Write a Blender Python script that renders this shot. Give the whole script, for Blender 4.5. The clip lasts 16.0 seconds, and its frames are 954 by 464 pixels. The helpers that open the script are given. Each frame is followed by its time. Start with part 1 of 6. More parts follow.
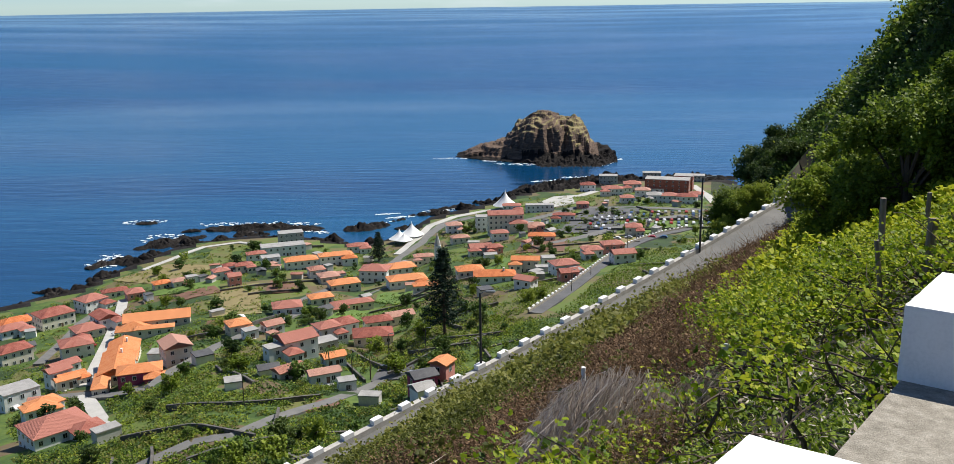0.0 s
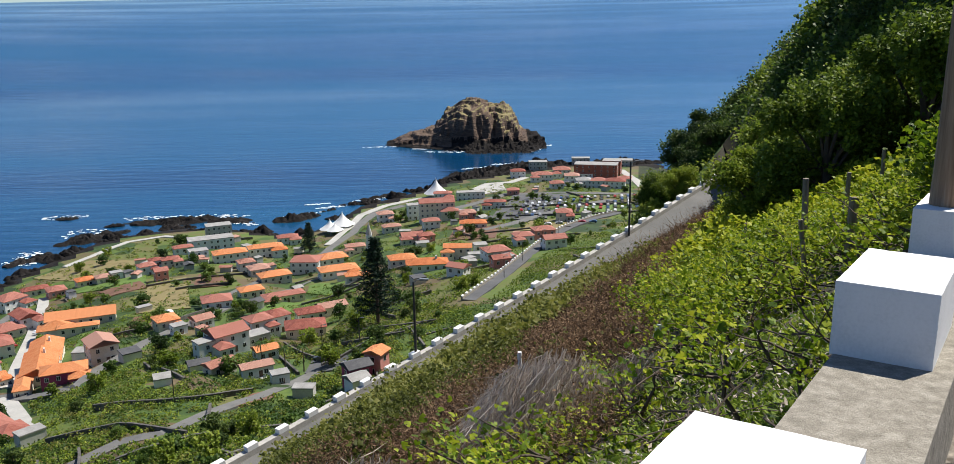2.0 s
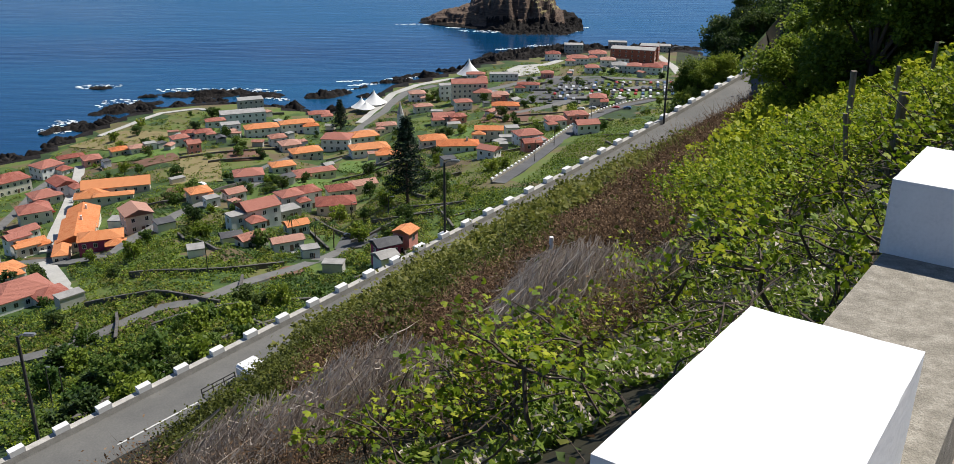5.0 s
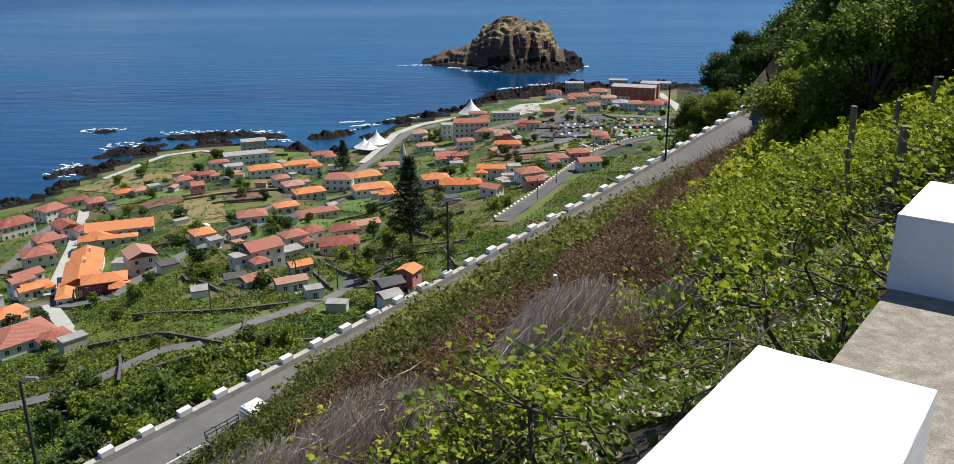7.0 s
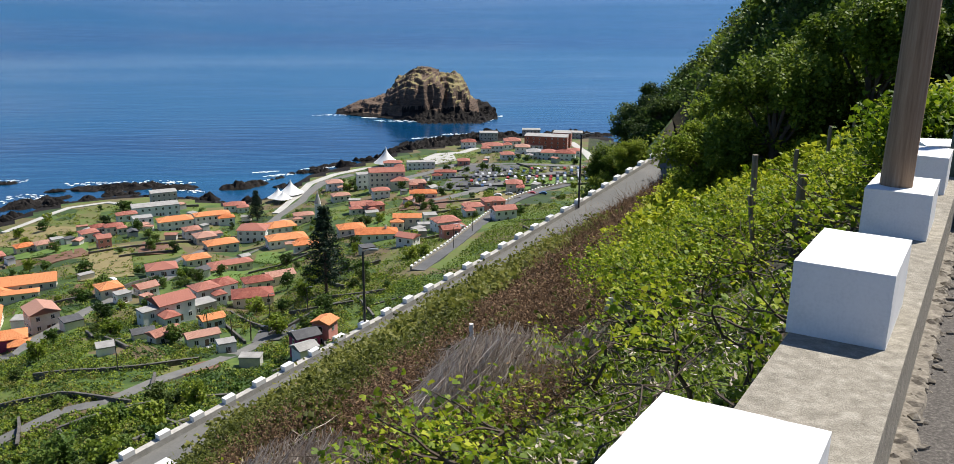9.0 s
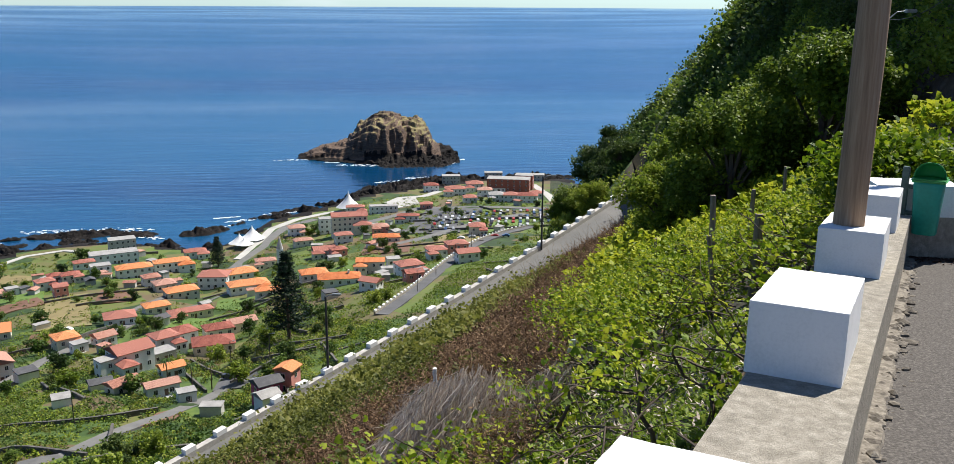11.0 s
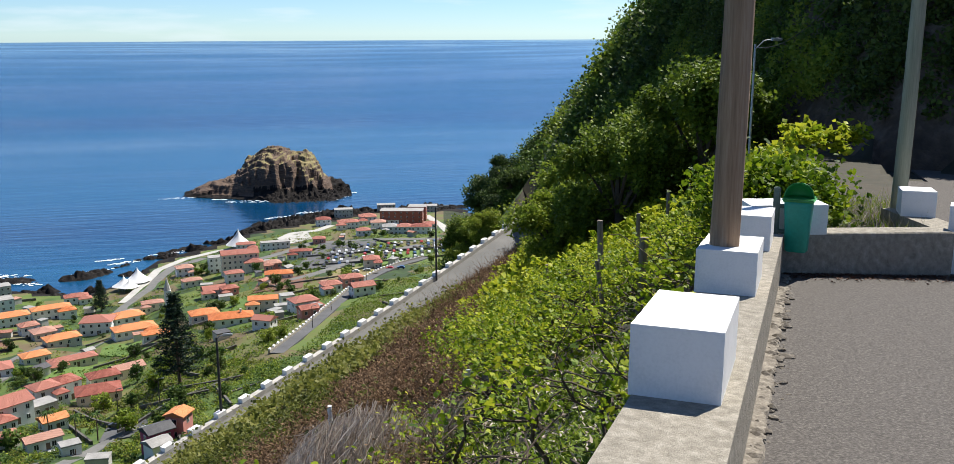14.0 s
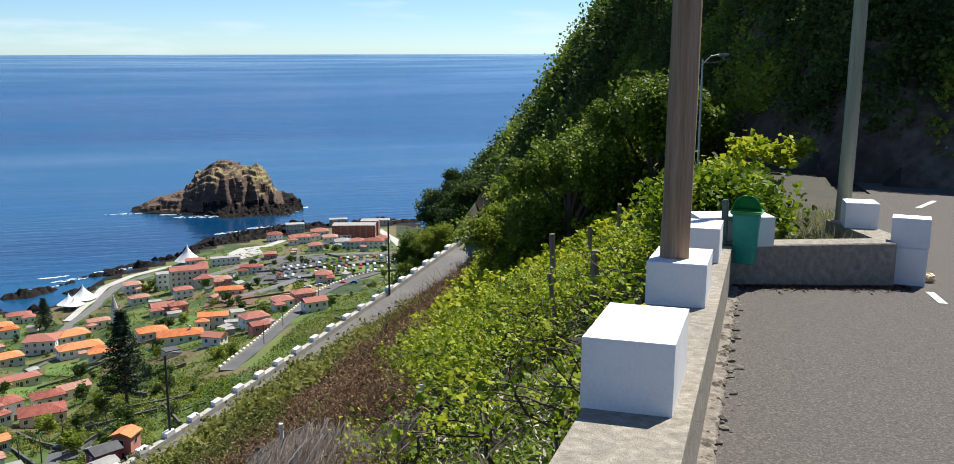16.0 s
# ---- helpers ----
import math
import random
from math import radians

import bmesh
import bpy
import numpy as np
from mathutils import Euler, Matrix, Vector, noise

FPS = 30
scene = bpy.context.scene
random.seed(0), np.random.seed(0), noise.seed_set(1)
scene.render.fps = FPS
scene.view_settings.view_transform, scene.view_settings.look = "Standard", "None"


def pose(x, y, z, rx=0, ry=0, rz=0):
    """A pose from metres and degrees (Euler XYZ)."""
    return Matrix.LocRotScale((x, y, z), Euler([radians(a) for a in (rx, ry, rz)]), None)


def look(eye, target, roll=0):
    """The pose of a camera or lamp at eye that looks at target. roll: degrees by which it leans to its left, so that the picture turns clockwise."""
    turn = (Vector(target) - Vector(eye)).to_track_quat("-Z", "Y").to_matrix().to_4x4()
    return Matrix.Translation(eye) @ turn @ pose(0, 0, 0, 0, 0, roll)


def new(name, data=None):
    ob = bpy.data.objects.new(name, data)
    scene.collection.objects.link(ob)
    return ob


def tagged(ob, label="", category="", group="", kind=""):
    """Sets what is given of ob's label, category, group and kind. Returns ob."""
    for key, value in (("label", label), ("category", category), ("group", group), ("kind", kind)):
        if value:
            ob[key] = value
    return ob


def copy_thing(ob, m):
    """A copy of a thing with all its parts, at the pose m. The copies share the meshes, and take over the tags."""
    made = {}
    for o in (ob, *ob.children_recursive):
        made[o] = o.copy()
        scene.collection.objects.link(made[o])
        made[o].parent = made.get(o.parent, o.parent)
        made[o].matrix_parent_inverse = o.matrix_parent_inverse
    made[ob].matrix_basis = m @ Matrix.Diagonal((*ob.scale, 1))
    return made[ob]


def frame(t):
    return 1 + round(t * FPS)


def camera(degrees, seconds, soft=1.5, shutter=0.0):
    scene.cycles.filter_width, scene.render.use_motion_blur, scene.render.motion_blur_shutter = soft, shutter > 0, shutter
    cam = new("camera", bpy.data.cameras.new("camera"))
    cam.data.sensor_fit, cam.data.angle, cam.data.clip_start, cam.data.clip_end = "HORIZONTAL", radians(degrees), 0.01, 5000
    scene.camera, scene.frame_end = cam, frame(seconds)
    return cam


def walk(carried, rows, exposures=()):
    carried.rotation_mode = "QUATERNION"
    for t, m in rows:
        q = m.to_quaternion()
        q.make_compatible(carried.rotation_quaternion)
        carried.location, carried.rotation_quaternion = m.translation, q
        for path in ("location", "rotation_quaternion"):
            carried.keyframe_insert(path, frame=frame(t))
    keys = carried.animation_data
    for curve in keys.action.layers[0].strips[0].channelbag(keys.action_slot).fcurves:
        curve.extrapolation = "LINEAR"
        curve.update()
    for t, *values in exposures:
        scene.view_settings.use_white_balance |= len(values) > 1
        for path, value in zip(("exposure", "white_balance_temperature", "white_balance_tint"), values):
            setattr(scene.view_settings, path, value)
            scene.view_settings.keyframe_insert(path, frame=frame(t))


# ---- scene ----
cam = camera(54.66, 16.0, soft=0.8)

# seconds, eye x, y, z, heading (right of the y axis), pitch, lean to the left
PATH = (
    (0, 0.067, -0.090, 1.931, -4.04, -14.07, -0.92),
    (0.5, 0.057, -0.079, 1.938, -0.68, -13.93, -0.62),
    (1, 0.049, -0.078, 1.938, 0.05, -12.97, -0.70),
    (1.5, 0.039, -0.078, 1.930, 0.08, -13.27, -1.01),
    (2, 0.021, -0.072, 1.915, 0.33, -14.90, -1.07),
    (2.5, -0.001, -0.066, 1.898, 0.23, -19.14, -0.70),
    (3, -0.022, -0.055, 1.897, 0.25, -21.65, -0.19),
    (3.2, -0.029, -0.053, 1.887, 0.25, -22.08, 0.14),
    (5.3, -0.076, -0.028, 1.915, -1.84, -22.16, 0.17),
    (5.5, -0.074, -0.028, 1.911, -1.86, -21.47, 0.03),
    (6, -0.076, -0.026, 1.908, -1.87, -20.06, -0.37),
    (6.5, -0.077, -0.018, 1.906, -1.86, -20.03, -0.35),
    (7, -0.075, -0.005, 1.913, -1.88, -19.78, -0.42),
    (7.5, -0.058, -0.002, 1.922, -1.76, -17.75, -0.41),
    (8, -0.050, -0.008, 1.928, 0.01, -16.97, -0.02),
    (8.2, -0.051, -0.013, 1.932, 1.18, -16.91, 0.29),
    (10.5, -0.025, -0.023, 1.936, 4.89, -15.28, 0.34),
    (11, -0.018, -0.019, 1.940, 5.90, -14.07, 0.33),
    (11.5, -0.012, -0.013, 1.942, 7.49, -13.80, 0.43),
    (12, -0.002, -0.007, 1.944, 7.65, -13.62, 0.34),
    (12.5, 0.008, -0.003, 1.938, 7.98, -13.18, 0.36),
    (13, 0.024, 0.000, 1.937, 10.14, -12.46, 0.48),
    (13.5, 0.045, 0.006, 1.941, 11.53, -12.37, -0.04),
    (14, 0.060, 0.009, 1.940, 12.61, -12.15, -0.25),
    (14.5, 0.067, 0.017, 1.939, 13.03, -11.96, -0.23),
    (15, 0.073, 0.023, 1.940, 13.71, -11.75, -0.34),
    (15.5, 0.077, 0.027, 1.936, 13.97, -11.36, -0.33),
    (16, 0.076, 0.028, 1.936, 15.59, -11.29, -0.02),
)


def view(x, y, z, heading, pitch, lean):
    h, p = radians(heading), radians(pitch)
    way = Vector((math.sin(h) * math.cos(p), math.cos(h) * math.cos(p), math.sin(p)))
    eye = Vector((x, y, z))
    return look(eye, eye + way, lean)


walk(cam, [(t, view(*v)) for t, *v in PATH], exposures=((0, 0.52), (2, 0.53), (3.2, 0.35), (6, 0.36), (8.2, 0.57), (10.5, 0.7), (12.5, 0.78), (16, 0.76)))

# ---- sky and sun: high over the sea to the right of the islet ----
SUN_AZ, SUN_EL = 55.0, 54.0
world = bpy.data.worlds.new("world")
scene.world = world
world.use_nodes = True
wn, wl = world.node_tree.nodes, world.node_tree.links
sky = wn.new("ShaderNodeTexSky")
sky.sky_type = "NISHITA"
sky.sun_disc = False
sky.sun_elevation, sky.sun_rotation = radians(SUN_EL), radians(SUN_AZ)
sky.air_density, sky.dust_density, sky.ozone_density = 0.8, 0.0, 4.0
sky.altitude = 600
wn["Background"].inputs["Strength"].default_value = 0.1
# thin scattered cloud over the sky
wc = wn.new("ShaderNodeTexCoord")
wmap = wn.new("ShaderNodeMapping")
wmap.inputs["Scale"].default_value = (3.0, 3.0, 22.0)
wnoise = wn.new("ShaderNodeTexNoise")
wnoise.inputs["Scale"].default_value, wnoise.inputs["Detail"].default_value = 2.2, 6.0
wramp = wn.new("ShaderNodeValToRGB")
wramp.color_ramp.elements[0].position, wramp.color_ramp.elements[1].position = 0.56, 0.78
wramp.color_ramp.elements[1].color = (0.6, 0.6, 0.6, 1)
wmix = wn.new("ShaderNodeMix")
wmix.data_type = "RGBA"
wmix.inputs["B"].default_value = (5.4, 6.0, 6.4, 1)
wl.new(wc.outputs["Generated"], wmap.inputs["Vector"])
wl.new(wmap.outputs["Vector"], wnoise.inputs["Vector"])
wl.new(wnoise.outputs["Fac"], wramp.inputs["Fac"])
wl.new(wramp.outputs["Color"], wmix.inputs["Factor"])
wtint = wn.new("ShaderNodeMix")
wtint.data_type, wtint.blend_type = "RGBA", "MULTIPLY"
wtint.inputs["Factor"].default_value = 1.0
wtint.inputs["B"].default_value = (0.54, 0.655, 0.765, 1)
wl.new(sky.outputs["Color"], wtint.inputs["A"])
wl.new(wtint.outputs["Result"], wmix.inputs["A"])
wl.new(wmix.outputs["Result"], wn["Background"].inputs["Color"])
sun = new("sun", bpy.data.lights.new("sun", "SUN"))
sun.data.energy, sun.data.angle, sun.data.color = 4.8, radians(0.55), (1.0, 0.95, 0.87)
_a, _e = radians(SUN_AZ), radians(SUN_EL)
SUN_WAY = Vector((math.sin(_a) * math.cos(_e), math.cos(_a) * math.cos(_e), math.sin(_e)))
sun.matrix_world = look(SUN_WAY * 100, (0, 0, 0))


# ---- materials ----
def material(name, stops, scale=4.0, detail=6.0, rough=0.85, bump=0.3, fine=40.0, metal=0.0, spread=0.0, spec=0.4, stretch=(1, 1, 1), dist=0.02):
    """stops: colours from low to high of a two-scale noise; spread: variation from object to object and island to island."""
    m = bpy.data.materials.new(name)
    m.use_nodes = True
    n, l = m.node_tree.nodes, m.node_tree.links
    b = n["Principled BSDF"]
    co = n.new("ShaderNodeTexCoord")
    mp = n.new("ShaderNodeMapping")
    mp.inputs["Scale"].default_value = stretch
    l.new(co.outputs["Object"], mp.inputs["Vector"])
    a = n.new("ShaderNodeTexNoise")
    a.inputs["Scale"].default_value, a.inputs["Detail"].default_value, a.inputs["Roughness"].default_value = scale, detail, 0.62
    c = n.new("ShaderNodeTexNoise")
    c.inputs["Scale"].default_value, c.inputs["Detail"].default_value = fine, 3.0
    l.new(mp.outputs["Vector"], a.inputs["Vector"])
    l.new(mp.outputs["Vector"], c.inputs["Vector"])
    add = n.new("ShaderNodeMix")
    add.inputs["Factor"].default_value = 0.35
    l.new(a.outputs["Fac"], add.inputs["A"])
    l.new(c.outputs["Fac"], add.inputs["B"])
    fac = add.outputs["Result"]
    if spread:
        info, geo = n.new("ShaderNodeObjectInfo"), n.new("ShaderNodeNewGeometry")
        s1 = n.new("ShaderNodeMath")
        s1.operation = "ADD"
        l.new(info.outputs["Random"], s1.inputs[0])
        l.new(geo.outputs["Random Per Island"], s1.inputs[1])
        s2 = n.new("ShaderNodeMath")
        s2.operation = "MULTIPLY_ADD"
        s2.inputs[1].default_value, s2.inputs[2].default_value = spread, -spread
        l.new(s1.outputs[0], s2.inputs[0])
        s3 = n.new("ShaderNodeMath")
        l.new(fac, s3.inputs[0])
        l.new(s2.outputs[0], s3.inputs[1])
        fac = s3.outputs[0]
    ramp = n.new("ShaderNodeValToRGB")
    el = ramp.color_ramp.elements
    while len(el) < len(stops):
        el.new(0.5)
    for k, col in enumerate(stops):
        el[k].position = 0.3 + 0.4 * k / max(1, len(stops) - 1)
        el[k].color = (*col, 1)
    l.new(fac, ramp.inputs["Fac"])
    l.new(ramp.outputs["Color"], b.inputs["Base Color"])
    b.inputs["Roughness"].default_value, b.inputs["Metallic"].default_value = rough, metal
    b.inputs["Specular IOR Level"].default_value = spec
    if bump:
        bp = n.new("ShaderNodeBump")
        bp.inputs["Strength"].default_value, bp.inputs["Distance"].default_value = bump, dist
        l.new(add.outputs["Result"], bp.inputs["Height"])
        l.new(bp.outputs["Normal"], b.inputs["Normal"])
    return m


def leaf_material(name, stops, through_light=0.4, rough=0.55):
    m = material(name, stops, scale=0.6, fine=9.0, rough=rough, bump=0.0, spread=0.32, spec=0.2)
    n, l = m.node_tree.nodes, m.node_tree.links
    ramp = next(k for k in n if k.type == "VALTORGB")
    tr = n.new("ShaderNodeBsdfTranslucent")
    mix = n.new("ShaderNodeMixShader")
    mix.inputs["Fac"].default_value = through_light
    l.new(ramp.outputs["Color"], tr.inputs["Color"])
    l.new(n["Principled BSDF"].outputs["BSDF"], mix.inputs[1])
    l.new(tr.outputs["BSDF"], mix.inputs[2])
    l.new(mix.outputs["Shader"], n["Material Output"].inputs["Surface"])
    return m


# Soil set near black: the shade beneath vines and brush is in its colour.
M_SOIL = material("shade_darkened_soil", [(0.014, 0.011, 0.006), (0.024, 0.022, 0.009), (0.045, 0.033, 0.018)], scale=0.25, fine=3.0, bump=0.6, dist=0.1)
M_FIELD = material("terraced_fields", [(0.022, 0.045, 0.009), (0.045, 0.085, 0.014), (0.09, 0.135, 0.02), (0.12, 0.125, 0.034), (0.12, 0.088, 0.045)], scale=0.09, fine=0.5, bump=0.5, dist=0.5)
def parcel(m, scale):
    """Small plots of differing growth: lays a cell pattern over a material's noise."""
    n, l = m.node_tree.nodes, m.node_tree.links
    ramp = next(k for k in n if k.type == "VALTORGB")
    co = next(k for k in n if k.type == "MAPPING")
    cell = n.new("ShaderNodeTexVoronoi")
    cell.inputs["Scale"].default_value, cell.inputs["Randomness"].default_value = scale, 0.9
    l.new(co.outputs["Vector"], cell.inputs["Vector"])
    sep = n.new("ShaderNodeSeparateColor")
    l.new(cell.outputs["Color"], sep.inputs["Color"])
    mix = n.new("ShaderNodeMix")
    mix.inputs["Factor"].default_value = 0.45
    l.new(ramp.inputs["Fac"].links[0].from_socket, mix.inputs["A"])
    l.new(sep.outputs["Red"], mix.inputs["B"])
    l.new(mix.outputs["Result"], ramp.inputs["Fac"])
    return m


M_ASPHALT = material("asphalt", [(0.03, 0.027, 0.024), (0.078, 0.07, 0.063), (0.185, 0.168, 0.15)], scale=46.0, detail=3.0, fine=190.0, rough=0.95, bump=0.9, dist=0.006)
M_ROAD_FAR = material("worn_road", [(0.10, 0.10, 0.098), (0.14, 0.138, 0.13), (0.18, 0.175, 0.165)], scale=0.3, fine=8.0, rough=0.9, bump=0.2)
M_CONCRETE = material("weathered_concrete", [(0.14, 0.125, 0.097), (0.26, 0.235, 0.19), (0.42, 0.385, 0.32)], scale=13.0, detail=9.0, fine=120.0, rough=0.95, bump=1.0, dist=0.02, stretch=(1, 1, 0.8))
# Grey parapet concrete made paler, with the sunlight on its top put into the colour.
M_PALE = material("lit_pale_concrete", [(0.3, 0.285, 0.255), (0.42, 0.4, 0.365), (0.54, 0.52, 0.48)], scale=1.5, fine=14.0, rough=0.92, bump=0.4)
M_WHITE = material("whitewash", [(0.6, 0.61, 0.6), (0.72, 0.72, 0.71), (0.77, 0.77, 0.76)], scale=3.0, fine=55.0, rough=0.75, bump=0.35, dist=0.004)
M_LAVA = material("black_lava", [(0.006, 0.0055, 0.0055), (0.017, 0.015, 0.014), (0.042, 0.037, 0.034)], scale=0.12, fine=1.1, rough=0.95, bump=1.0, dist=0.8, spec=0.1)
M_ISLET = material("islet_tuff", [(0.03, 0.02, 0.016), (0.085, 0.056, 0.041), (0.145, 0.098, 0.068), (0.22, 0.16, 0.105)], scale=0.045, detail=9.0, fine=0.4, rough=0.95, bump=1.0, dist=2.5, stretch=(0.5, 0.5, 4.0))
M_ROCK = material("cliff_rock", [(0.03, 0.02, 0.013), (0.085, 0.058, 0.04), (0.19, 0.15, 0.115)], scale=0.25, fine=2.0, rough=0.95, bump=1.0, dist=0.4)
M_MOUNTAIN = material("overgrown_cliff", [(0.012, 0.02, 0.007), (0.03, 0.042, 0.014), (0.055, 0.05, 0.03)], scale=0.12, fine=1.2, rough=0.95, bump=1.0, dist=0.6)


def sea_material():
    m = bpy.data.materials.new("sea_water")
    m.use_nodes = True
    n, l = m.node_tree.nodes, m.node_tree.links
    b = n["Principled BSDF"]
    co = n.new("ShaderNodeTexCoord")
    mp = n.new("ShaderNodeMapping")
    mp.inputs["Scale"].default_value = (0.22, 1.0, 1.0)
    mp.inputs["Rotation"].default_value = (0, 0, radians(12))
    l.new(co.outputs["Object"], mp.inputs["Vector"])
    big = n.new("ShaderNodeTexNoise")
    big.inputs["Scale"].default_value, big.inputs["Detail"].default_value = 0.006, 8.0
    l.new(mp.outputs["Vector"], big.inputs["Vector"])
    ramp = n.new("ShaderNodeValToRGB")
    e = ramp.color_ramp.elements
    e[0].position, e[0].color = 0.36, (0.0012, 0.03, 0.088, 1)
    e[1].position, e[1].color = 0.66, (0.004, 0.07, 0.16, 1)
    l.new(big.outputs["Fac"], ramp.inputs["Fac"])
    l.new(ramp.outputs["Color"], b.inputs["Base Color"])
    rr = n.new("ShaderNodeMapRange")
    rr.inputs["From Min"].default_value, rr.inputs["From Max"].default_value = 0.35, 0.65
    rr.inputs["To Min"].default_value, rr.inputs["To Max"].default_value = 0.1, 0.26
    l.new(big.outputs["Fac"], rr.inputs["Value"])
    l.new(rr.outputs["Result"], b.inputs["Roughness"])
    b.inputs["Specular IOR Level"].default_value = 0.6
    waves = n.new("ShaderNodeTexNoise")
    waves.inputs["Scale"].default_value, waves.inputs["Detail"].default_value = 0.11, 6.0
    l.new(mp.outputs["Vector"], waves.inputs["Vector"])
    bp = n.new("ShaderNodeBump")
    bp.inputs["Strength"].default_value, bp.inputs["Distance"].default_value = 0.22, 2.0
    l.new(waves.outputs["Fac"], bp.inputs["Height"])
    l.new(bp.outputs["Normal"], b.inputs["Normal"])
    return m


M_SEA = sea_material()
parcel(M_FIELD, 0.055)
M_FOAM = material("white_foam", [(0.5, 0.55, 0.58), (0.75, 0.78, 0.8), (0.85, 0.87, 0.88)], scale=0.3, fine=3.0, rough=0.9, bump=0.4)


def roof_material(name, stops):
    """Clay tiles: fine ribs across the slope and patchy weathering."""
    m = material(name, stops, scale=0.5, fine=4.0, rough=0.85, bump=0.0, spread=0.4)
    n, l = m.node_tree.nodes, m.node_tree.links
    co = n.new("ShaderNodeTexCoord")
    wv = n.new("ShaderNodeTexWave")
    wv.inputs["Scale"].default_value, wv.inputs["Distortion"].default_value = 1.6, 0.6
    bp = n.new("ShaderNodeBump")
    bp.inputs["Strength"].default_value, bp.inputs["Distance"].default_value = 0.6, 0.1
    l.new(co.outputs["Object"], wv.inputs["Vector"])
    l.new(wv.outputs["Fac"], bp.inputs["Height"])
    l.new(bp.outputs["Normal"], n["Principled BSDF"].inputs["Normal"])
    return m


ROOFS = {
    "orange": roof_material("orange_roof_tiles", [(0.42, 0.11, 0.032), (0.58, 0.18, 0.058), (0.64, 0.25, 0.1)]),
    "red": roof_material("red_roof_tiles", [(0.16, 0.045, 0.033), (0.28, 0.08, 0.055), (0.38, 0.15, 0.11)]),
    "pink": roof_material("faded_roof_tiles", [(0.27, 0.11, 0.075), (0.38, 0.17, 0.12), (0.44, 0.24, 0.18)]),
    "grey": material("cement_roof", [(0.2, 0.195, 0.185), (0.3, 0.29, 0.275), (0.4, 0.39, 0.37)], scale=0.4, fine=4.0),
    "dark": material("dark_roof", [(0.05, 0.05, 0.055), (0.08, 0.08, 0.085), (0.12, 0.12, 0.12)], scale=0.5, fine=4.0),
}
WALLS = {
    "white": material("white_render", [(0.6, 0.6, 0.58), (0.74, 0.74, 0.72), (0.8, 0.8, 0.78)], scale=0.4, fine=3.0, spread=0.1),
    "cream": material("cream_render", [(0.56, 0.5, 0.38), (0.68, 0.62, 0.5), (0.76, 0.71, 0.6)], scale=0.4, fine=3.0, spread=0.15),
    "grey": material("grey_render", [(0.3, 0.29, 0.27), (0.42, 0.41, 0.385), (0.5, 0.49, 0.46)], scale=0.4, fine=3.0, spread=0.15),
    "pink": material("pink_render", [(0.5, 0.19, 0.16), (0.6, 0.26, 0.22), (0.66, 0.34, 0.3)], scale=0.4, fine=3.0),
    "crimson": material("crimson_render", [(0.2, 0.03, 0.07), (0.3, 0.05, 0.11), (0.38, 0.08, 0.16)], scale=0.4, fine=3.0),
    "brick": material("brick_render", [(0.2, 0.065, 0.045), (0.3, 0.1, 0.068), (0.36, 0.14, 0.1)], scale=0.3, fine=3.0),
}
M_PANE = material("dark_window_glass", [(0.02, 0.022, 0.025), (0.035, 0.04, 0.045)], rough=0.12, bump=0.0, spec=0.6)
M_SHUTTER = material("painted_joinery", [(0.12, 0.07, 0.045), (0.16, 0.1, 0.065)], rough=0.6, bump=0.1)
M_BROWN = material("ploughed_earth", [(0.1, 0.05, 0.032), (0.155, 0.08, 0.05), (0.2, 0.115, 0.075)], scale=0.15, fine=1.5, bump=0.5, dist=0.2)
M_DRY = material("dry_grass", [(0.15, 0.12, 0.05), (0.22, 0.175, 0.075), (0.2, 0.2, 0.08)], scale=0.12, fine=1.5, bump=0.5, dist=0.2)
M_GREEN = material("bright_green_plot", [(0.06, 0.11, 0.02), (0.1, 0.17, 0.03), (0.15, 0.2, 0.05)], scale=0.12, fine=1.2, bump=0.7, dist=0.3)
M_PAVE = material("pale_paving", [(0.3, 0.29, 0.27), (0.4, 0.39, 0.36), (0.48, 0.465, 0.43)], scale=0.1, fine=1.5, bump=0.2)
M_LOT = material("car_park_asphalt", [(0.06, 0.06, 0.062), (0.09, 0.09, 0.092), (0.13, 0.13, 0.128)], scale=0.1, fine=1.5, bump=0.2)
M_STONE_WALL = material("dark_stone_wall", [(0.05, 0.045, 0.04), (0.1, 0.092, 0.082), (0.16, 0.15, 0.135)], scale=0.8, fine=5.0, bump=0.8, dist=0.1)
M_BARK = material("bark", [(0.045, 0.03, 0.02), (0.085, 0.062, 0.045), (0.13, 0.1, 0.08)], scale=2.0, fine=14.0, bump=0.7, stretch=(1, 1, 0.3))
L_TREE = leaf_material("tree_foliage", [(0.035, 0.075, 0.012), (0.075, 0.135, 0.022), (0.14, 0.2, 0.036)])
L_DARK = leaf_material("dark_foliage", [(0.022, 0.046, 0.012), (0.05, 0.086, 0.02), (0.1, 0.138, 0.031)])
L_GRASS = leaf_material("fresh_grass", [(0.05, 0.09, 0.01), (0.12, 0.19, 0.018), (0.24, 0.3, 0.04)])
L_PINE = leaf_material("pine_needles", [(0.008, 0.02, 0.012), (0.016, 0.036, 0.02), (0.03, 0.055, 0.03)], 0.25)
L_LIGHT = leaf_material("light_foliage", [(0.08, 0.125, 0.013), (0.17, 0.24, 0.024), (0.29, 0.335, 0.045)])
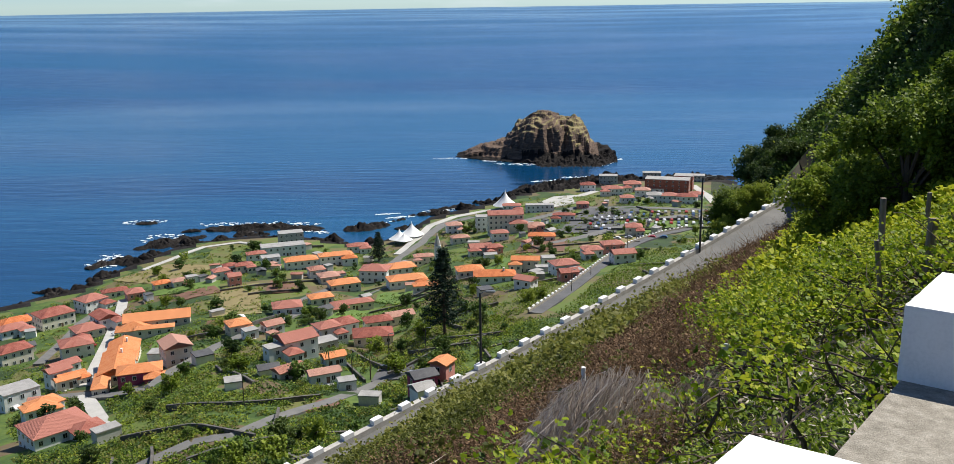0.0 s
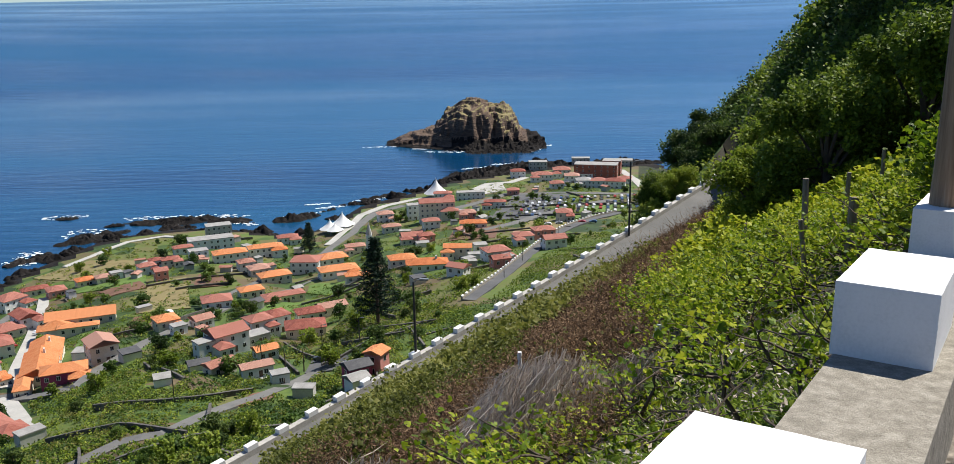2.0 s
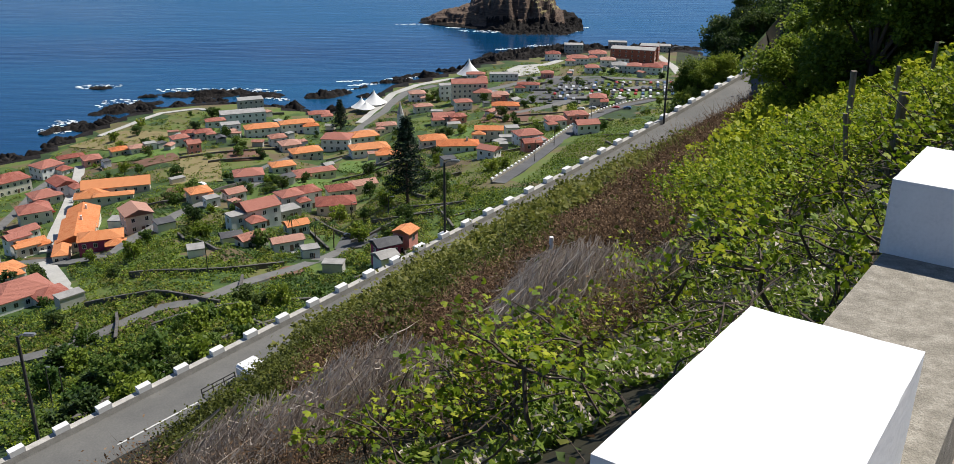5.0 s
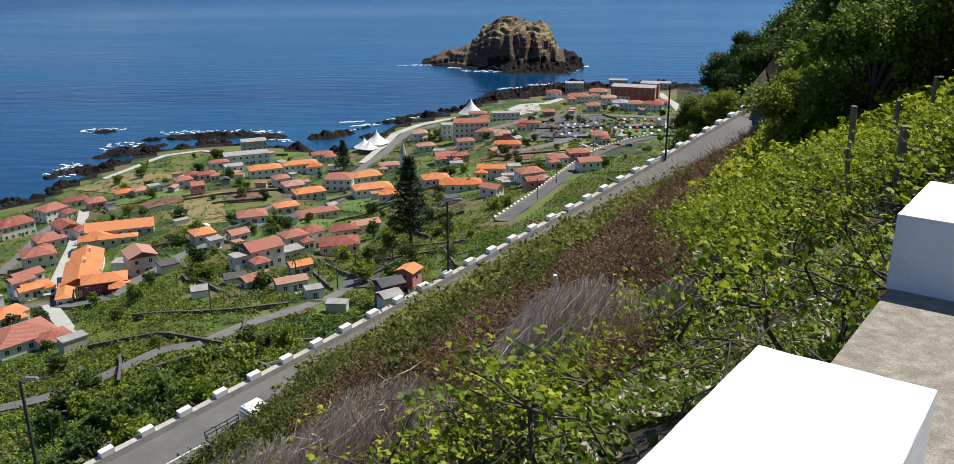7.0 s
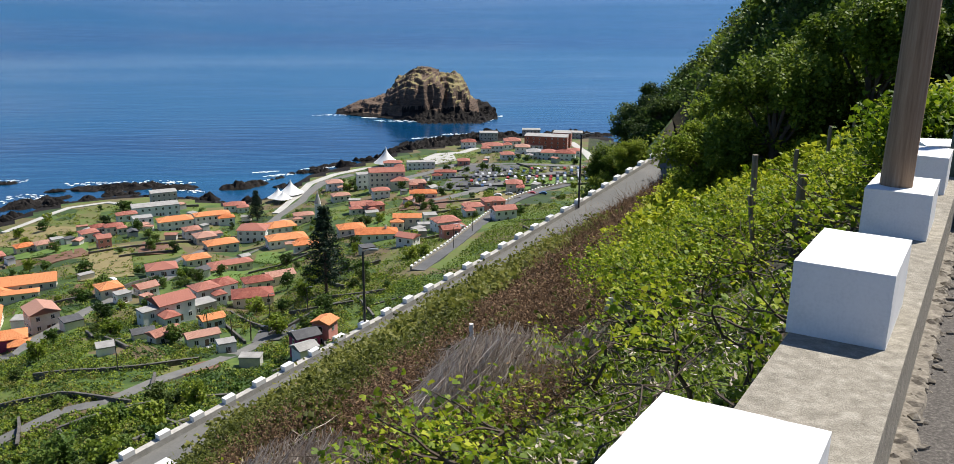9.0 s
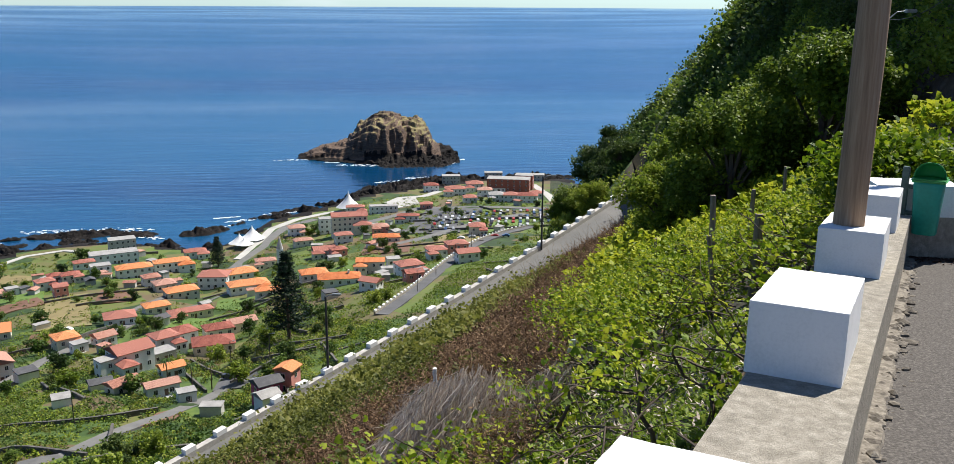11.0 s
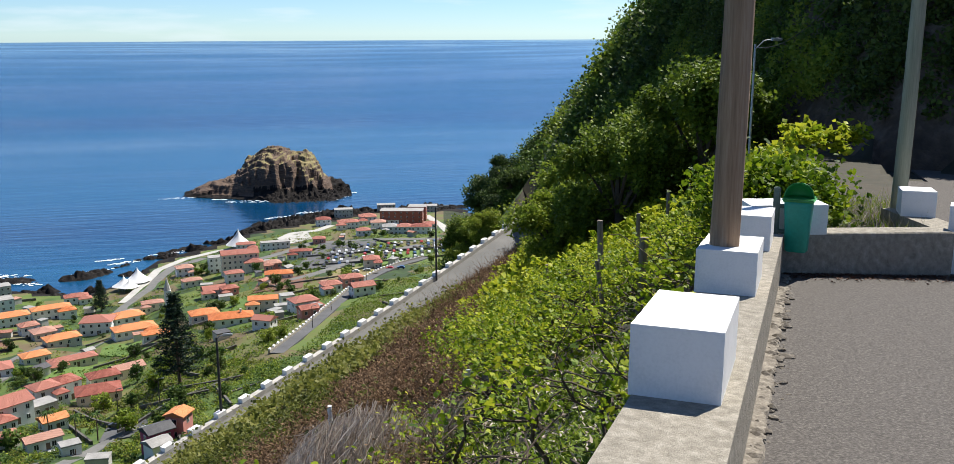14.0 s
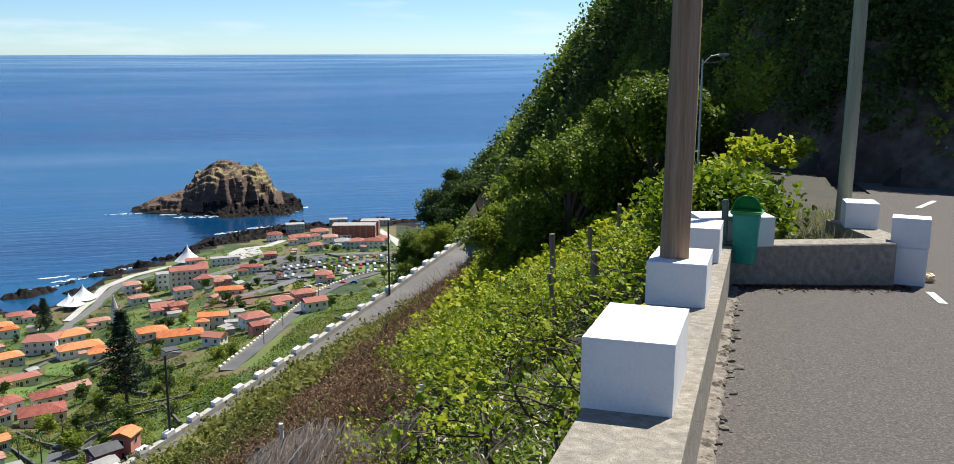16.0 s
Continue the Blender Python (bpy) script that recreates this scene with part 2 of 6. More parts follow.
L_VINE = leaf_material("vine_leaves", [(0.035, 0.075, 0.005), (0.16, 0.24, 0.01), (0.44, 0.46, 0.035)], 0.4)
L_BRAMBLE = leaf_material("bramble_leaves", [(0.06, 0.075, 0.013), (0.14, 0.155, 0.028), (0.23, 0.225, 0.055)])
L_DRY = leaf_material("dry_stalks", [(0.05, 0.028, 0.016), (0.15, 0.09, 0.05), (0.28, 0.185, 0.11)], 0.25, 0.8)
L_STRAW = leaf_material("grey_straw", [(0.22, 0.175, 0.14), (0.45, 0.38, 0.32), (0.66, 0.59, 0.52)], 0.2, 0.8)
M_WOOD_POLE = material("weathered_pole_wood", [(0.15, 0.09, 0.052), (0.28, 0.185, 0.115), (0.4, 0.295, 0.2)], scale=3.0, fine=22.0, rough=0.85, bump=0.7, stretch=(3.0, 3.0, 0.16), dist=0.012)
M_POLE_GREEN = material("treated_pole_wood", [(0.17, 0.17, 0.11), (0.27, 0.27, 0.19), (0.37, 0.37, 0.27)], scale=3.0, fine=22.0, rough=0.85, bump=0.6, stretch=(3.0, 3.0, 0.16), dist=0.012)
M_BIN = material("teal_plastic", [(0.008, 0.21, 0.155), (0.012, 0.27, 0.2), (0.02, 0.32, 0.245)], scale=4.0, fine=30.0, rough=0.42, bump=0.1, dist=0.003)
M_LID = material("green_plastic", [(0.012, 0.16, 0.035), (0.02, 0.23, 0.05), (0.03, 0.27, 0.07)], scale=4.0, fine=30.0, rough=0.42, bump=0.1, dist=0.003)
M_STEEL = material("painted_steel", [(0.05, 0.085, 0.075), (0.08, 0.12, 0.105), (0.12, 0.16, 0.145)], scale=5.0, fine=40.0, rough=0.5, bump=0.15, metal=0.3, dist=0.003)
M_LAMP = material("lamp_metal", [(0.3, 0.31, 0.31), (0.4, 0.41, 0.41)], rough=0.4, bump=0.0, metal=0.6)
M_DARKPOLE = material("dark_lamp_pole", [(0.03, 0.03, 0.028), (0.06, 0.058, 0.052)], rough=0.7, bump=0.2)
M_STAKE = material("grey_stake_wood", [(0.1, 0.08, 0.06), (0.19, 0.155, 0.12), (0.3, 0.26, 0.21)], scale=4.0, fine=30.0, bump=0.7, stretch=(3, 3, 0.2), dist=0.01)
M_RUBBLE = material("broken_kerb_concrete", [(0.07, 0.058, 0.045), (0.17, 0.148, 0.118), (0.33, 0.295, 0.24)], scale=14.0, fine=50.0, bump=0.9, dist=0.012, spread=0.2)
M_HOLE = material("formwork_hole_shade", [(0.02, 0.018, 0.015), (0.04, 0.036, 0.03)], bump=0.0)
M_PAINT = material("road_paint", [(0.5, 0.5, 0.48), (0.66, 0.66, 0.63)], scale=6.0, fine=60.0, bump=0.2, dist=0.002)
M_BAG = material("orange_plastic_bag", [(0.6, 0.25, 0.05), (0.75, 0.5, 0.25), (0.7, 0.62, 0.5)], scale=9.0, fine=40.0, rough=0.4, bump=0.2)
M_CABLE = material("cable", [(0.015, 0.015, 0.015), (0.03, 0.03, 0.03)], bump=0.0, rough=0.6)


# ---- the lie of the land ----
SEA = -148.0
ROAD_O, ROAD_D, ROAD_N = (-29.5, 50.9), (0.666, 0.746), (-0.746, 0.666)  # parapet of the road below
WALL_O, WALL_D, WALL_N = (2.34, 4.20), (0.54, 0.8417), (-0.8417, 0.54)  # parapet of the upper road, inner edge
COAST = ((-180, 520), (-60, 470), (-32, 515), (-28, 532), (-25, 570), (-22, 605), (-18, 612), (-15, 598), (-11.3, 566), (-9, 588), (-7, 640), (-3, 685), (-1, 722), (3, 752), (6, 780), (14, 780), (30, 700), (60, 560), (180, 520))
RISE = ((-400, -30), (-30, -6), (0, 1.2), (60, 6), (130, 13), (220, 24), (320, 40), (430, 61), (500, 82), (550, 112))
CLIFF = ((38.0, -12.0), (20.5, 29.0), (41.6, 160.0))
CLIFF_D = (0.159, 0.9873)  # the way its far part runs


def table(rows, v):
    for (a, p), (b, q) in zip(rows, rows[1:]):
        if v <= b:
            return p + (q - p) * max(0.0, (v - a) / (b - a))
    return rows[-1][1]


def road_sn(x, y):
    px, py = x - ROAD_O[0], y - ROAD_O[1]
    return px * ROAD_D[0] + py * ROAD_D[1], px * ROAD_N[0] + py * ROAD_N[1]


def road_z(s):
    """Foot of the white blocks on the lower road's parapet."""
    i = max(-25.0, min(45.0, s / 3.0))
    return -34.0 + 0.25 * i + 0.003 * i * i


def wall_an(x, y):
    px, py = x - WALL_O[0], y - WALL_O[1]
    return px * WALL_D[0] + py * WALL_D[1], px * WALL_N[0] + py * WALL_N[1]


def wall_z(a):
    """Top of the concrete parapet of the upper road."""
    return -0.07 * max(-40.0, min(60.0, a))


def smooth(a, b, v):
    t = max(0.0, min(1.0, (v - a) / (b - a)))
    return t * t * (3 - 2 * t)


def cliff_w(x, y):
    """How far a place lies behind the foot of the cliff."""
    w = []
    for (ax, ay), (bx, by) in zip(CLIFF, CLIFF[1:]):
        ln = math.hypot(bx - ax, by - ay)
        w.append(((x - ax) * (by - ay) - (y - ay) * (bx - ax)) / ln)
    return min(w)


def ground(x, y):
    s, n = road_sn(x, y)
    a, q = wall_an(x, y)
    nw = -54.9 + 0.159 * (s + 13.6)  # the upper parapet in the lower road's terms
    zr, zw = road_z(s), wall_z(a)
    if n <= -6.2:
        if q < 0.3:
            z = zw - 0.62 if a < 9.5 or q < -2.4 else zw - 0.25
        else:
            u = max(0.0, min(1.0, (q - 0.3) / max(1.0, (-6.2 - nw))))
            top = zw - 1.0
            z = top + (zr - 0.55 - top) * (0.74 * u + 0.26 * u ** 2)
            z -= 3.6 * smooth(10, 21, q) * (1 - smooth(30, 46, q)) * (1 - smooth(9, 28, a))
            z -= 0.5 * smooth(0, 2.5, q - 0.3) * (1 - smooth(20, 40, q))
            z += 0.6 * smooth(12, 24, s) * (1 - smooth(50, 68, s)) * smooth(-34, -14, n) * (1 - smooth(-8.8, -6.5, n))
    elif n <= 0.6:
        z = zr - 0.62
    else:
        d, az = math.hypot(x, y), math.degrees(math.atan2(x, y))
        c = table(COAST, az)
        # distance to the lower road in this direction
        den = math.sin(math.radians(az)) * ROAD_N[0] + math.cos(math.radians(az)) * ROAD_N[1]
        dr = min(300.0, 55.9 / den) if den > 0.15 else 300.0
        v = (c - d) * 550.0 / max(120.0, c - dr)
        z = SEA + table(RISE, v)
        k = smooth(0.6, 26.0, n)
        edge = zr - 2.2 - 0.6 * max(0.0, n - 0.6)
        z = edge * (1 - k) + z * k
    w = cliff_w(x, y)
    l = (x - 20.5) * CLIFF_D[0] + (y - 29.0) * CLIFF_D[1]
    if w > 0 or (n > 0.6 and l > 60 and w > -70):
        base = -2.5 - 0.168 * max(0.0, l)
        rise = 2.5 - 1.15 * smooth(25.0, 100.0, l)
        zm = base + rise * w - 1.6 * max(0.0, l - 132.0)
        if l > 0 and w < 6:
            zm += 0.6 * math.sin(l * 0.21)
        zm = min(zm, base + 9.0 + 0.26 * max(0.0, l) + 0.25 * w)
        z = max(z, zm) if l < 300 else z
    return z


def bumps(x, y, size):
    return noise.noise((x / size, y / size, 3.7))


# ---- building helpers ----
def link_mesh(name, verts, faces, mat, parent=None, smooth_faces=False):
    me = bpy.data.meshes.new(name)
    me.from_pydata([tuple(v) for v in verts], [], faces)
    if mat:
        me.materials.append(mat)
    if smooth_faces:
        me.polygons.foreach_set("use_smooth", [True] * len(me.polygons))
    me.update()
    ob = new(name, me)
    if parent:
        ob.parent = parent
    return ob


def part(name, bm, mat, parent=None, label=""):
    """Links a bmesh as one mesh object under its thing."""
    me = bpy.data.meshes.new(name)
    bm.to_mesh(me)
    bm.free()
    me.materials.append(mat)
    ob = new(name, me)
    if parent:
        ob.parent = parent
    if label:
        ob["label"] = label
    return ob


def box_bm(x0, x1, y0, y1, z0, z1, bevel=0.0, bm=None, seg=1):
    bm = bm or bmesh.new()
    r = bmesh.ops.create_cube(bm, size=1.0)
    vs = r["verts"]
    for v in vs:
        v.co = Vector((x0 + (v.co.x + 0.5) * (x1 - x0), y0 + (v.co.y + 0.5) * (y1 - y0), z0 + (v.co.z + 0.5) * (z1 - z0)))
    if bevel:
        es = {e for v in vs for e in v.link_edges}
        bmesh.ops.bevel(bm, geom=list(es), offset=bevel, segments=seg, affect="EDGES")
    return bm


def empty(name, m):
    ob = new(name)
    ob.matrix_world = m
    return ob


def strip(name, pts, half_l, half_r, mat, lift=0.0, parent=None, thick=0.12):
    """A road or path: pts of x, y, z along its middle, with a thickness."""
    vs, fs = [], []
    for i, p in enumerate(pts):
        a, b = pts[max(0, i - 1)], pts[min(len(pts) - 1, i + 1)]
        d = Vector((b[0] - a[0], b[1] - a[1], 0)).normalized()
        nrm = Vector((-d.y, d.x, 0))
        c = Vector(p) + Vector((0, 0, lift))
        lft, rgt = c + nrm * half_l, c - nrm * half_r
        dn = Vector((0, 0, thick))
        vs += [lft, rgt, rgt - dn, lft - dn]
        if i:
            k = 4 * i
            for j in range(4):
                fs.append((k - 4 + j, k - 4 + (j + 1) % 4, k + (j + 1) % 4, k + j))
    fs += [(0, 1, 2, 3), (len(vs) - 1, len(vs) - 2, len(vs) - 3, len(vs) - 4)]
    ob = link_mesh(name, vs, fs, mat, parent)
    bm = bmesh.new()
    bm.from_mesh(ob.data)
    bmesh.ops.recalc_face_normals(bm, faces=bm.faces)
    bm.to_mesh(ob.data)
    bm.free()
    return ob


# ---- ground, one sheet from the upper road to the sea bed ----
def cliff_rough(x, y, w):
    return 2.4 * min(1.0, max(0.0, w) / 4) * (bumps(x, y, 6) + 1.2 * bumps(x, y, 17)) + 0.9 * min(1.0, max(0.0, w)) * bumps(x, y, 1.6)


def build_ground():
    radii = [0.0] + list(np.geomspace(0.7, 60, 95)) + list(np.geomspace(61.5, 900, 120))
    azs = list(np.arange(-50, 72, 0.5)) + list(np.arange(72, 310, 4.0))
    vs, fs = [], []
    for r in radii:
        for a in azs:
            x, y = r * math.sin(radians(a)), r * math.cos(radians(a))
            z = ground(x, y)
            s, n = road_sn(x, y)
            q = wall_an(x, y)[1]
            if n < -6.5 and q > 0.8 or n > 3:
                k = min(1.0, r / 60.0)
                z += (0.35 * bumps(x, y, 2.2) * (1 - k) + 0.9 * bumps(x, y, 14) * k) * (0.4 if z < SEA + 12 else 1.0)
            w = cliff_w(x, y)
            if w > 0.5:
                z += cliff_rough(x, y, w)
            vs.append((x, y, z))
    na = len(azs)
    mats = []
    for i in range(len(radii) - 1):
        for j in range(na):
            k = (j + 1) % na
            fs.append((i * na + j, i * na + k, (i + 1) * na + k, (i + 1) * na + j))
            x, y, z = vs[(i + 1) * na + j]
            w = cliff_w(x, y)
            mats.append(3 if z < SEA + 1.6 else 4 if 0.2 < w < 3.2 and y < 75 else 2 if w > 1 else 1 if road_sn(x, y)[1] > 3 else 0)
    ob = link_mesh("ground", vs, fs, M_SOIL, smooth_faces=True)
    for m in (M_FIELD, M_MOUNTAIN, M_LAVA, M_ROCK):
        ob.data.materials.append(m)
    ob.data.polygons.foreach_set("material_index", mats)
    return tagged(ob, "steep overgrown hillside falling to terraced fields and shore", "ground", kind="structure")


build_ground()


# ---- sea, to the horizon: beyond 1.5 km the sheet is foreshortened and lifted to the line of sight ----
def build_sea():
    vs, fs = [], []
    azs = list(np.arange(-60, 60, 1.0)) + list(np.arange(60, 300, 6.0))
    near_r = list(np.linspace(300, 1500, 14))
    far_r = list(np.linspace(1500, 4850, 40))[1:]
    k = math.log(43500 / 1500) / 3350
    for r in near_r + far_r:
        z = SEA
        if r > 1500:
            true_r = 1500 * math.exp(k * (r - 1500))
            z = 1.94 - r * (150.0 / true_r + true_r / (2 * 6.37e6))
        for a in azs:
            vs.append((r * math.sin(radians(a)), r * math.cos(radians(a)), z))
    na, nr = len(azs), len(near_r + far_r)
    for i in range(nr - 1):
        for j in range(na):
            q = (j + 1) % na
            fs.append((i * na + j, (i + 1) * na + j, (i + 1) * na + q, i * na + q))
    ob = link_mesh("water", vs, fs, M_SEA, smooth_faces=True)
    me = ob.data
    for p in me.polygons:
        if p.normal.z < 0:
            p.flip()
    return tagged(ob, "deep blue ocean with faint wind streaks", "sea", kind="structure")


build_sea()


# ---- islet ----
ISLET_TOP = ((-100, -4), (-95, 1), (-85, 4), (-75, 9), (-60, 14), (-41.5, 19), (-32, 28), (-26, 38), (-18, 42), (-11, 47), (1.5, 52), (12, 51), (17, 49), (21.5, 45), (29, 44), (38.5, 46), (47.7, 39), (54, 27), (56, 18), (63, 12), (76, 10), (81.5, 5), (84, -4))
ISLET_WIDE = ((-100, 14), (-60, 34), (-20, 54), (20, 58), (50, 46), (84, 24))


def build_islet():
    vs, fs = [], []
    nu, nv = 210, 120
    cy = 915.0
    for j in range(nv + 1):
        for i in range(nu + 1):
            x = -100 + 184 * i / nu
            y = -82 + 150 * j / nv
            yy = y + 5 * noise.noise((x / 15, y / 15, 3)) + 2.5 * noise.noise((x / 5, y / 6, 8))
            d = abs(yy) / table(ISLET_WIDE, x)
            top = table(ISLET_TOP, x + 2.5 * noise.noise((x / 6, y / 8, 2)))
            spur = 0.16 * noise.noise((x / 17, 2.0, 7)) + 0.09 * noise.noise((x / 6, y / 30, 9))
            e = max(0.0, d - 0.12 + spur * smooth(0.1, 0.5, d))
            h = top * max(0.0, 1 - 0.62 * e - 0.42 * smooth(0.45, 0.72, e)) if top > 0 else top
            if d > 1.0:
                h = -3.0
            rough = min(1.0, max(0.0, h) / 6)
            h += (2.2 * noise.noise((x / 12, y / 12, 1)) + 1.3 * noise.noise((x / 4.5, y / 4.5, 5)) + 0.7 * noise.noise((x / 1.9, y / 1.9, 2))) * rough
            # ledges of harder beds, dipping to one side
            bed = 5.5 + 1.5 * noise.noise((x / 30, y / 30, 6))
            h += 1.1 * math.sin(2 * math.pi * (h - 0.16 * x) / bed) * rough
            # low lava apron round the front
            if x > -22 and yy < 0:
                reach = 78 * smooth(-26, 2, x) * (1 - 0.35 * smooth(60, 84, x))
                apron = (7.5 * (1 - smooth(0.6, 1.0, -y / max(1.0, reach)))) * (0.45 + 1.1 * abs(noise.noise((x / 6, y / 6, 12)))) + 1.6 * noise.noise((x / 2.2, y / 2.2, 3)) - 0.6
                if -y < reach:
                    h = max(h, apron)
            vs.append((x * 0.87, cy + y, SEA + (h * 0.84 if h > 0 else h)))
    for j in range(nv):
        for i in range(nu):
            k = j * (nu + 1) + i
            fs.append((k, k + 1, k + nu + 2, k + nu + 1))
    ob = link_mesh("islet", vs, fs, M_ISLET)
    ob.data.materials.append(M_LAVA)
    ob.data.materials.append(M_DRY)
    idx = []
    for p in ob.data.polygons:
        x, y, z = vs[p.vertices[0]]
        h = z - SEA
        if h < 2.2 or (h < 8.5 + 3 * noise.noise((x / 6, y / 6, 0)) and x > -18 and y < cy - 34) or x > 56:
            idx.append(1)
        elif (p.normal.z > 0.78 and h > 24 or x > 22 and h > 12 and p.normal.z > 0.45) and noise.noise((x / 9, y / 9, 4)) > -0.2:
            idx.append(2)
        else:
            idx.append(0)
    ob.data.polygons.foreach_set("material_index", idx)
    return tagged(ob, "brown volcanic rock islet rising from the sea", "islet", kind="structure")


build_islet()


# ---- the road below, its parapet ----
def road_pt(s, n, dz=0.0):
    return (ROAD_O[0] + s * ROAD_D[0] + n * ROAD_N[0], ROAD_O[1] + s * ROAD_D[1] + n * ROAD_N[1], road_z(s) + dz)


tagged(strip("road", [road_pt(s, -2.9, -0.5) for s in range(-70, 113, 3)], 3.05, 3.3, M_ROAD_FAR), "grey sloping asphalt road along the hillside", "road", kind="structure")


def wall_run(name, pt, s0, s1, n0, n1, z0, z1, mat, step=3.0):
    """A wall that follows pt(s, n, dz)."""
    vs, fs = [], []
    k = max(1, round((s1 - s0) / step))
    for i in range(k + 1):
        s = s0 + (s1 - s0) * i / k
        vs += [pt(s, n0, z0), pt(s, n1, z0), pt(s, n1, z1), pt(s, n0, z1)]
        if i:
            b = 4 * i
            for j in range(4):
                fs.append((b - 4 + j, b + j, b + (j + 1) % 4, b - 4 + (j + 1) % 4))
    fs += [(3, 2, 1, 0), (len(vs) - 4, len(vs) - 3, len(vs) - 2, len(vs) - 1)]
    return link_mesh(name, vs, fs, mat)


lower_wall = tagged(wall_run("parapet", road_pt, -70, 112, 0.0, 0.55, -3.2, 0.0, M_PALE), "long concrete road parapet carrying white blocks", "parapet", kind="structure")


def block_mesh(w, l, h, bevel=0.007, seed=0):
    bm = box_bm(-w / 2, w / 2, 0, l, 0, h)
    if seed:
        bmesh.ops.subdivide_edges(bm, edges=bm.edges[:], cuts=24, use_grid_fill=True)
        for v in bm.verts:
            edge = sum((abs(abs(v.co.x) - w / 2) < 1e-5, min(v.co.y, l - v.co.y) < 1e-5, v.co.z > h - 1e-5))
            chip = max(0.0, noise.noise(v.co * 9 + Vector((seed, 0, 0)))) * 0.006 if edge > 1 else 0.0
            v.co = v.co + (Vector((0, l / 2, h / 2)) - v.co).normalized() * chip + noise.noise_vector(v.co * 4) * 0.001
    else:
        bmesh.ops.bevel(bm, geom=bm.edges[:], offset=bevel, segments=1, affect="EDGES")
    rnd = random.Random(seed)
    for v in bm.verts:
        v.co += Vector((rnd.uniform(-1, 1), rnd.uniform(-1, 1), rnd.uniform(-1, 1))) * (0.0003 if seed else 0.003)
    me = bpy.data.meshes.new("white_block")
    bm.to_mesh(me)
    bm.free()
    me.materials.append(M_WHITE)
    return me


BLOCK_FAR = block_mesh(0.55, 1.0, 0.42)
for i in range(-22, 37):
    x, y, z = road_pt(3.0 * i, 0.275)
    ob = new("white_block", BLOCK_FAR)
    ob.matrix_world = pose(x, y, z - 0.004, math.degrees(math.atan(0.1)), 0, -math.degrees(math.atan2(ROAD_D[0], ROAD_D[1])))
    tagged(ob, "whitewashed concrete guard block on a sloping road parapet", "guard block", "guard blocks of the road below")


# ---- upper road, its parapet and blocks ----
def wall_pt(a, q, dz=0.0):
    return (WALL_O[0] + a * WALL_D[0] + q * WALL_N[0], WALL_O[1] + a * WALL_D[1] + q * WALL_N[1], wall_z(a) + dz)


WALL_YAW = -math.degrees(math.atan2(WALL_D[0], WALL_D[1]))
WALL_PITCH = -math.degrees(math.atan(0.07))
tagged(wall_run("road_upper", wall_pt, -26, 24, -12.5, -0.03, -0.75, -0.56, M_ASPHALT), "grey-brown asphalt of the upper road", "road", kind="structure")
tagged(wall_run("parapet_upper", wall_pt, -26, 6.9, -0.08, 0.5, -1.9, 0.0, M_CONCRETE), "rough concrete parapet along the upper road", "parapet", kind="structure")
for k, (a, w, l, h) in enumerate(((-7.2, 0.5, 1.0, 0.4), (-3.27, 0.53, 1.12, 0.41), (0.0, 0.5, 0.98, 0.4), (2.95, 0.5, 0.98, 0.37), (5.45, 0.5, 0.95, 0.38))):
    ob = new("white_block", block_mesh(w, l, h, seed=k + 1))
    x, y, z = wall_pt(a, 0.27)
    ob.matrix_world = pose(x, y, z - 0.003, WALL_PITCH, 0, WALL_YAW)
    tagged(ob, "whitewashed concrete block with chipped edges on the parapet", "guard block", "guard blocks of the upper road")


# ---- village: kinds of things ----
def window_mesh(w, h):
    bm = box_bm(-w / 2 - 0.09, w / 2 + 0.09, -0.07, 0.03, -0.09, h + 0.09)
    for f in bm.faces:
        f.material_index = 0
    k = len(bm.faces)
    box_bm(-w / 2, w / 2, -0.085, 0.0, 0, h, bm=bm)
    box_bm(-0.03, 0.03, -0.1, 0.0, 0, h, bm=bm)
    bm.faces.ensure_lookup_table()
    for f in bm.faces[k : k + 6]:
        f.material_index = 1
    me = bpy.data.meshes.new("window")
    bm.to_mesh(me)
    bm.free()
    me.materials.append(WALLS["white"])
    me.materials.append(M_PANE)
    return me


WINDOW, WINDOW_TALL = window_mesh(1.0, 1.25), window_mesh(1.5, 1.5)


def roof_bm(w, d, rise, kind, over=0.45, thick=0.22):
    """A pitched roof over w by d, ridge along x; hip or gable."""
    bm = bmesh.new()
    x, y = w / 2 + over, d / 2 + over
    rx = max(0.05, x - y) if kind == "hip" else x
    low = [(-x, -y, 0), (x, -y, 0), (x, y, 0), (-x, y, 0)]
    top = [(-rx, 0, rise), (rx, 0, rise)]
    vb = [bm.verts.new((a, b, c)) for a, b, c in low + top]
    vt = [bm.verts.new((a, b, c + thick)) for a, b, c in low + top]
    for v, flip in ((vb, True), (vt, False)):
        fs = [(v[0], v[1], v[5], v[4]), (v[2], v[3], v[4], v[5]), (v[1], v[2], v[5]), (v[3], v[0], v[4])]
        for k, f in enumerate(fs):
            bm.faces.new(tuple(reversed(f)) if flip else f)
    for i in range(4):
        j = (i + 1) % 4
        bm.faces.new((vb[i], vb[j], vt[j], vt[i]))
    return bm


HOUSES = []
LANES = []


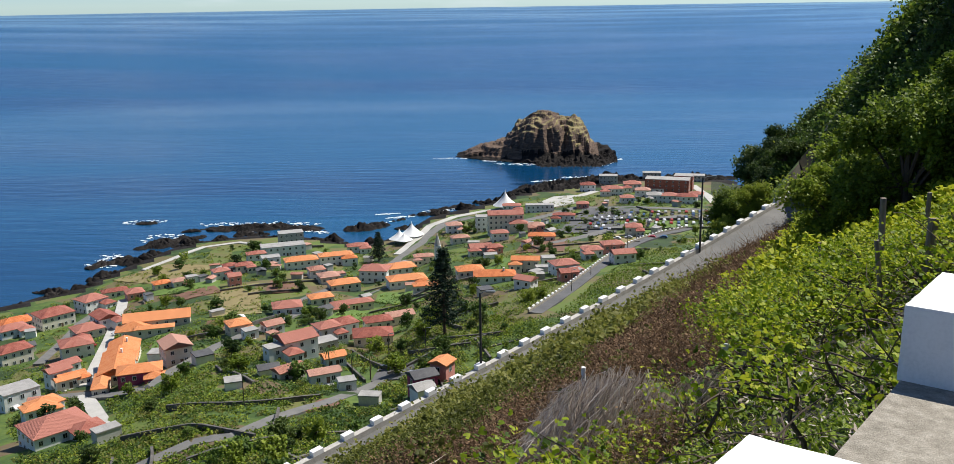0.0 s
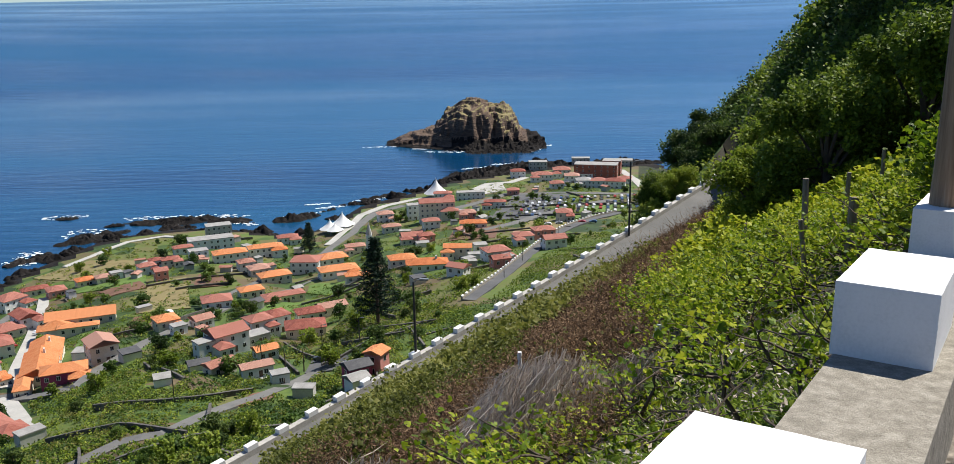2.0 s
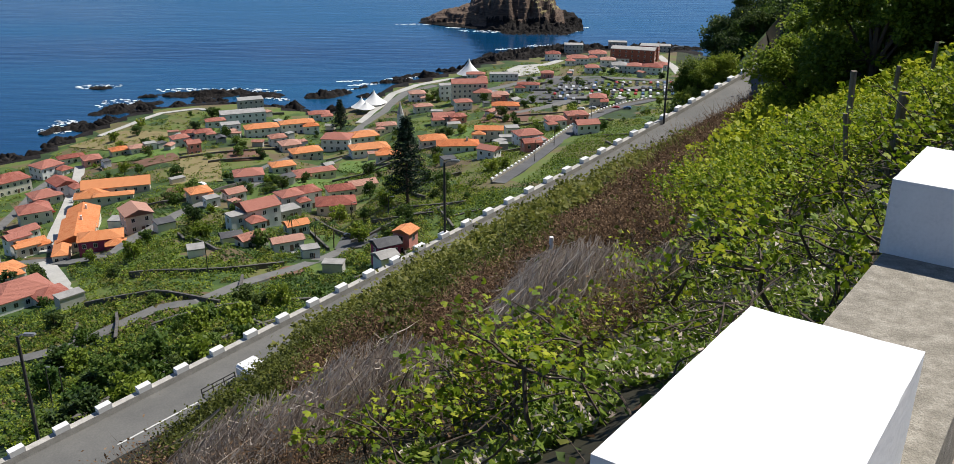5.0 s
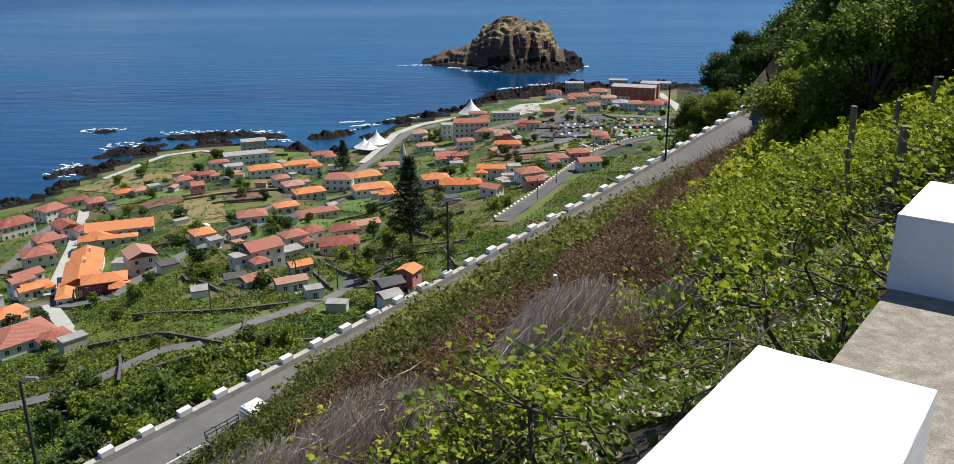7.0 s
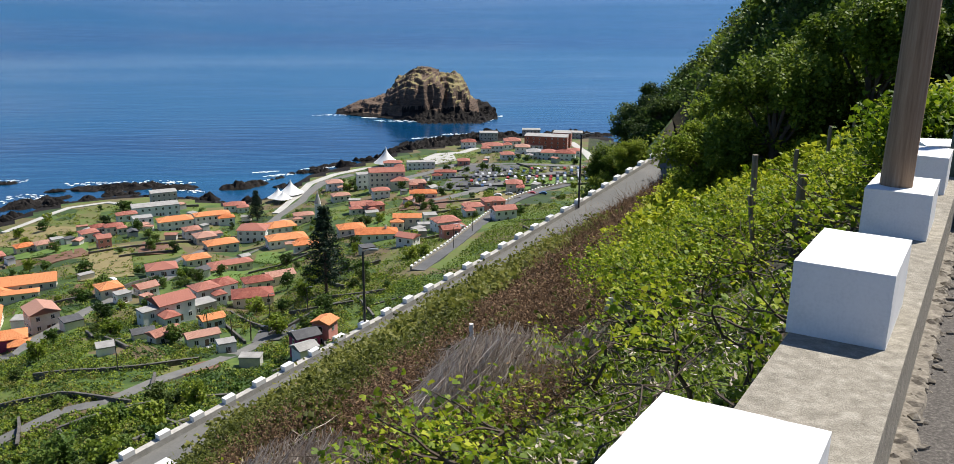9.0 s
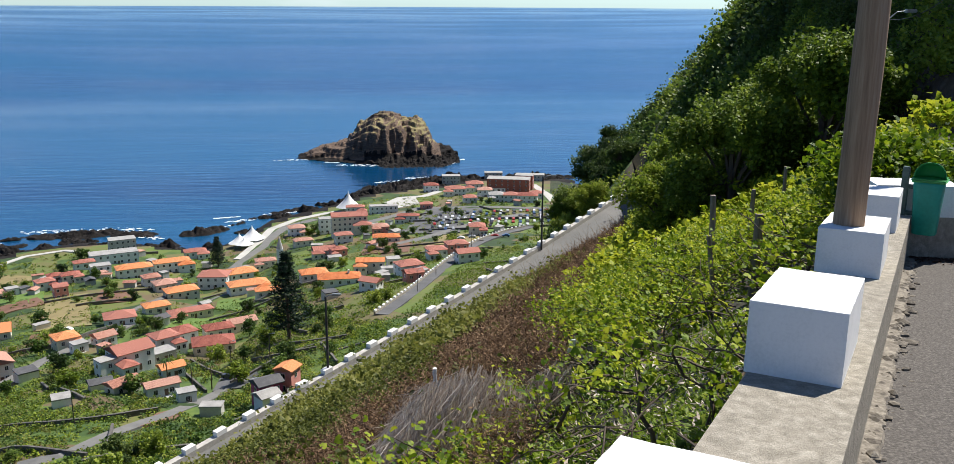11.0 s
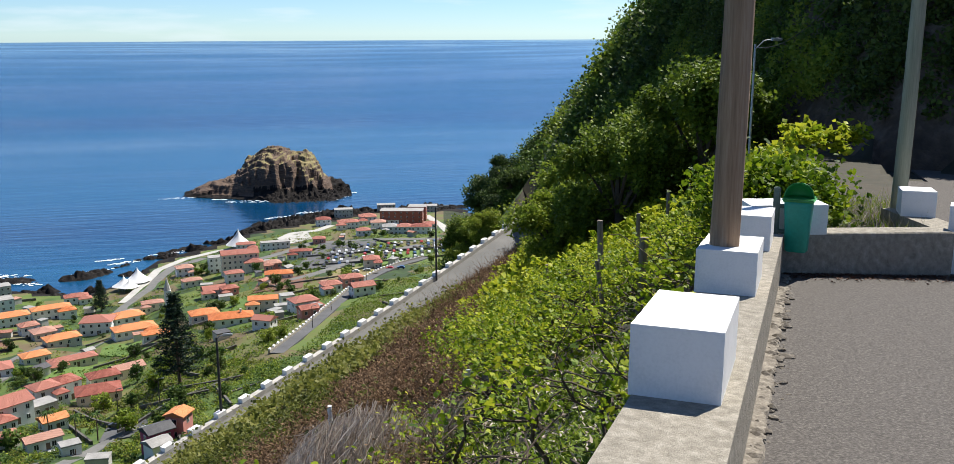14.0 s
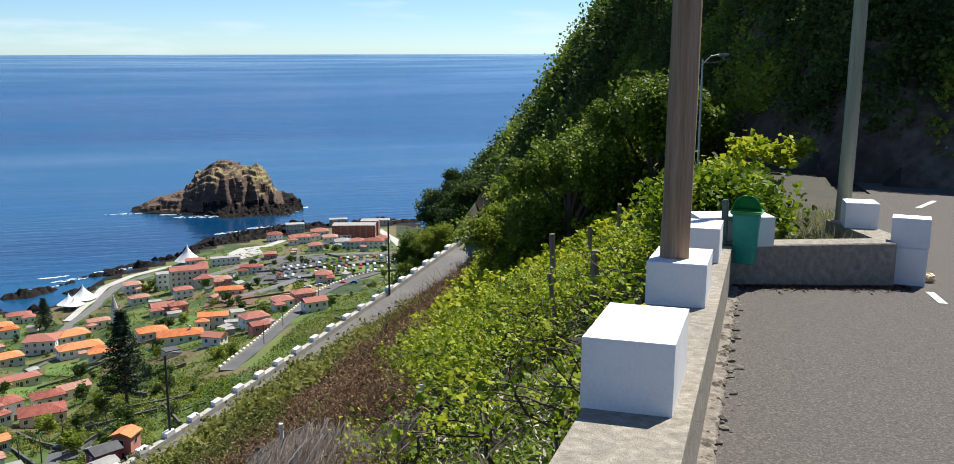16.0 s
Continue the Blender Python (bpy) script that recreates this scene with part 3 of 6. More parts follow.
def house(x, y, yaw, w, d, h, roof="orange", wall="white", kind="hip", label="", windows=True, chimney=False, pitch=0.42):
    """A house whose front faces its local -y. yaw in degrees; h: height to the eaves."""
    if w < 14 and windows:
        w, d, h = w * 1.12, d * 1.12, h * 1.05
    zs = [ground(x + dx, y + dy) for dx in (-w / 3, w / 3) for dy in (-d / 3, d / 3)]
    z = min(zs)
    HOUSES.append((x, y, 0.6 * math.hypot(w, d)))
    step = min(2.5, max(zs) - z)
    h = h + step * 0.5
    ob = empty("house", pose(x, y, z, 0, 0, yaw))
    rough = {"orange": "orange-tiled", "red": "red-tiled", "pink": "faded tiled", "grey": "grey flat-roofed", "dark": "dark-roofed"}[roof]
    form = {"hip": "hipped", "gable": "gabled", "flat": "flat"}[kind]
    tagged(ob, label or f"{wall} rendered house with a {rough} {form} roof", "house", "houses of the village")
    part("wall", box_bm(-w / 2, w / 2, -d / 2, d / 2, -3.0, h), WALLS[wall], ob)
    turn = d > w * 1.05
    if kind == "flat":
        part("roof", box_bm(-w / 2 - 0.15, w / 2 + 0.15, -d / 2 - 0.15, d / 2 + 0.15, h, h + 0.35), ROOFS[roof], ob)
    else:
        rise = pitch * min(w, d) / 2
        r = part("roof", roof_bm(d if turn else w, w if turn else d, rise, kind), ROOFS[roof], ob)
        r.location = (0, 0, h - 0.02)
        if turn:
            r.rotation_euler = (0, 0, math.pi / 2)
        if kind == "gable":
            a, b = (d, w) if turn else (w, d)
            for sx in (-1, 1):
                g = bmesh.new()
                p = [g.verts.new((sx * (a / 2 - k), yy, zz)) for k in (0, 0.25) for yy, zz in ((-b / 2, -0.02), (b / 2, -0.02), (0, rise * 0.97 * b / (b + 0.9)))]
                g.faces.new(p[:3])
                g.faces.new(p[5:2:-1])
                for i in range(3):
                    g.faces.new((p[i], p[(i + 1) % 3], p[3 + (i + 1) % 3], p[3 + i]))
                bmesh.ops.recalc_face_normals(g, faces=g.faces)
                gp = part("gable", g, WALLS[wall], ob)
                gp.location = (0, 0, h)
                if turn:
                    gp.rotation_euler = (0, 0, math.pi / 2)
        if chimney:
            c = part("chimney", box_bm(-0.4, 0.4, -0.3, 0.3, -0.9, 1.2, 0.04), WALLS["white"], r, "white rendered chimney")
            c.location = (max(w, d) * 0.22, -min(w, d) * 0.12, rise)
    rw = random.Random(int(x * 31 + y * 17))
    yaw_wing = rw.choice((-1, 1))
    if windows and kind != "flat" and w > 7 and rw.random() < 0.45:
        ww, wd, wh = w * rw.uniform(0.4, 0.55), d * rw.uniform(0.5, 0.8), h * rw.uniform(0.6, 0.95)
        wx, wy = yaw_wing * (w / 2 - ww * 0.3), -d / 2 - wd * 0.22
        part("wing", box_bm(wx - ww / 2, wx + ww / 2, wy - wd / 2, wy + wd / 2, -3.0, wh), WALLS[wall], ob)
        wr = part("wing_roof", roof_bm(wd, ww, pitch * ww / 2, "hip", 0.35), ROOFS[roof], ob)
        wr.location, wr.rotation_euler = (wx, wy, wh - 0.02), (0, 0, math.pi / 2)
        for u in (-0.25, 0.25):
            wo = new("window", WINDOW)
            wo.parent = ob
            wo.matrix_local = Matrix.Translation((wx + u * ww, wy - wd / 2, max(0.8, wh - 2.0)))
    elif windows and rw.random() < 0.5:
        bw = w * 0.5
        part("terrace", box_bm(-bw / 2, bw / 2, -d / 2 - 2.2, -d / 2 - 0.01, -3.0, 0.9), WALLS["grey"], ob, "grey concrete terrace")
    if windows:
        floors = max(1, round(h / 3.0))
        for fl in range(floors):
            zz = h - 3.0 * (floors - fl) + 0.95
            for side in range(4):
                span = w if side % 2 == 0 else d
                cnt = max(1, min(7, int(span / 2.9)))
                if side == 2:
                    continue
                for i in range(cnt):
                    u = (i + 0.5) / cnt * span - span / 2
                    wo = new("window", WINDOW)
                    wo.parent = ob
                    rz = side * math.pi / 2
                    off = d / 2 if side % 2 == 0 else w / 2
                    wo.matrix_local = Matrix.Rotation(rz, 4, "Z") @ Matrix.Translation((u, -off, zz))
        dr = part("door", box_bm(-0.5, 0.5, -0.06, 0.03, 0.02, 2.05, 0.02), M_SHUTTER, ob, "brown wooden door")
        dr.location = (w * 0.08, -d / 2, max(0.0, h - 3.0 * floors))
    return ob


def draped(name, pts, mat, lift, label, category, half=None, cells=6):
    """A plot (four corners) or a lane (pts along it, half its width) laid on the land."""
    vs, fs = [], []
    if half:
        fine = []
        for a, b in zip(pts, pts[1:]):
            k = max(2, int(math.dist(a, b) / 5))
            fine += [(a[0] + (b[0] - a[0]) * i / k, a[1] + (b[1] - a[1]) * i / k) for i in range(k)]
        fine.append(pts[-1])
        LANES.extend((x, y, half + 1.0) for x, y in fine)
        return tagged(strip(name, [(x, y, ground(x, y)) for x, y in fine], half, half, mat, lift, thick=1.6), label, category, kind="structure")
    (ax, ay), (bx, by), (cx, cy), (dx, dy) = pts
    for j in range(cells + 1):
        for i in range(cells + 1):
            u, v = i / cells, j / cells
            x = (ax * (1 - u) + bx * u) * (1 - v) + (dx * (1 - u) + cx * u) * v
            y = (ay * (1 - u) + by * u) * (1 - v) + (dy * (1 - u) + cy * u) * v
            vs.append((x, y, ground(x, y) + lift))
    m = len(vs)
    vs += [(x, y, z - 1.6) for x, y, z in vs]
    n1 = cells + 1
    for j in range(cells):
        for i in range(cells):
            k = j * n1 + i
            fs.append((k, k + 1, k + n1 + 1, k + n1))
    rim = [i for i in range(n1)] + [j * n1 + cells for j in range(1, n1)] + [cells * n1 + i for i in range(cells - 1, -1, -1)] + [j * n1 for j in range(cells - 1, 0, -1)]
    for a, b in zip(rim, rim[1:] + rim[:1]):
        fs.append((a, a + m, b + m, b))
    return tagged(link_mesh(name, vs, fs, mat), label, category, kind="structure")


def leaf_cloud(centres, size, mat_name, rnd, flat=0.5, long=1.4):
    """Vertices and faces of small bent leaves, one at each centre."""
    c = np.asarray(centres, float)
    n = len(c)
    s = size * rnd.uniform(0.6, 1.35, (n, 1))
    d = rnd.normal(size=(n, 3))
    d[:, 2] *= flat
    d /= np.linalg.norm(d, axis=1, keepdims=True)
    e = np.cross(d, rnd.normal(size=(n, 3)))
    e /= np.linalg.norm(e, axis=1, keepdims=True)
    nn = np.cross(d, e)
    tip, tail = c + d * s * long * 0.5, c - d * s * long * 0.5
    l, r = c + e * s * 0.5 + nn * s * 0.16, c - e * s * 0.5 + nn * s * 0.16
    v = np.stack([tail, r, tip, l], 1).reshape(-1, 3)
    k = np.arange(n)[:, None] * 4
    f = np.concatenate([k + (0, 1, 2), k + (0, 2, 3)], 1).reshape(-1, 3)
    return v, f


def leaf_up(centres, size, rnd, tilt=0.7, long=1.3):
    """Small folded leaves that mostly face the sky and the sun."""
    c = np.asarray(centres, float)
    n = len(c)
    nn = np.array((0.3, 0.2, 0.9)) + rnd.normal(size=(n, 3)) * tilt
    nn /= np.linalg.norm(nn, axis=1, keepdims=True)
    d = np.cross(nn, rnd.normal(size=(n, 3)))
    d /= np.linalg.norm(d, axis=1, keepdims=True)
    e = np.cross(nn, d)
    s = np.asarray(size) * rnd.uniform(0.6, 1.35, n)
    s = s[:, None]
    tip, tail = c + d * s * long * 0.5, c - d * s * long * 0.5
    l, r = c + e * s * 0.5 - nn * s * 0.12, c - e * s * 0.5 - nn * s * 0.12
    v = np.stack([tail, r, tip, l], 1).reshape(-1, 3)
    k = np.arange(n)[:, None] * 4
    f = np.concatenate([k + (0, 1, 2), k + (0, 2, 3)], 1).reshape(-1, 3)
    return v, f


def mesh_np(name, v, f, mats, index=None):
    """A mesh from arrays; all faces of one size."""
    me = bpy.data.meshes.new(name)
    f = np.asarray(f, np.int32)
    me.vertices.add(len(v))
    me.vertices.foreach_set("co", np.asarray(v, np.float32).ravel())
    me.loops.add(f.size)
    me.loops.foreach_set("vertex_index", f.ravel())
    me.polygons.add(len(f))
    me.polygons.foreach_set("loop_start", np.arange(len(f), dtype=np.int32) * f.shape[1])
    for m in mats:
        me.materials.append(m)
    if index is not None:
        me.polygons.foreach_set("material_index", np.asarray(index, np.int32))
    me.update(calc_edges=True)
    return me


def tube(points, radii, sides=6):
    v, f = [], []
    for i, (p, r) in enumerate(zip(points, radii)):
        a, b = Vector(points[max(0, i - 1)]), Vector(points[min(len(points) - 1, i + 1)])
        d = (b - a).normalized()
        u = d.orthogonal().normalized()
        w = d.cross(u)
        for k in range(sides):
            t = 2 * math.pi * k / sides
            v.append(Vector(p) + (u * math.cos(t) + w * math.sin(t)) * r)
        if i:
            o = (i - 1) * sides
            for k in range(sides):
                f.append((o + k, o + (k + 1) % sides, o + sides + (k + 1) % sides, o + sides + k))
    f.append(tuple(range(sides - 1, -1, -1)))
    f.append(tuple((len(points) - 1) * sides + k for k in range(sides)))
    return v, f


def tree_thing(seed, height, spread, leaf, mat, count, label, name="tree"):
    """A broad-leaved tree: tapered trunk with limbs, crown of many small leaves in clumps."""
    rnd = np.random.default_rng(seed)
    ob = empty(name, Matrix())
    v, f = tube([(0, 0, -0.6), (0.05, 0, height * 0.25), (0.1, 0.05, height * 0.55), (0, 0, height * 0.8)], [height * 0.035, height * 0.026, height * 0.018, height * 0.007])
    lobes = []
    for k in range(15):
        a, rr = rnd.uniform(0, 2 * math.pi), spread * rnd.uniform(0.15, 0.75)
        zc = height * rnd.uniform(0.28, 0.88)
        rr *= 1.25 - 0.6 * abs(zc / height - 0.6) / 0.4
        p = np.array((rr * math.cos(a), rr * math.sin(a), zc))
        lobes.append((p, spread * rnd.uniform(0.26, 0.46)))
        v2, f2 = tube([(0, 0, height * rnd.uniform(0.2, 0.4)), p * (0.6, 0.6, 0.85), p], [height * 0.014, height * 0.008, height * 0.003], 5)
        o = len(v)
        v, f = v + v2, f + [tuple(i + o for i in q) for q in f2]
    link_mesh("trunk", v, f, M_BARK, ob)
    pts = []
    for p, r in lobes:
        m = count // len(lobes)
        q = rnd.normal(size=(m, 3))
        q /= np.linalg.norm(q, axis=1, keepdims=True)
        q *= r * rnd.uniform(0.55, 1.08, (m, 1)) * (1 + 0.25 * np.sin(q[:, :1] * 9 + seed))
        q[:, 2] *= 0.8
        pts.append(p + q)
    lv, lf = leaf_up(np.concatenate(pts), leaf, rnd, 0.8)
    cr = new("crown", mesh_np("crown", lv, lf, [mat]))
    cr.parent = ob
    return tagged(ob, label, "tree")


def pine_thing(seed, height, spread, count, label):
    """A star pine: straight trunk with level tiers of boughs."""
    rnd = np.random.default_rng(seed)
    ob = empty("pine_tree", Matrix())
    v, f = tube([(0, 0, -1), (0, 0, height * 0.5), (0, 0, height)], [height * 0.02, height * 0.012, height * 0.002], 7)
    pts = []
    tiers = 15
    for k in range(tiers):
        z = height * (0.16 + 0.82 * k / tiers)
        reach = spread * (1 - (k / tiers) ** 1.3) * rnd.uniform(0.8, 1.1) + 0.3
        for b in range(6):
            a = 2 * math.pi * (b + rnd.uniform(-0.3, 0.3)) / 6 + k
            tip = np.array((reach * math.cos(a), reach * math.sin(a), z + reach * 0.12))
            v2, f2 = tube([(0, 0, z), tuple(tip)], [height * 0.004, height * 0.0015], 4)
            o = len(v)
            v, f = v + v2, f + [tuple(i + o for i in q) for q in f2]
            m = max(6, int(count / tiers / 6))
            t = rnd.uniform(0.15, 1.05, (m, 1))
            pts.append(np.array((0, 0, z)) + (tip - (0, 0, z)) * t + rnd.normal(size=(m, 3)) * (0.42, 0.42, 0.3))
    link_mesh("trunk", v, f, M_BARK, ob)
    lv, lf = leaf_cloud(np.concatenate(pts), 0.42, L_PINE, rnd, long=2.4)
    cr = new("crown", mesh_np("crown", lv, lf, [L_PINE]))
    cr.parent = ob
    return tagged(ob, label, "tree")


def palm_thing(seed, height):
    rnd = np.random.default_rng(seed)
    ob = empty("palm_tree", Matrix())
    v, f = tube([(0, 0, -0.5), (0.1, 0, height * 0.5), (0.0, 0.1, height)], [0.2, 0.15, 0.13], 7)
    link_mesh("trunk", v, f, M_BARK, ob)
    vs, fs = [], []
    for k in range(18):
        a, up = 2 * math.pi * k / 18 + rnd.uniform(-0.1, 0.1), rnd.uniform(0.1, 1.0)
        prev = None
        for i in range(6):
            t = i / 5
            r = 2.3 * t
            z = height + up * 1.6 * t - 2.2 * t * t * (1.2 - up * 0.5)
            w = 0.32 * (1 - t) + 0.04
            p = Vector((r * math.cos(a), r * math.sin(a), z))
            sd = Vector((-math.sin(a), math.cos(a), -0.5)) * w
            sd2 = Vector((math.sin(a), -math.cos(a), -0.5)) * w
            vs += [p, p + sd, p + sd2]
            if i:
                o = len(vs) - 6
                fs += [(o, o + 1, o + 4, o + 3), (o, o + 3, o + 5, o + 2)]
    cr = link_mesh("crown", vs, fs, L_TREE, ob)
    return tagged(ob, "small palm with arching green fronds", "tree")


# ---- village: where things stand ----
house(-153.0, 341.1, 20, 25.0, 10.5, 6, "orange", "cream", "gable")
for k in range(2):
    house(-137.5 - 6.2 * k, 273.0 + 17.2 * k, 20, 9.0, 18.5, 4.5, "orange", "cream", "gable", "long cream building with a stepped orange-tiled gabled roof", chimney=True)
house(-124.0, 260.0, 22, 11.5, 7.0, 3.6, "orange", "crimson", "hip")
house(-118.1, 274.3, 35, 7.6, 8.4, 6, "pink", "cream", "gable")
house(-149.5, 329.8, 19, 12.7, 3.8, 3.2, "orange", "cream", "hip")
house(-219.9, 382.6, 50, 13.1, 10.5, 6, "red", "cream", "hip")
house(-215.5, 409.0, 58, 10.4, 9.4, 5.5, "red", "white", "hip")
house(-185.2, 361.0, 47, 7.3, 9.5, 6, "red", "white", "gable")
house(-188.7, 352.2, 43, 10.1, 9.0, 4, "red", "cream", "hip")
house(-176.1, 319.2, 34, 10.1, 9.1, 5.5, "red", "cream", "hip")
house(-197.8, 418.2, 35, 7.2, 7.2, 3.4, "red", "pink", "hip")
house(-166.9, 292.5, 55, 8.6, 5.2, 4, "red", "white", "gable")
house(-154.0, 273.8, 43, 7.3, 4.4, 3.4, "orange", "cream", "gable")
house(-144.5, 240.4, 56, 7.6, 6.1, 3.6, "orange", "white", "hip")
house(-124.5, 210.6, 49, 13.3, 10.6, 4.5, "red", "white", "hip")
house(-109.0, 308.9, 35, 6.7, 6.7, 4, "orange", "cream", "hip")
house(-101.1, 298.1, 39, 4.2, 3.8, 3.2, "grey", "white", "flat")
house(-96.4, 309.3, 41, 5.9, 5.3, 3.2, "pink", "white", "gable")
house(-148.1, 420.2, 29, 5.3, 5.3, 5, "red", "pink", "gable")
house(-162.4, 441.4, 35, 7.3, 5.8, 4.5, "red", "white", "hip")
house(-163.8, 458.8, 30, 5.8, 5.2, 4, "red", "white", "hip")
house(-156.0, 458.7, 27, 8.0, 5.6, 4, "red", "cream", "hip")
house(-189.7, 431.9, 36, 7.3, 5.8, 3, "orange", "cream", "hip")
house(-180.0, 431.2, 35, 6.7, 5.3, 3, "pink", "cream", "hip")
house(-174.9, 434.2, 34, 5.0, 4.0, 3.5, "grey", "white", "flat")
house(-214.2, 431.2, 36, 10.9, 5.4, 3, "red", "cream", "hip")
house(-76.0, 266.5, 40, 9.8, 7.8, 6.5, "red", "white", "gable")
house(-72.6, 293.3, 38, 7.0, 6.3, 6, "red", "white", "hip")
house(-70.3, 278.0, 38, 7.3, 5.1, 3.6, "grey", "grey", "flat")
house(-80.9, 259.8, 41, 5.0, 4.0, 4.5, "grey", "white", "flat")
house(-68.8, 303.8, 37, 6.8, 6.8, 6, "red", "white", "hip")
house(-56.7, 293.1, 13, 11.6, 8.1, 4, "red", "cream", "hip")
house(-58.9, 314.0, 23, 8.5, 6.0, 5, "red", "cream", "hip")
house(-69.3, 233.8, 46, 6.9, 4.1, 3, "pink", "cream", "gable")
house(-61.7, 255.3, 32, 5.8, 4.1, 3.2, "orange", "white", "gable")
house(-58.6, 230.6, 28, 7.4, 3.7, 3, "pink", "white", "gable")
house(-50.4, 221.6, 23, 4.0, 3.2, 3, "grey", "white", "flat")
house(-28.4, 206.9, 32, 5.2, 4.4, 4.4, "dark", "crimson", "gable")
house(-24.0, 211.9, 66, 4.0, 4.0, 5, "orange", "pink", "gable")
house(-19.1, 372.5, 6, 17.3, 8.6, 4, "orange", "white", "hip", chimney=True)
house(-31.6, 397.5, 15, 10.4, 7.3, 4, "orange", "cream", "hip")
house(-6.3, 388.4, -1, 10.6, 5.3, 5.5, "orange", "cream", "gable")
house(-83.0, 442.5, -3, 12.3, 9.8, 6, "red", "white", "hip")
house(-71.3, 450.9, 25, 12.5, 8.7, 4, "orange", "white", "hip")
house(-62.9, 414.2, 21, 17.9, 9.0, 4, "orange", "white", "hip")
house(-49.8, 381.5, 15, 9.2, 4.6, 3.2, "orange", "cream", "hip")
house(-60.9, 463.3, 15, 8.9, 5.3, 4, "pink", "cream", "hip")
house(-93.3, 415.5, 27, 12.7, 7.6, 3.6, "orange", "cream", "hip")
house(-127.9, 468.7, 23, 17.2, 8.6, 5.5, "orange", "white", "hip")
house(-113.8, 489.9, 21, 18.5, 7.4, 5.5, "orange", "white", "hip")
house(-104.2, 430.2, 28, 8.4, 7.6, 4, "pink", "cream", "hip")
house(-112.8, 441.2, 28, 7.0, 6.3, 5, "pink", "white", "hip")
house(-94.7, 374.8, 28, 8.8, 6.2, 3.6, "orange", "cream", "hip")
house(-79.8, 368.9, 26, 17.2, 6.0, 3.2, "red", "cream", "hip")
house(-101.9, 348.3, 20, 10.0, 8.0, 3.6, "red", "white", "hip")
house(-53.0, 326.6, 29, 9.2, 5.5, 3.2, "pink", "cream", "gable")
house(-150.4, 513.4, 22, 25.2, 10.1, 6, "grey", "white", "flat")
house(-154.8, 547.0, 22, 13.4, 8.0, 8, "grey", "grey", "flat")
house(-160.2, 493.4, 26, 9.2, 5.5, 4, "red", "white", "hip")
house(-146.6, 475.8, 25, 8.8, 6.2, 5, "grey", "white", "flat")
house(-110.1, 533.4, 16, 10.9, 6.6, 4, "red", "white", "hip")
house(-20.8, 537.4, 8, 20.8, 9.4, 12, "red", "cream", "gable")
house(-35.3, 554.8, 10, 7.8, 6.3, 9, "grey", "white", "flat")
house(-23.0, 506.2, 13, 8.4, 5.9, 5, "red", "white", "hip")
house(-31.6, 468.4, 14, 10.0, 7.0, 4, "red", "cream", "gable")
house(-23.9, 462.7, 19, 7.1, 5.7, 4, "red", "pink", "hip")
house(0.9, 489.5, -0, 14.4, 7.2, 3.2, "orange", "cream", "hip")
house(-19.8, 631.3, 2, 11.1, 5.6, 4, "red", "white", "hip")
house(-0.3, 615.4, 6, 18.7, 6.6, 5, "grey", "white", "flat")
house(50.2, 485.6, -2, 7.5, 7.5, 5, "red", "cream", "hip")
house(96.1, 693.7, -14, 32.5, 13.0, 11, "grey", "brick", "flat")
house(111.0, 711.5, -15, 12.6, 10.0, 11, "grey", "brick", "flat")
house(56.0, 755.0, -2, 15.0, 9.0, 7, "grey", "grey", "flat")
house(94.0, 775.6, -5, 13.6, 6.8, 6, "grey", "grey", "flat")
house(127.6, 769.7, -9, 19.0, 9.5, 5, "grey", "cream", "flat")
house(37.3, 716.1, 3, 10.0, 8.0, 5, "red", "white", "hip")
house(70.5, 703.5, 0, 11.5, 9.2, 6, "red", "white", "hip")
house(54.1, 687.8, 1, 13.7, 8.2, 5, "red", "white", "hip")
house(60.7, 639.1, 3, 8.2, 7.4, 4, "red", "white", "hip")
house(75.0, 671.2, -4, 9.5, 7.6, 5, "pink", "white", "hip")
house(80.5, 642.9, -3, 9.8, 7.9, 5, "grey", "white", "hip")
house(87.7, 692.5, -5, 9.8, 7.8, 4, "red", "white", "gable")
house(90.3, 639.7, -6, 9.8, 7.8, 5, "red", "white", "hip")
house(101.6, 635.9, -13, 12.8, 7.7, 5, "red", "white", "hip")
house(111.7, 657.7, -14, 8.6, 6.9, 4, "red", "white", "hip")
house(29.0, 621.7, 1, 7.3, 5.8, 3.5, "red", "pink", "hip")
house(23.5, 410.8, 15, 7.8, 6.2, 4.5, "red", "white", "hip")
house(33.9, 423.9, 13, 9.0, 6.3, 4.5, "red", "pink", "hip")
house(35.9, 390.7, 15, 8.8, 6.2, 4.5, "red", "white", "gable")
house(9.8, 373.5, 22, 9.3, 7.4, 4.5, "red", "white", "hip")
house(11.0, 351.8, 18, 6.3, 5.0, 4, "red", "pink", "gable")
house(-5.5, 342.8, -29, 6.6, 5.2, 4, "red", "white", "gable")
house(3.6, 397.5, 9, 5.2, 4.7, 4, "grey", "white", "flat")
house(14.9, 565.1, -4, 12.0, 4.8, 4, "red", "white", "hip")
house(-2.3, 522.3, 10, 8.0, 6.4, 4.5, "pink", "pink", "hip")
house(-53.9, 560.3, 15, 8.6, 6.9, 5, "pink", "white", "hip")
house(-46.1, 513.6, 19, 9.1, 5.5, 4, "pink", "cream", "hip")
house(-238.0, 381.4, 46, 12.3, 8.6, 4, "orange", "cream", "hip")
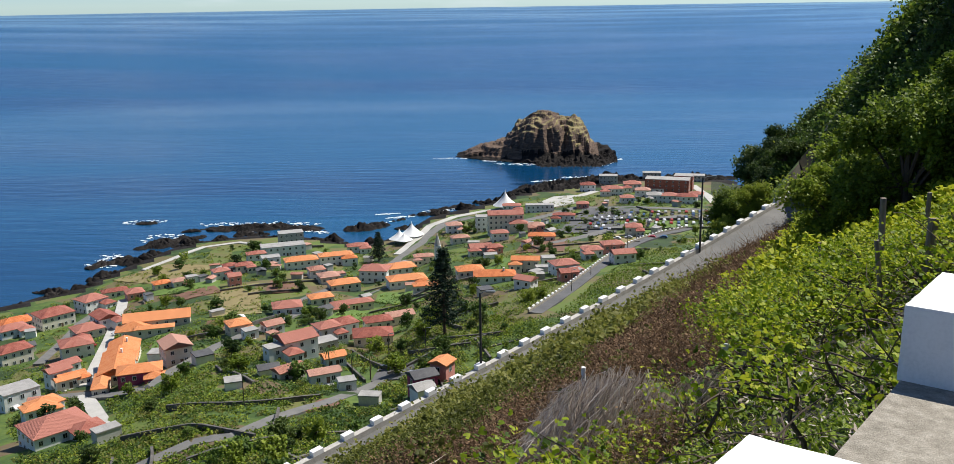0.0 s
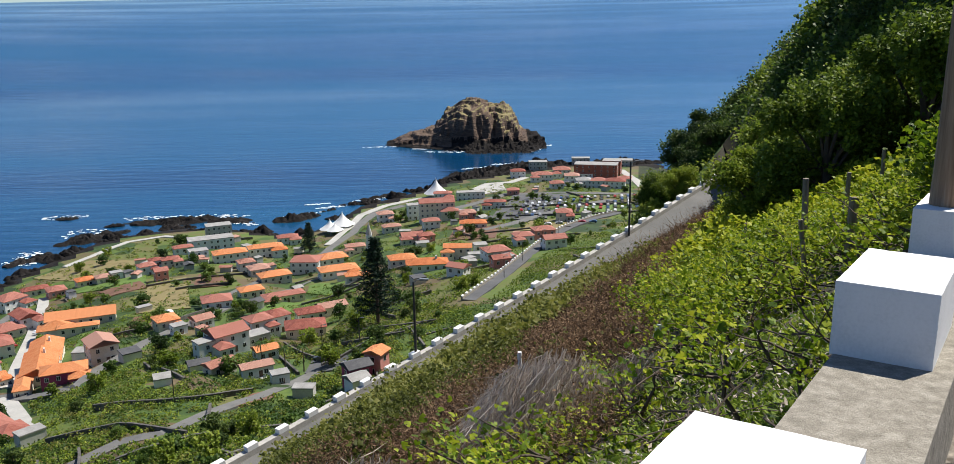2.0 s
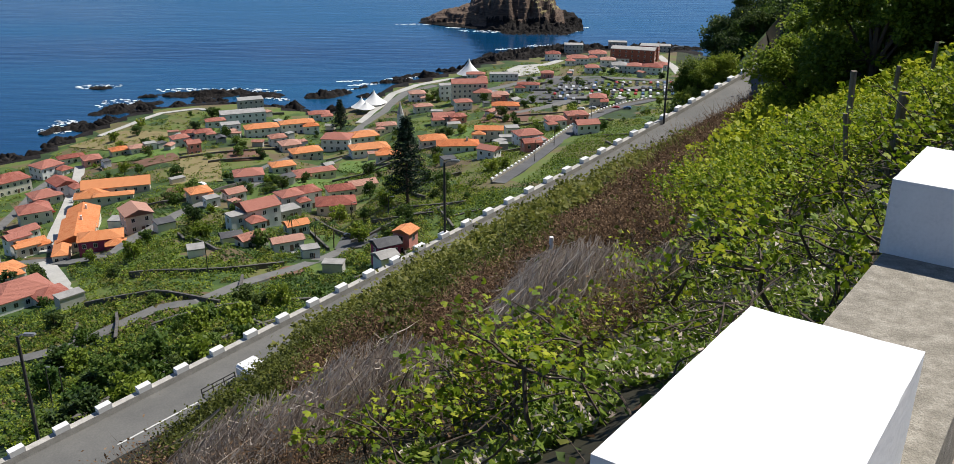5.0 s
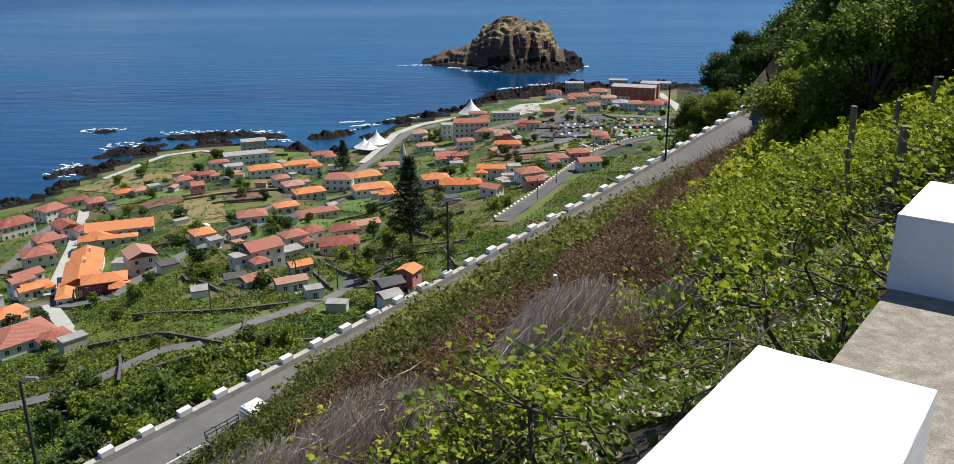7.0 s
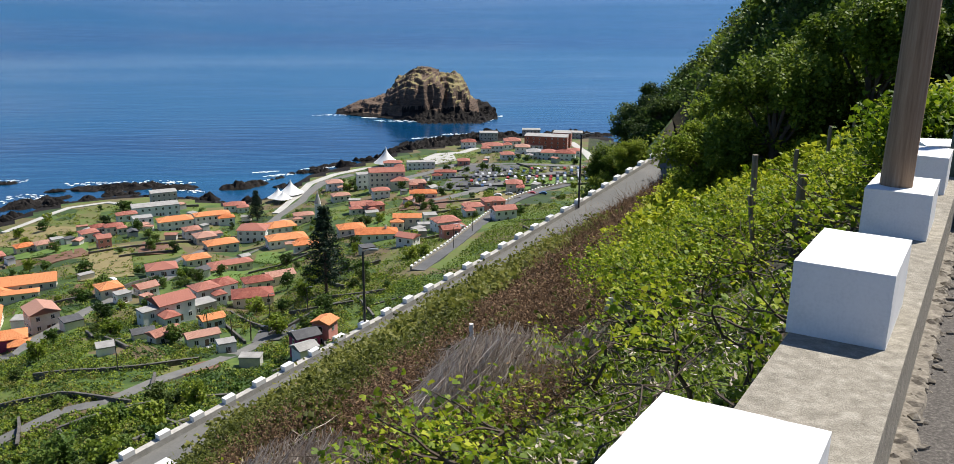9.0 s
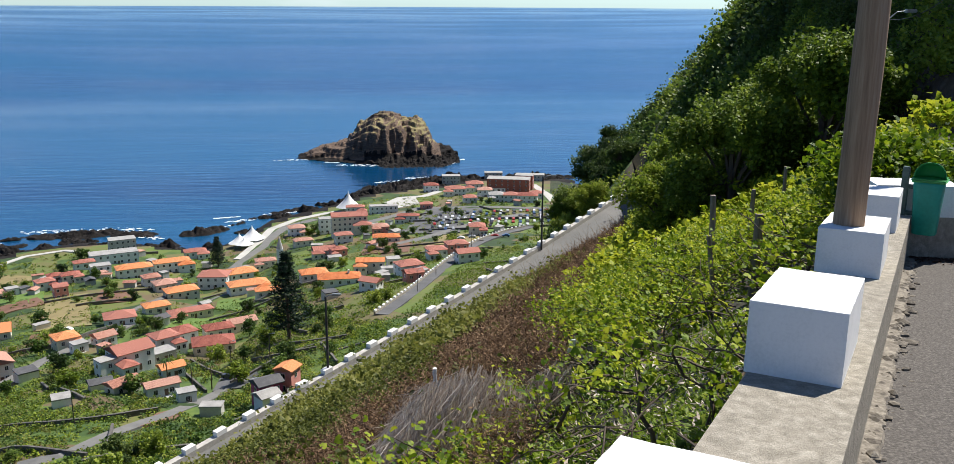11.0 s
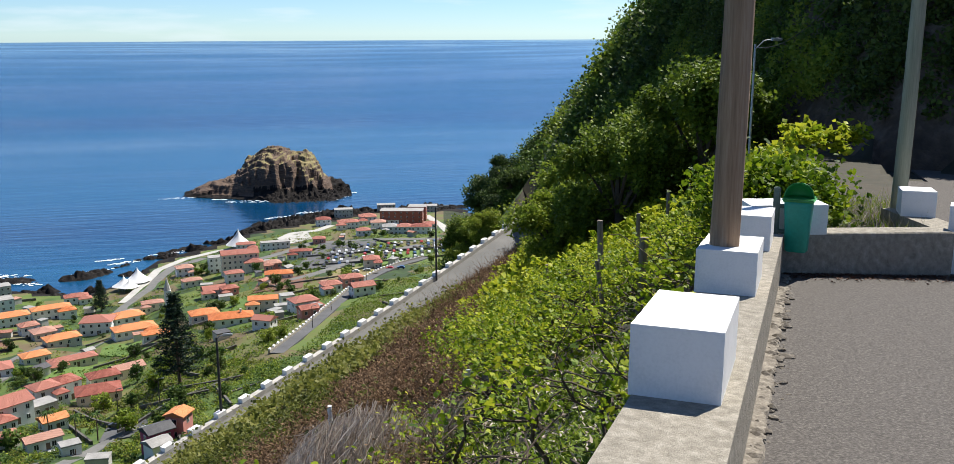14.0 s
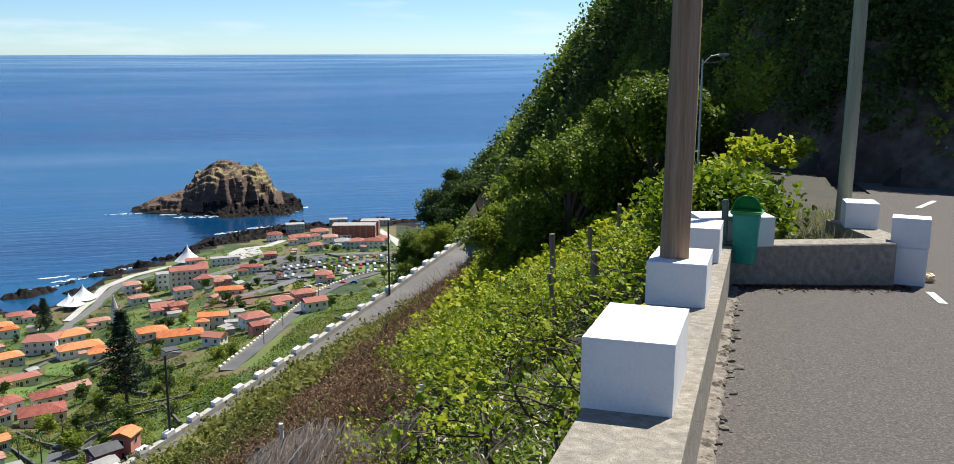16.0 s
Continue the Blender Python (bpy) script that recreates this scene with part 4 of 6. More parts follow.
house(-203.2, 321.9, 50, 10.5, 8.4, 5.5, "red", "cream", "hip")
house(-231.8, 369.1, 48, 10.4, 7.3, 4, "red", "white", "hip")
house(-161.0, 254.1, 50, 9.6, 7.6, 6, "grey", "white", "flat")
house(-160.2, 276.7, 52, 6.6, 4.6, 5.5, "red", "white", "gable")
house(-153.6, 270.1, 44, 6.5, 3.2, 3.4, "orange", "cream", "gable")
house(-144.7, 237.5, 45, 7.9, 4.7, 3.4, "orange", "white", "hip")
draped("lane", [(-158.4, 259.3), (-142.0, 256.4), (-127.1, 247.9), (-114.6, 245.7), (-113.8, 259.8), (-110.6, 270.5), (-109.3, 288.4), (-104.5, 306.2), (-100.5, 318.9), (-97.1, 353.9)], M_ROAD_FAR, 0.5, "narrow grey asphalt lane through the village", "road", half=2.2)
draped("lane", [(-188.1, 312.5), (-196.9, 347.1), (-206.8, 380.1), (-208.4, 403.3)], M_ROAD_FAR, 0.5, "narrow grey asphalt lane through the village", "road", half=2.0)
draped("pavement", [(-146.7, 269.2), (-159.9, 302.9), (-172.7, 338.9), (-189.9, 384.5), (-203.7, 417.9)], M_PAVE, 0.5, "pale concrete lane through the village", "pavement", half=2.4)
draped("lane", [(-74.8, 177.0), (-65.8, 177.5), (-60.1, 190.5), (-52.2, 204.9), (-44.6, 229.1), (-37.2, 238.3)], M_ROAD_FAR, 0.5, "narrow grey asphalt lane through the village", "road", half=1.7)
draped("lane", [(-102.4, 160.6), (-96.4, 161.6), (-91.4, 163.2), (-85.6, 166.3), (-81.8, 170.0), (-74.8, 177.0)], M_ROAD_FAR, 0.5, "narrow grey asphalt lane through the village", "road", half=1.6)
draped("pavement", [(-140.8, 256.1), (-125.9, 233.8), (-114.6, 216.4)], M_PAVE, 0.5, "pale concrete lane through the village", "pavement", half=2.2)
draped("lane", [(-83.7, 446.1), (-79.2, 499.3), (-70.4, 533.8), (-69.0, 565.7), (-64.5, 596.2), (-46.7, 618.0)], M_ROAD_FAR, 0.5, "narrow grey asphalt lane through the village", "road", half=3.0)
draped("pavement", [(-82.7, 512.8), (-76.8, 554.5), (-73.3, 595.2), (-59.8, 624.4), (-39.8, 641.3), (-14.2, 648.1)], M_PAVE, 0.5, "pale concrete lane through the village", "pavement", half=2.6)
draped("pavement", [(-224.6, 489.3), (-217.3, 510.5), (-209.3, 543.1), (-190.7, 555.5), (-167.3, 541.3)], M_PAVE, 0.5, "pale concrete lane through the village", "pavement", half=1.8)
draped("lane", [(7.3, 474.7), (22.4, 490.1), (44.4, 519.0), (64.7, 546.0), (90.0, 569.7)], M_ROAD_FAR, 0.5, "narrow grey asphalt lane through the village", "road", half=3.0)
draped("lane", [(-16.2, 566.3), (6.9, 594.3), (23.7, 623.1), (51.9, 613.9), (109.8, 596.9)], M_ROAD_FAR, 0.5, "narrow grey asphalt lane through the village", "road", half=3.0)
draped("pavement", [(-1.3, 650.2), (12.2, 684.1), (30.5, 687.6), (43.1, 710.1)], M_PAVE, 0.5, "pale concrete lane through the village", "pavement", half=3.0)
draped("lane", [(-87.8, 379.6), (-76.6, 406.5), (-67.5, 422.1), (-55.1, 417.5)], M_ROAD_FAR, 0.5, "narrow grey asphalt lane through the village", "road", half=1.6)
draped("lane", [(-110.3, 360.5), (-104.5, 382.6), (-100.2, 410.4), (-96.1, 446.4)], M_ROAD_FAR, 0.5, "narrow grey asphalt lane through the village", "road", half=1.6)
draped("pavement", [(121.9, 736.3), (123.0, 673.0), (120.6, 635.0)], M_PAVE, 0.5, "pale concrete lane through the village", "pavement", half=3.0)
draped("dry_meadow", [(-133.2, 345.5), (-152.6, 416.1), (-137.0, 422.8), (-112.1, 347.1)], M_DRY, 0.35, "plot of dry yellowish grass", "field")
draped("ploughed_field", [(-126.0, 317.4), (-131.6, 339.0), (-119.4, 337.8), (-113.4, 311.4)], M_BROWN, 0.35, "plot of bare brown earth", "field")
draped("dry_meadow", [(-234.9, 472.0), (-214.0, 497.6), (-175.4, 477.4), (-194.3, 441.0)], M_DRY, 0.35, "plot of dry yellowish grass", "field")
draped("ploughed_field", [(-126.2, 396.5), (-133.1, 429.7), (-118.1, 435.5), (-111.7, 399.6)], M_BROWN, 0.35, "plot of bare brown earth", "field")
draped("green_field", [(-83.6, 338.6), (-83.6, 366.4), (-63.8, 363.6), (-65.0, 341.5)], M_GREEN, 0.35, "plot of bright green crops", "field")
draped("green_field", [(-196.4, 416.8), (-194.6, 426.8), (-162.0, 438.8), (-151.3, 408.1)], M_GREEN, 0.35, "plot of bright green crops", "field")
draped("ploughed_field", [(-172.7, 406.7), (-159.2, 422.2), (-148.8, 404.9), (-162.3, 391.4)], M_BROWN, 0.35, "plot of bare brown earth", "field")
draped("car_park", [(10.2, 511.6), (18.0, 566.2), (47.7, 561.1), (42.3, 500.8)], M_LOT, 0.35, "dark asphalt car park", "car park")
draped("car_park", [(-46.5, 234.5), (-47.5, 257.2), (-36.7, 246.6), (-32.2, 227.0)], M_LOT, 0.35, "dark asphalt car park", "car park")
draped("car_park", [(21.8, 567.8), (30.2, 628.4), (67.8, 610.5), (56.2, 551.9)], M_LOT, 0.35, "dark asphalt car park", "car park")
draped("ploughed_field", [(-12.9, 451.0), (-10.5, 480.4), (15.8, 491.9), (11.4, 441.7)], M_BROWN, 0.35, "plot of bare brown earth", "field")
draped("dry_meadow", [(22.8, 464.3), (32.6, 495.5), (55.1, 489.0), (45.1, 436.8)], M_DRY, 0.35, "plot of dry yellowish grass", "field")
draped("green_field", [(55.1, 489.0), (63.4, 534.6), (86.8, 547.9), (77.3, 507.3)], M_GREEN, 0.35, "plot of bright green crops", "field")
draped("green_field", [(-132.2, 281.7), (-148.3, 327.3), (-138.9, 322.2), (-121.7, 274.4)], M_GREEN, 0.35, "plot of bright green crops", "field")
draped("green_field", [(-14.4, 505.4), (-11.8, 541.5), (-3.8, 536.8), (-5.8, 495.0)], M_GREEN, 0.35, "plot of bright green crops", "field")
draped("plaza", [(0.9, 623.5), (5.3, 668.0), (23.7, 687.9), (25.4, 647.8)], M_PAVE, 0.35, "pale paved open area near the shore", "pavement")
draped("ploughed_field", [(-88.2, 135.9), (-89.1, 139.4), (-83.9, 140.3), (-79.8, 134.9)], M_BROWN, 0.35, "plot of bare brown earth", "field")
draped("green_field", [(-25.8, 410.4), (-22.0, 449.3), (-9.7, 445.7), (-11.5, 401.3)], M_GREEN, 0.35, "plot of bright green crops", "field")
draped("dry_meadow", [(-62.2, 141.3), (-68.7, 161.1), (-64.5, 157.8), (-56.0, 134.7)], M_DRY, 0.35, "plot of dry yellowish grass", "field")
draped("green_field", [(-72.6, 384.0), (-75.0, 405.5), (-51.6, 389.7), (-47.2, 355.1)], M_GREEN, 0.35, "plot of bright green crops", "field")
draped("ploughed_field", [(-55.8, 195.6), (-54.5, 208.3), (-48.6, 216.4), (-48.8, 203.1)], M_BROWN, 0.35, "plot of bare brown earth", "field")
LOWEST = [(-3.7, 283.6), (8.7, 325.4), (18.2, 363.2), (29.6, 402.7), (39.9, 434.7), (52.3, 463.3), (66.7, 490.6), (83.2, 512.7)]


# ---- lowest road with its parapet blocks ----
def along(pts, step):
    out, left = [], 0.0
    for a, b in zip(pts, pts[1:]):
        ln = math.dist(a, b)
        t = left
        while t < ln:
            out.append((a[0] + (b[0] - a[0]) * t / ln, a[1] + (b[1] - a[1]) * t / ln, math.atan2(b[0] - a[0], b[1] - a[1])))
            t += step
        left = t - ln
    return out


def lowest_z(x, y):
    return ground(x, y) + 1.0


low_line = along(LOWEST, 6.0)
tagged(strip("road", [(x + 2.3 * math.cos(h), y - 2.3 * math.sin(h), lowest_z(x, y)) for x, y, h in low_line], 2.3, 2.3, M_LOT, 0.0, thick=4.0), "grey road curving down towards the village", "road", kind="structure")
tagged(strip("parapet", [(x, y, lowest_z(x, y) + 0.7) for x, y, h in low_line], 0.3, 0.3, M_CONCRETE, 0.0, thick=5.0), "pale concrete parapet of the lowest road", "parapet", kind="structure")
BLOCK_LOW = block_mesh(0.6, 1.5, 0.5)
for x, y, h in along(LOWEST, 4.6):
    ob = new("white_block", BLOCK_LOW)
    ob.matrix_world = pose(x, y, lowest_z(x, y) + 0.69, 0, 0, -math.degrees(h))
    tagged(ob, "whitewashed concrete guard block on a sloping road parapet", "guard block", "guard blocks of the lowest road")


# ---- church, tents, cars ----
def church(x, y):
    ob = empty("church_tower", pose(x, y, ground(x, y), 0, 0, 8))
    tagged(ob, "slender white church tower with a pointed spire", "church tower")
    part("wall", box_bm(-1.6, 1.6, -1.6, 1.6, -2, 9.5, 0.05), WALLS["white"], ob)
    bm = bmesh.new()
    bmesh.ops.create_cone(bm, segments=8, radius1=1.75, radius2=0.05, depth=6.5, cap_ends=True)
    r = part("spire", bm, WALLS["grey"], ob)
    r.location = (0, 0, 12.7)
    return ob


church(-52.5, 455.0)


def tent(x, y, r, h):
    ob = empty("marquee", pose(x, y, ground(x, y), 0, 0, 20))
    tagged(ob, "white pointed marquee tent near the shore", "tent", "marquees by the shore")
    vs, fs = [], []
    rings, sides = 7, 16
    for i in range(rings):
        t = i / (rings - 1)
        rr = r * (1 - t) ** 1.7 + 0.05
        for k in range(sides):
            a = 2 * math.pi * k / sides
            sag = 1 + 0.12 * abs(math.cos(a * 2)) * (1 - t)
            vs.append((rr * sag * math.cos(a), rr * sag * math.sin(a), 2.6 + (h - 2.6) * t))
        if i:
            for k in range(sides):
                o = (i - 1) * sides
                fs.append((o + k, o + (k + 1) % sides, o + sides + (k + 1) % sides, o + sides + k))
    link_mesh("canopy", vs, fs, WALLS["white"], ob, True)
    for k in range(4):
        a = math.pi / 4 + k * math.pi / 2
        p = part("pole", box_bm(-0.08, 0.08, -0.08, 0.08, -0.5, 2.7), ROOFS["grey"], ob)
        p.location = (r * math.cos(a) * 0.95, r * math.sin(a) * 0.95, 0)
    return ob


for x, y, r, h in ((-25.0, 646.0, 8.0, 14.0), (-88.0, 556.0, 6.0, 9.0), (-81.0, 562.0, 7.0, 11.0), (-84.0, 548.0, 5.0, 7.0)):
    tent(x, y, r, h)

M_TYRE = material("tyre_rubber", [(0.015, 0.015, 0.015), (0.025, 0.025, 0.025)], bump=0.1)
PAINTS = [material("car_paint_" + n, [c, tuple(min(1, v * 1.15) for v in c)], rough=0.3, bump=0.0, spec=0.6) for n, c in (("white", (0.68, 0.68, 0.68)), ("silver", (0.35, 0.36, 0.37)), ("black", (0.03, 0.03, 0.035)), ("red", (0.35, 0.03, 0.025)), ("blue", (0.04, 0.09, 0.2)))]


def car(paint, long=4.1, high=1.45, van=False):
    ob = empty("car", Matrix())
    w = 1.72
    prof = ((-long / 2, 0.3), (-long / 2, 0.85), (-long * 0.42, high * (0.98 if van else 0.7)), (-long * 0.28, high), (long * (0.2 if van else 0.08), high), (long * 0.28, high * 0.66), (long / 2 - 0.1, high * 0.58), (long / 2, 0.6), (long / 2, 0.3))
    bm = bmesh.new()
    L = [bm.verts.new((-w / 2 * (0.86 if z > high * 0.8 else 1), y, z)) for y, z in prof]
    R = [bm.verts.new((w / 2 * (0.86 if z > high * 0.8 else 1), y, z)) for y, z in prof]
    bm.faces.new(L)
    bm.faces.new(R[::-1])
    for i in range(len(prof)):
        j = (i + 1) % len(prof)
        bm.faces.new((L[j], L[i], R[i], R[j]))
    bmesh.ops.recalc_face_normals(bm, faces=bm.faces)
    part("body", bm, paint, ob)
    wb = bmesh.new()
    box_bm(-w * 0.44, w * 0.44, -long * 0.3, long * 0.16, high * 0.68, high * 0.93, 0.04, wb)
    part("side_window", box_bm(-w * 0.475, w * 0.475, -long * 0.26, long * 0.12, high * 0.68, high * 0.9, 0.03, wb), M_PANE, ob, "dark glass")
    for sx in (-1, 1):
        for sy in (-0.31, 0.31):
            t = bmesh.new()
            bmesh.ops.create_cone(t, segments=14, radius1=0.31, radius2=0.31, depth=0.2, cap_ends=True)
            p = part("wheel", t, M_TYRE, ob)
            p.matrix_local = pose(sx * (w / 2 - 0.08), sy * long, 0.31, 0, 90, 0)
    return ob


def park(ob, x, y, z, yaw, label):
    ob.matrix_world = pose(x, y, z, 0, 0, yaw)
    return tagged(ob, label, "car", "parked cars")


rnd = random.Random(5)
protos = [car(p) for p in PAINTS]
names = ("white", "silver", "black", "red", "blue")
for k, p in enumerate(protos):
    park(p, 40 + 6 * k, 470, ground(40 + 6 * k, 470) + 0.4, 80, f"small {names[k]} car parked by the road")
for row in range(6):
    for c in range(19):
        x, y = 26 + c * 4.4 + row * 2, 512 + row * 13 + c * 0.5
        if rnd.random() < 0.8:
            k = rnd.choice((0, 0, 0, 1, 1, 2, 2, 3, 4))
            o = copy_thing(protos[k], pose(x, y, ground(x, y) + 0.4, 0, 0, rnd.uniform(-6, 6)))
for x, y, yaw, k in ((-44, 246, 60, 2), (-33.5, 227, 40, 1), (-172.5, 345, -30, 0), (-118, 338, 70, 0), (-176, 330, -30, 3), (-160, 250, 60, 0)):
    copy_thing(protos[k], pose(x, y, ground(x, y) + 0.5, 0, 0, yaw))
van = car(PAINTS[0], 4.8, 2.0, True)
vx, vy, vh = low_line[len(low_line) // 2]
van.matrix_world = pose(vx + 2.6 * math.cos(vh), vy - 2.6 * math.sin(vh), lowest_z(vx, vy), 0, 0, -math.degrees(vh))
tagged(van, "white delivery van on the lower road", "van")

# ---- trees ----
T_ROUND = [tree_thing(11 + k, 6.5, 3.2, 0.62, m, 640, lab) for k, (m, lab) in enumerate(((L_TREE, "rounded green garden tree"), (L_DARK, "dark dense garden tree"), (L_LIGHT, "light green fruit tree"), (L_TREE, "broad leafy tree between the houses")))]
for k, t in enumerate(T_ROUND):
    x, y = ((-66, 231), (-98, 270), (-40, 236), (-20, 290))[k]
    t.matrix_world = pose(x, y, ground(x, y), 0, 0, 0)
    tagged(t, group="trees of the village")


BUSY = set()
for a, b, r in HOUSES + LANES + [(x + 3 * math.cos(h), y - 3 * math.sin(h), 6.0) for x, y, h in low_line]:
    m = int(r / 1.5) + 1
    for i in range(-m, m + 1):
        for j in range(-m, m + 1):
            if math.hypot(i, j) * 1.5 <= r + 0.8:
                BUSY.add((round(a / 1.5) + i, round(b / 1.5) + j))


def open_strip(x, y):
    """The low vine terraces between the two lower roads, with nothing tall on them."""
    return 0.2 < math.degrees(math.atan2(x, y)) < 12.5 and math.hypot(x, y) < 400


def free_spot(x, y):
    return (round(x / 1.5), round(y / 1.5)) not in BUSY


rnd = random.Random(77)
sheds = 0
while sheds < 60:
    hx, hy, hr = rnd.choice(HOUSES[:100])
    a, d = rnd.uniform(0, 6.3), hr + rnd.uniform(3, 11)
    x, y = hx + d * math.cos(a), hy + d * math.sin(a)
    if not free_spot(x, y) or ground(x, y) < SEA + 4 or road_sn(x, y)[1] < 30:
        continue
    house(x, y, rnd.uniform(-10, 60), rnd.uniform(3, 6.5), rnd.uniform(3, 5.5), rnd.uniform(2.2, 3.4), rnd.choice(("grey", "grey", "pink", "dark")), rnd.choice(("white", "grey", "grey", "cream")), rnd.choice(("flat", "gable", "flat")), "small rendered outbuilding beside a house", windows=False)
    BUSY.update((round(x / 1.5) + i, round(y / 1.5) + j) for i in range(-3, 4) for j in range(-3, 4))
    sheds += 1
rnd = random.Random(21)
made = 0
while made < 276:
    az, d = radians(rnd.uniform(-31, 11)), rnd.uniform(105, 640)
    x, y = d * math.sin(az), d * math.cos(az)
    z = ground(x, y)
    if z < SEA + 5 or road_sn(x, y)[1] < 22 or open_strip(x, y) or not free_spot(x, y) or noise.noise((x / 45, y / 45, 9)) < rnd.uniform(-0.35, 0.3):
        continue
    s = rnd.uniform(0.35, 1.0)
    o = copy_thing(rnd.choice(T_ROUND), Matrix())
    o.matrix_world = Matrix.Translation((x, y, z - 0.2)) @ Matrix.Rotation(rnd.uniform(0, 6.3), 4, "Z") @ Matrix.Diagonal((s * rnd.uniform(0.85, 1.2), s * rnd.uniform(0.85, 1.2), s, 1))
    made += 1
p1 = pine_thing(3, 31.0, 7.5, 5200, "tall dark star pine with level tiers of boughs")
p1.matrix_world = pose(-30.4, 277.5, -102.5)
p2 = pine_thing(4, 19.0, 4.6, 2600, "dark star pine near the shore")
p2.matrix_world = pose(-91.4, 500.0, -142.0)
for k, (x, y) in enumerate(((-47.5, 239.0), (-52.0, 236.0), (-60.0, 243.0), (-26.0, 560.0), (-34.0, 575.0))):
    pm = palm_thing(k, 7.5)
    pm.matrix_world = pose(x, y, ground(x, y), 0, 0, 40 * k)


# ---- scrub, field rows and shore ----
def stuff(name, v, f, mats, label, category, index=None):
    ob = new(name, mesh_np(name, v, f, mats, index))
    return tagged(ob, label, category, kind="stuff")


def village_scrub():
    rg = np.random.default_rng(8)
    pts, idx, sizes = [], [], []
    tries = 0
    while len(pts) < 8200 and tries < 160000:
        tries += 1
        az, d = math.radians(rg.uniform(-33, 13)), math.sqrt(rg.uniform(62 ** 2, 720 ** 2)) if tries % 2 else rg.uniform(60, 300)
        x, y = d * math.sin(az), d * math.cos(az)
        z = ground(x, y)
        s, n = road_sn(x, y)
        if n < 1.8 or z < SEA + 4 or open_strip(x, y) or not free_spot(x, y):
            continue
        if noise.noise((x / 18, y / 18, 4)) < rg.uniform(-0.6, 0.3) and n > 9:
            continue
        r = rg.uniform(0.7, 2.1) * (0.7 if n < 9 else 1.0)
        m = 30
        q = rg.normal(size=(m, 3))
        q /= np.linalg.norm(q, axis=1, keepdims=True)
        q *= r * rg.uniform(0.5, 1.1, (m, 1))
        q[:, 2] = np.abs(q[:, 2]) * 0.85
        pts.append(q + (x, y, z))
        idx.append(np.full(m * 2, int(rg.choice((0, 0, 1, 2, 2, 2, 3, 3)))))
    v, f = leaf_up(np.concatenate(pts), 0.42, rg, 0.8)
    stuff("scrub", v, f, [L_TREE, L_DARK, L_LIGHT, L_BRAMBLE], "green bushes and scrub between the plots", "scrub", np.concatenate(idx))


village_scrub()


def field_rows():
    """Low vine rows on the terraces below the road."""
    rg = np.random.default_rng(18)
    n = 190000
    az = np.radians(rg.uniform(-33, 13, n))
    d = 62 + 330 * rg.uniform(0, 1, n) ** 1.5
    x, y = d * np.sin(az), d * np.cos(az)
    # gather onto rows whose direction changes from plot to plot
    keep, idx = [], []
    for i in range(n):
        s, nn = road_sn(x[i], y[i])
        if nn < 5:
            continue
        cell = (math.floor(x[i] / 26 + 0.4 * math.sin(y[i] / 30)), math.floor(y[i] / 31))
        hsh = (cell[0] * 73856093 ^ cell[1] * 19349663) % 1000 / 1000
        if hsh > 0.8:
            continue
        th = 0.5 + 0.9 * hsh
        u = x[i] * math.cos(th) + y[i] * math.sin(th)
        du = (round(u / 1.9) * 1.9 - u) * 0.75
        xx, yy = x[i] + du * math.cos(th), y[i] + du * math.sin(th)
        if not free_spot(xx, yy):
            continue
        keep.append((xx, yy, ground(xx, yy) + rg.uniform(0.1, 1.0)))
        idx += [(0, 1, 0, 2)[int(hsh * 997) % 4]] * 2
    # bright vine terraces between the two lower roads
    for i in range(70000):
        az, d = math.radians(rg.uniform(-1.5, 13.5)), rg.uniform(120, 430)
        xx, yy = d * math.sin(az), d * math.cos(az)
        xx += (round((xx * 0.8 + yy * 0.6) / 2.4) * 2.4 - (xx * 0.8 + yy * 0.6)) * 0.6
        if road_sn(xx, yy)[1] < 6 or not free_spot(xx, yy) or noise.noise((xx / 20, yy / 20, 3)) < -0.32:
            continue
        keep.append((xx, yy, ground(xx, yy) + rg.uniform(0.1, 1.1)))
        idx += [0 if rg.uniform() < 0.8 else 2] * 2
    v, f = leaf_up(keep, 0.46, rg, 0.6)
    stuff("vine_rows", v, f, [L_LIGHT, L_VINE, L_TREE], "rows of green vines on small terraces", "vines", idx)


field_rows()


def stone_wall(pts, h=1.3):
    fine = along(pts, 5.0)
    return tagged(strip("stone_wall", [(x, y, ground(x, y) + h) for x, y, _ in fine], 0.3, 0.3, M_STONE_WALL, thick=h + 1.5), "dark dry-stone terrace wall between the plots", "wall", kind="structure")


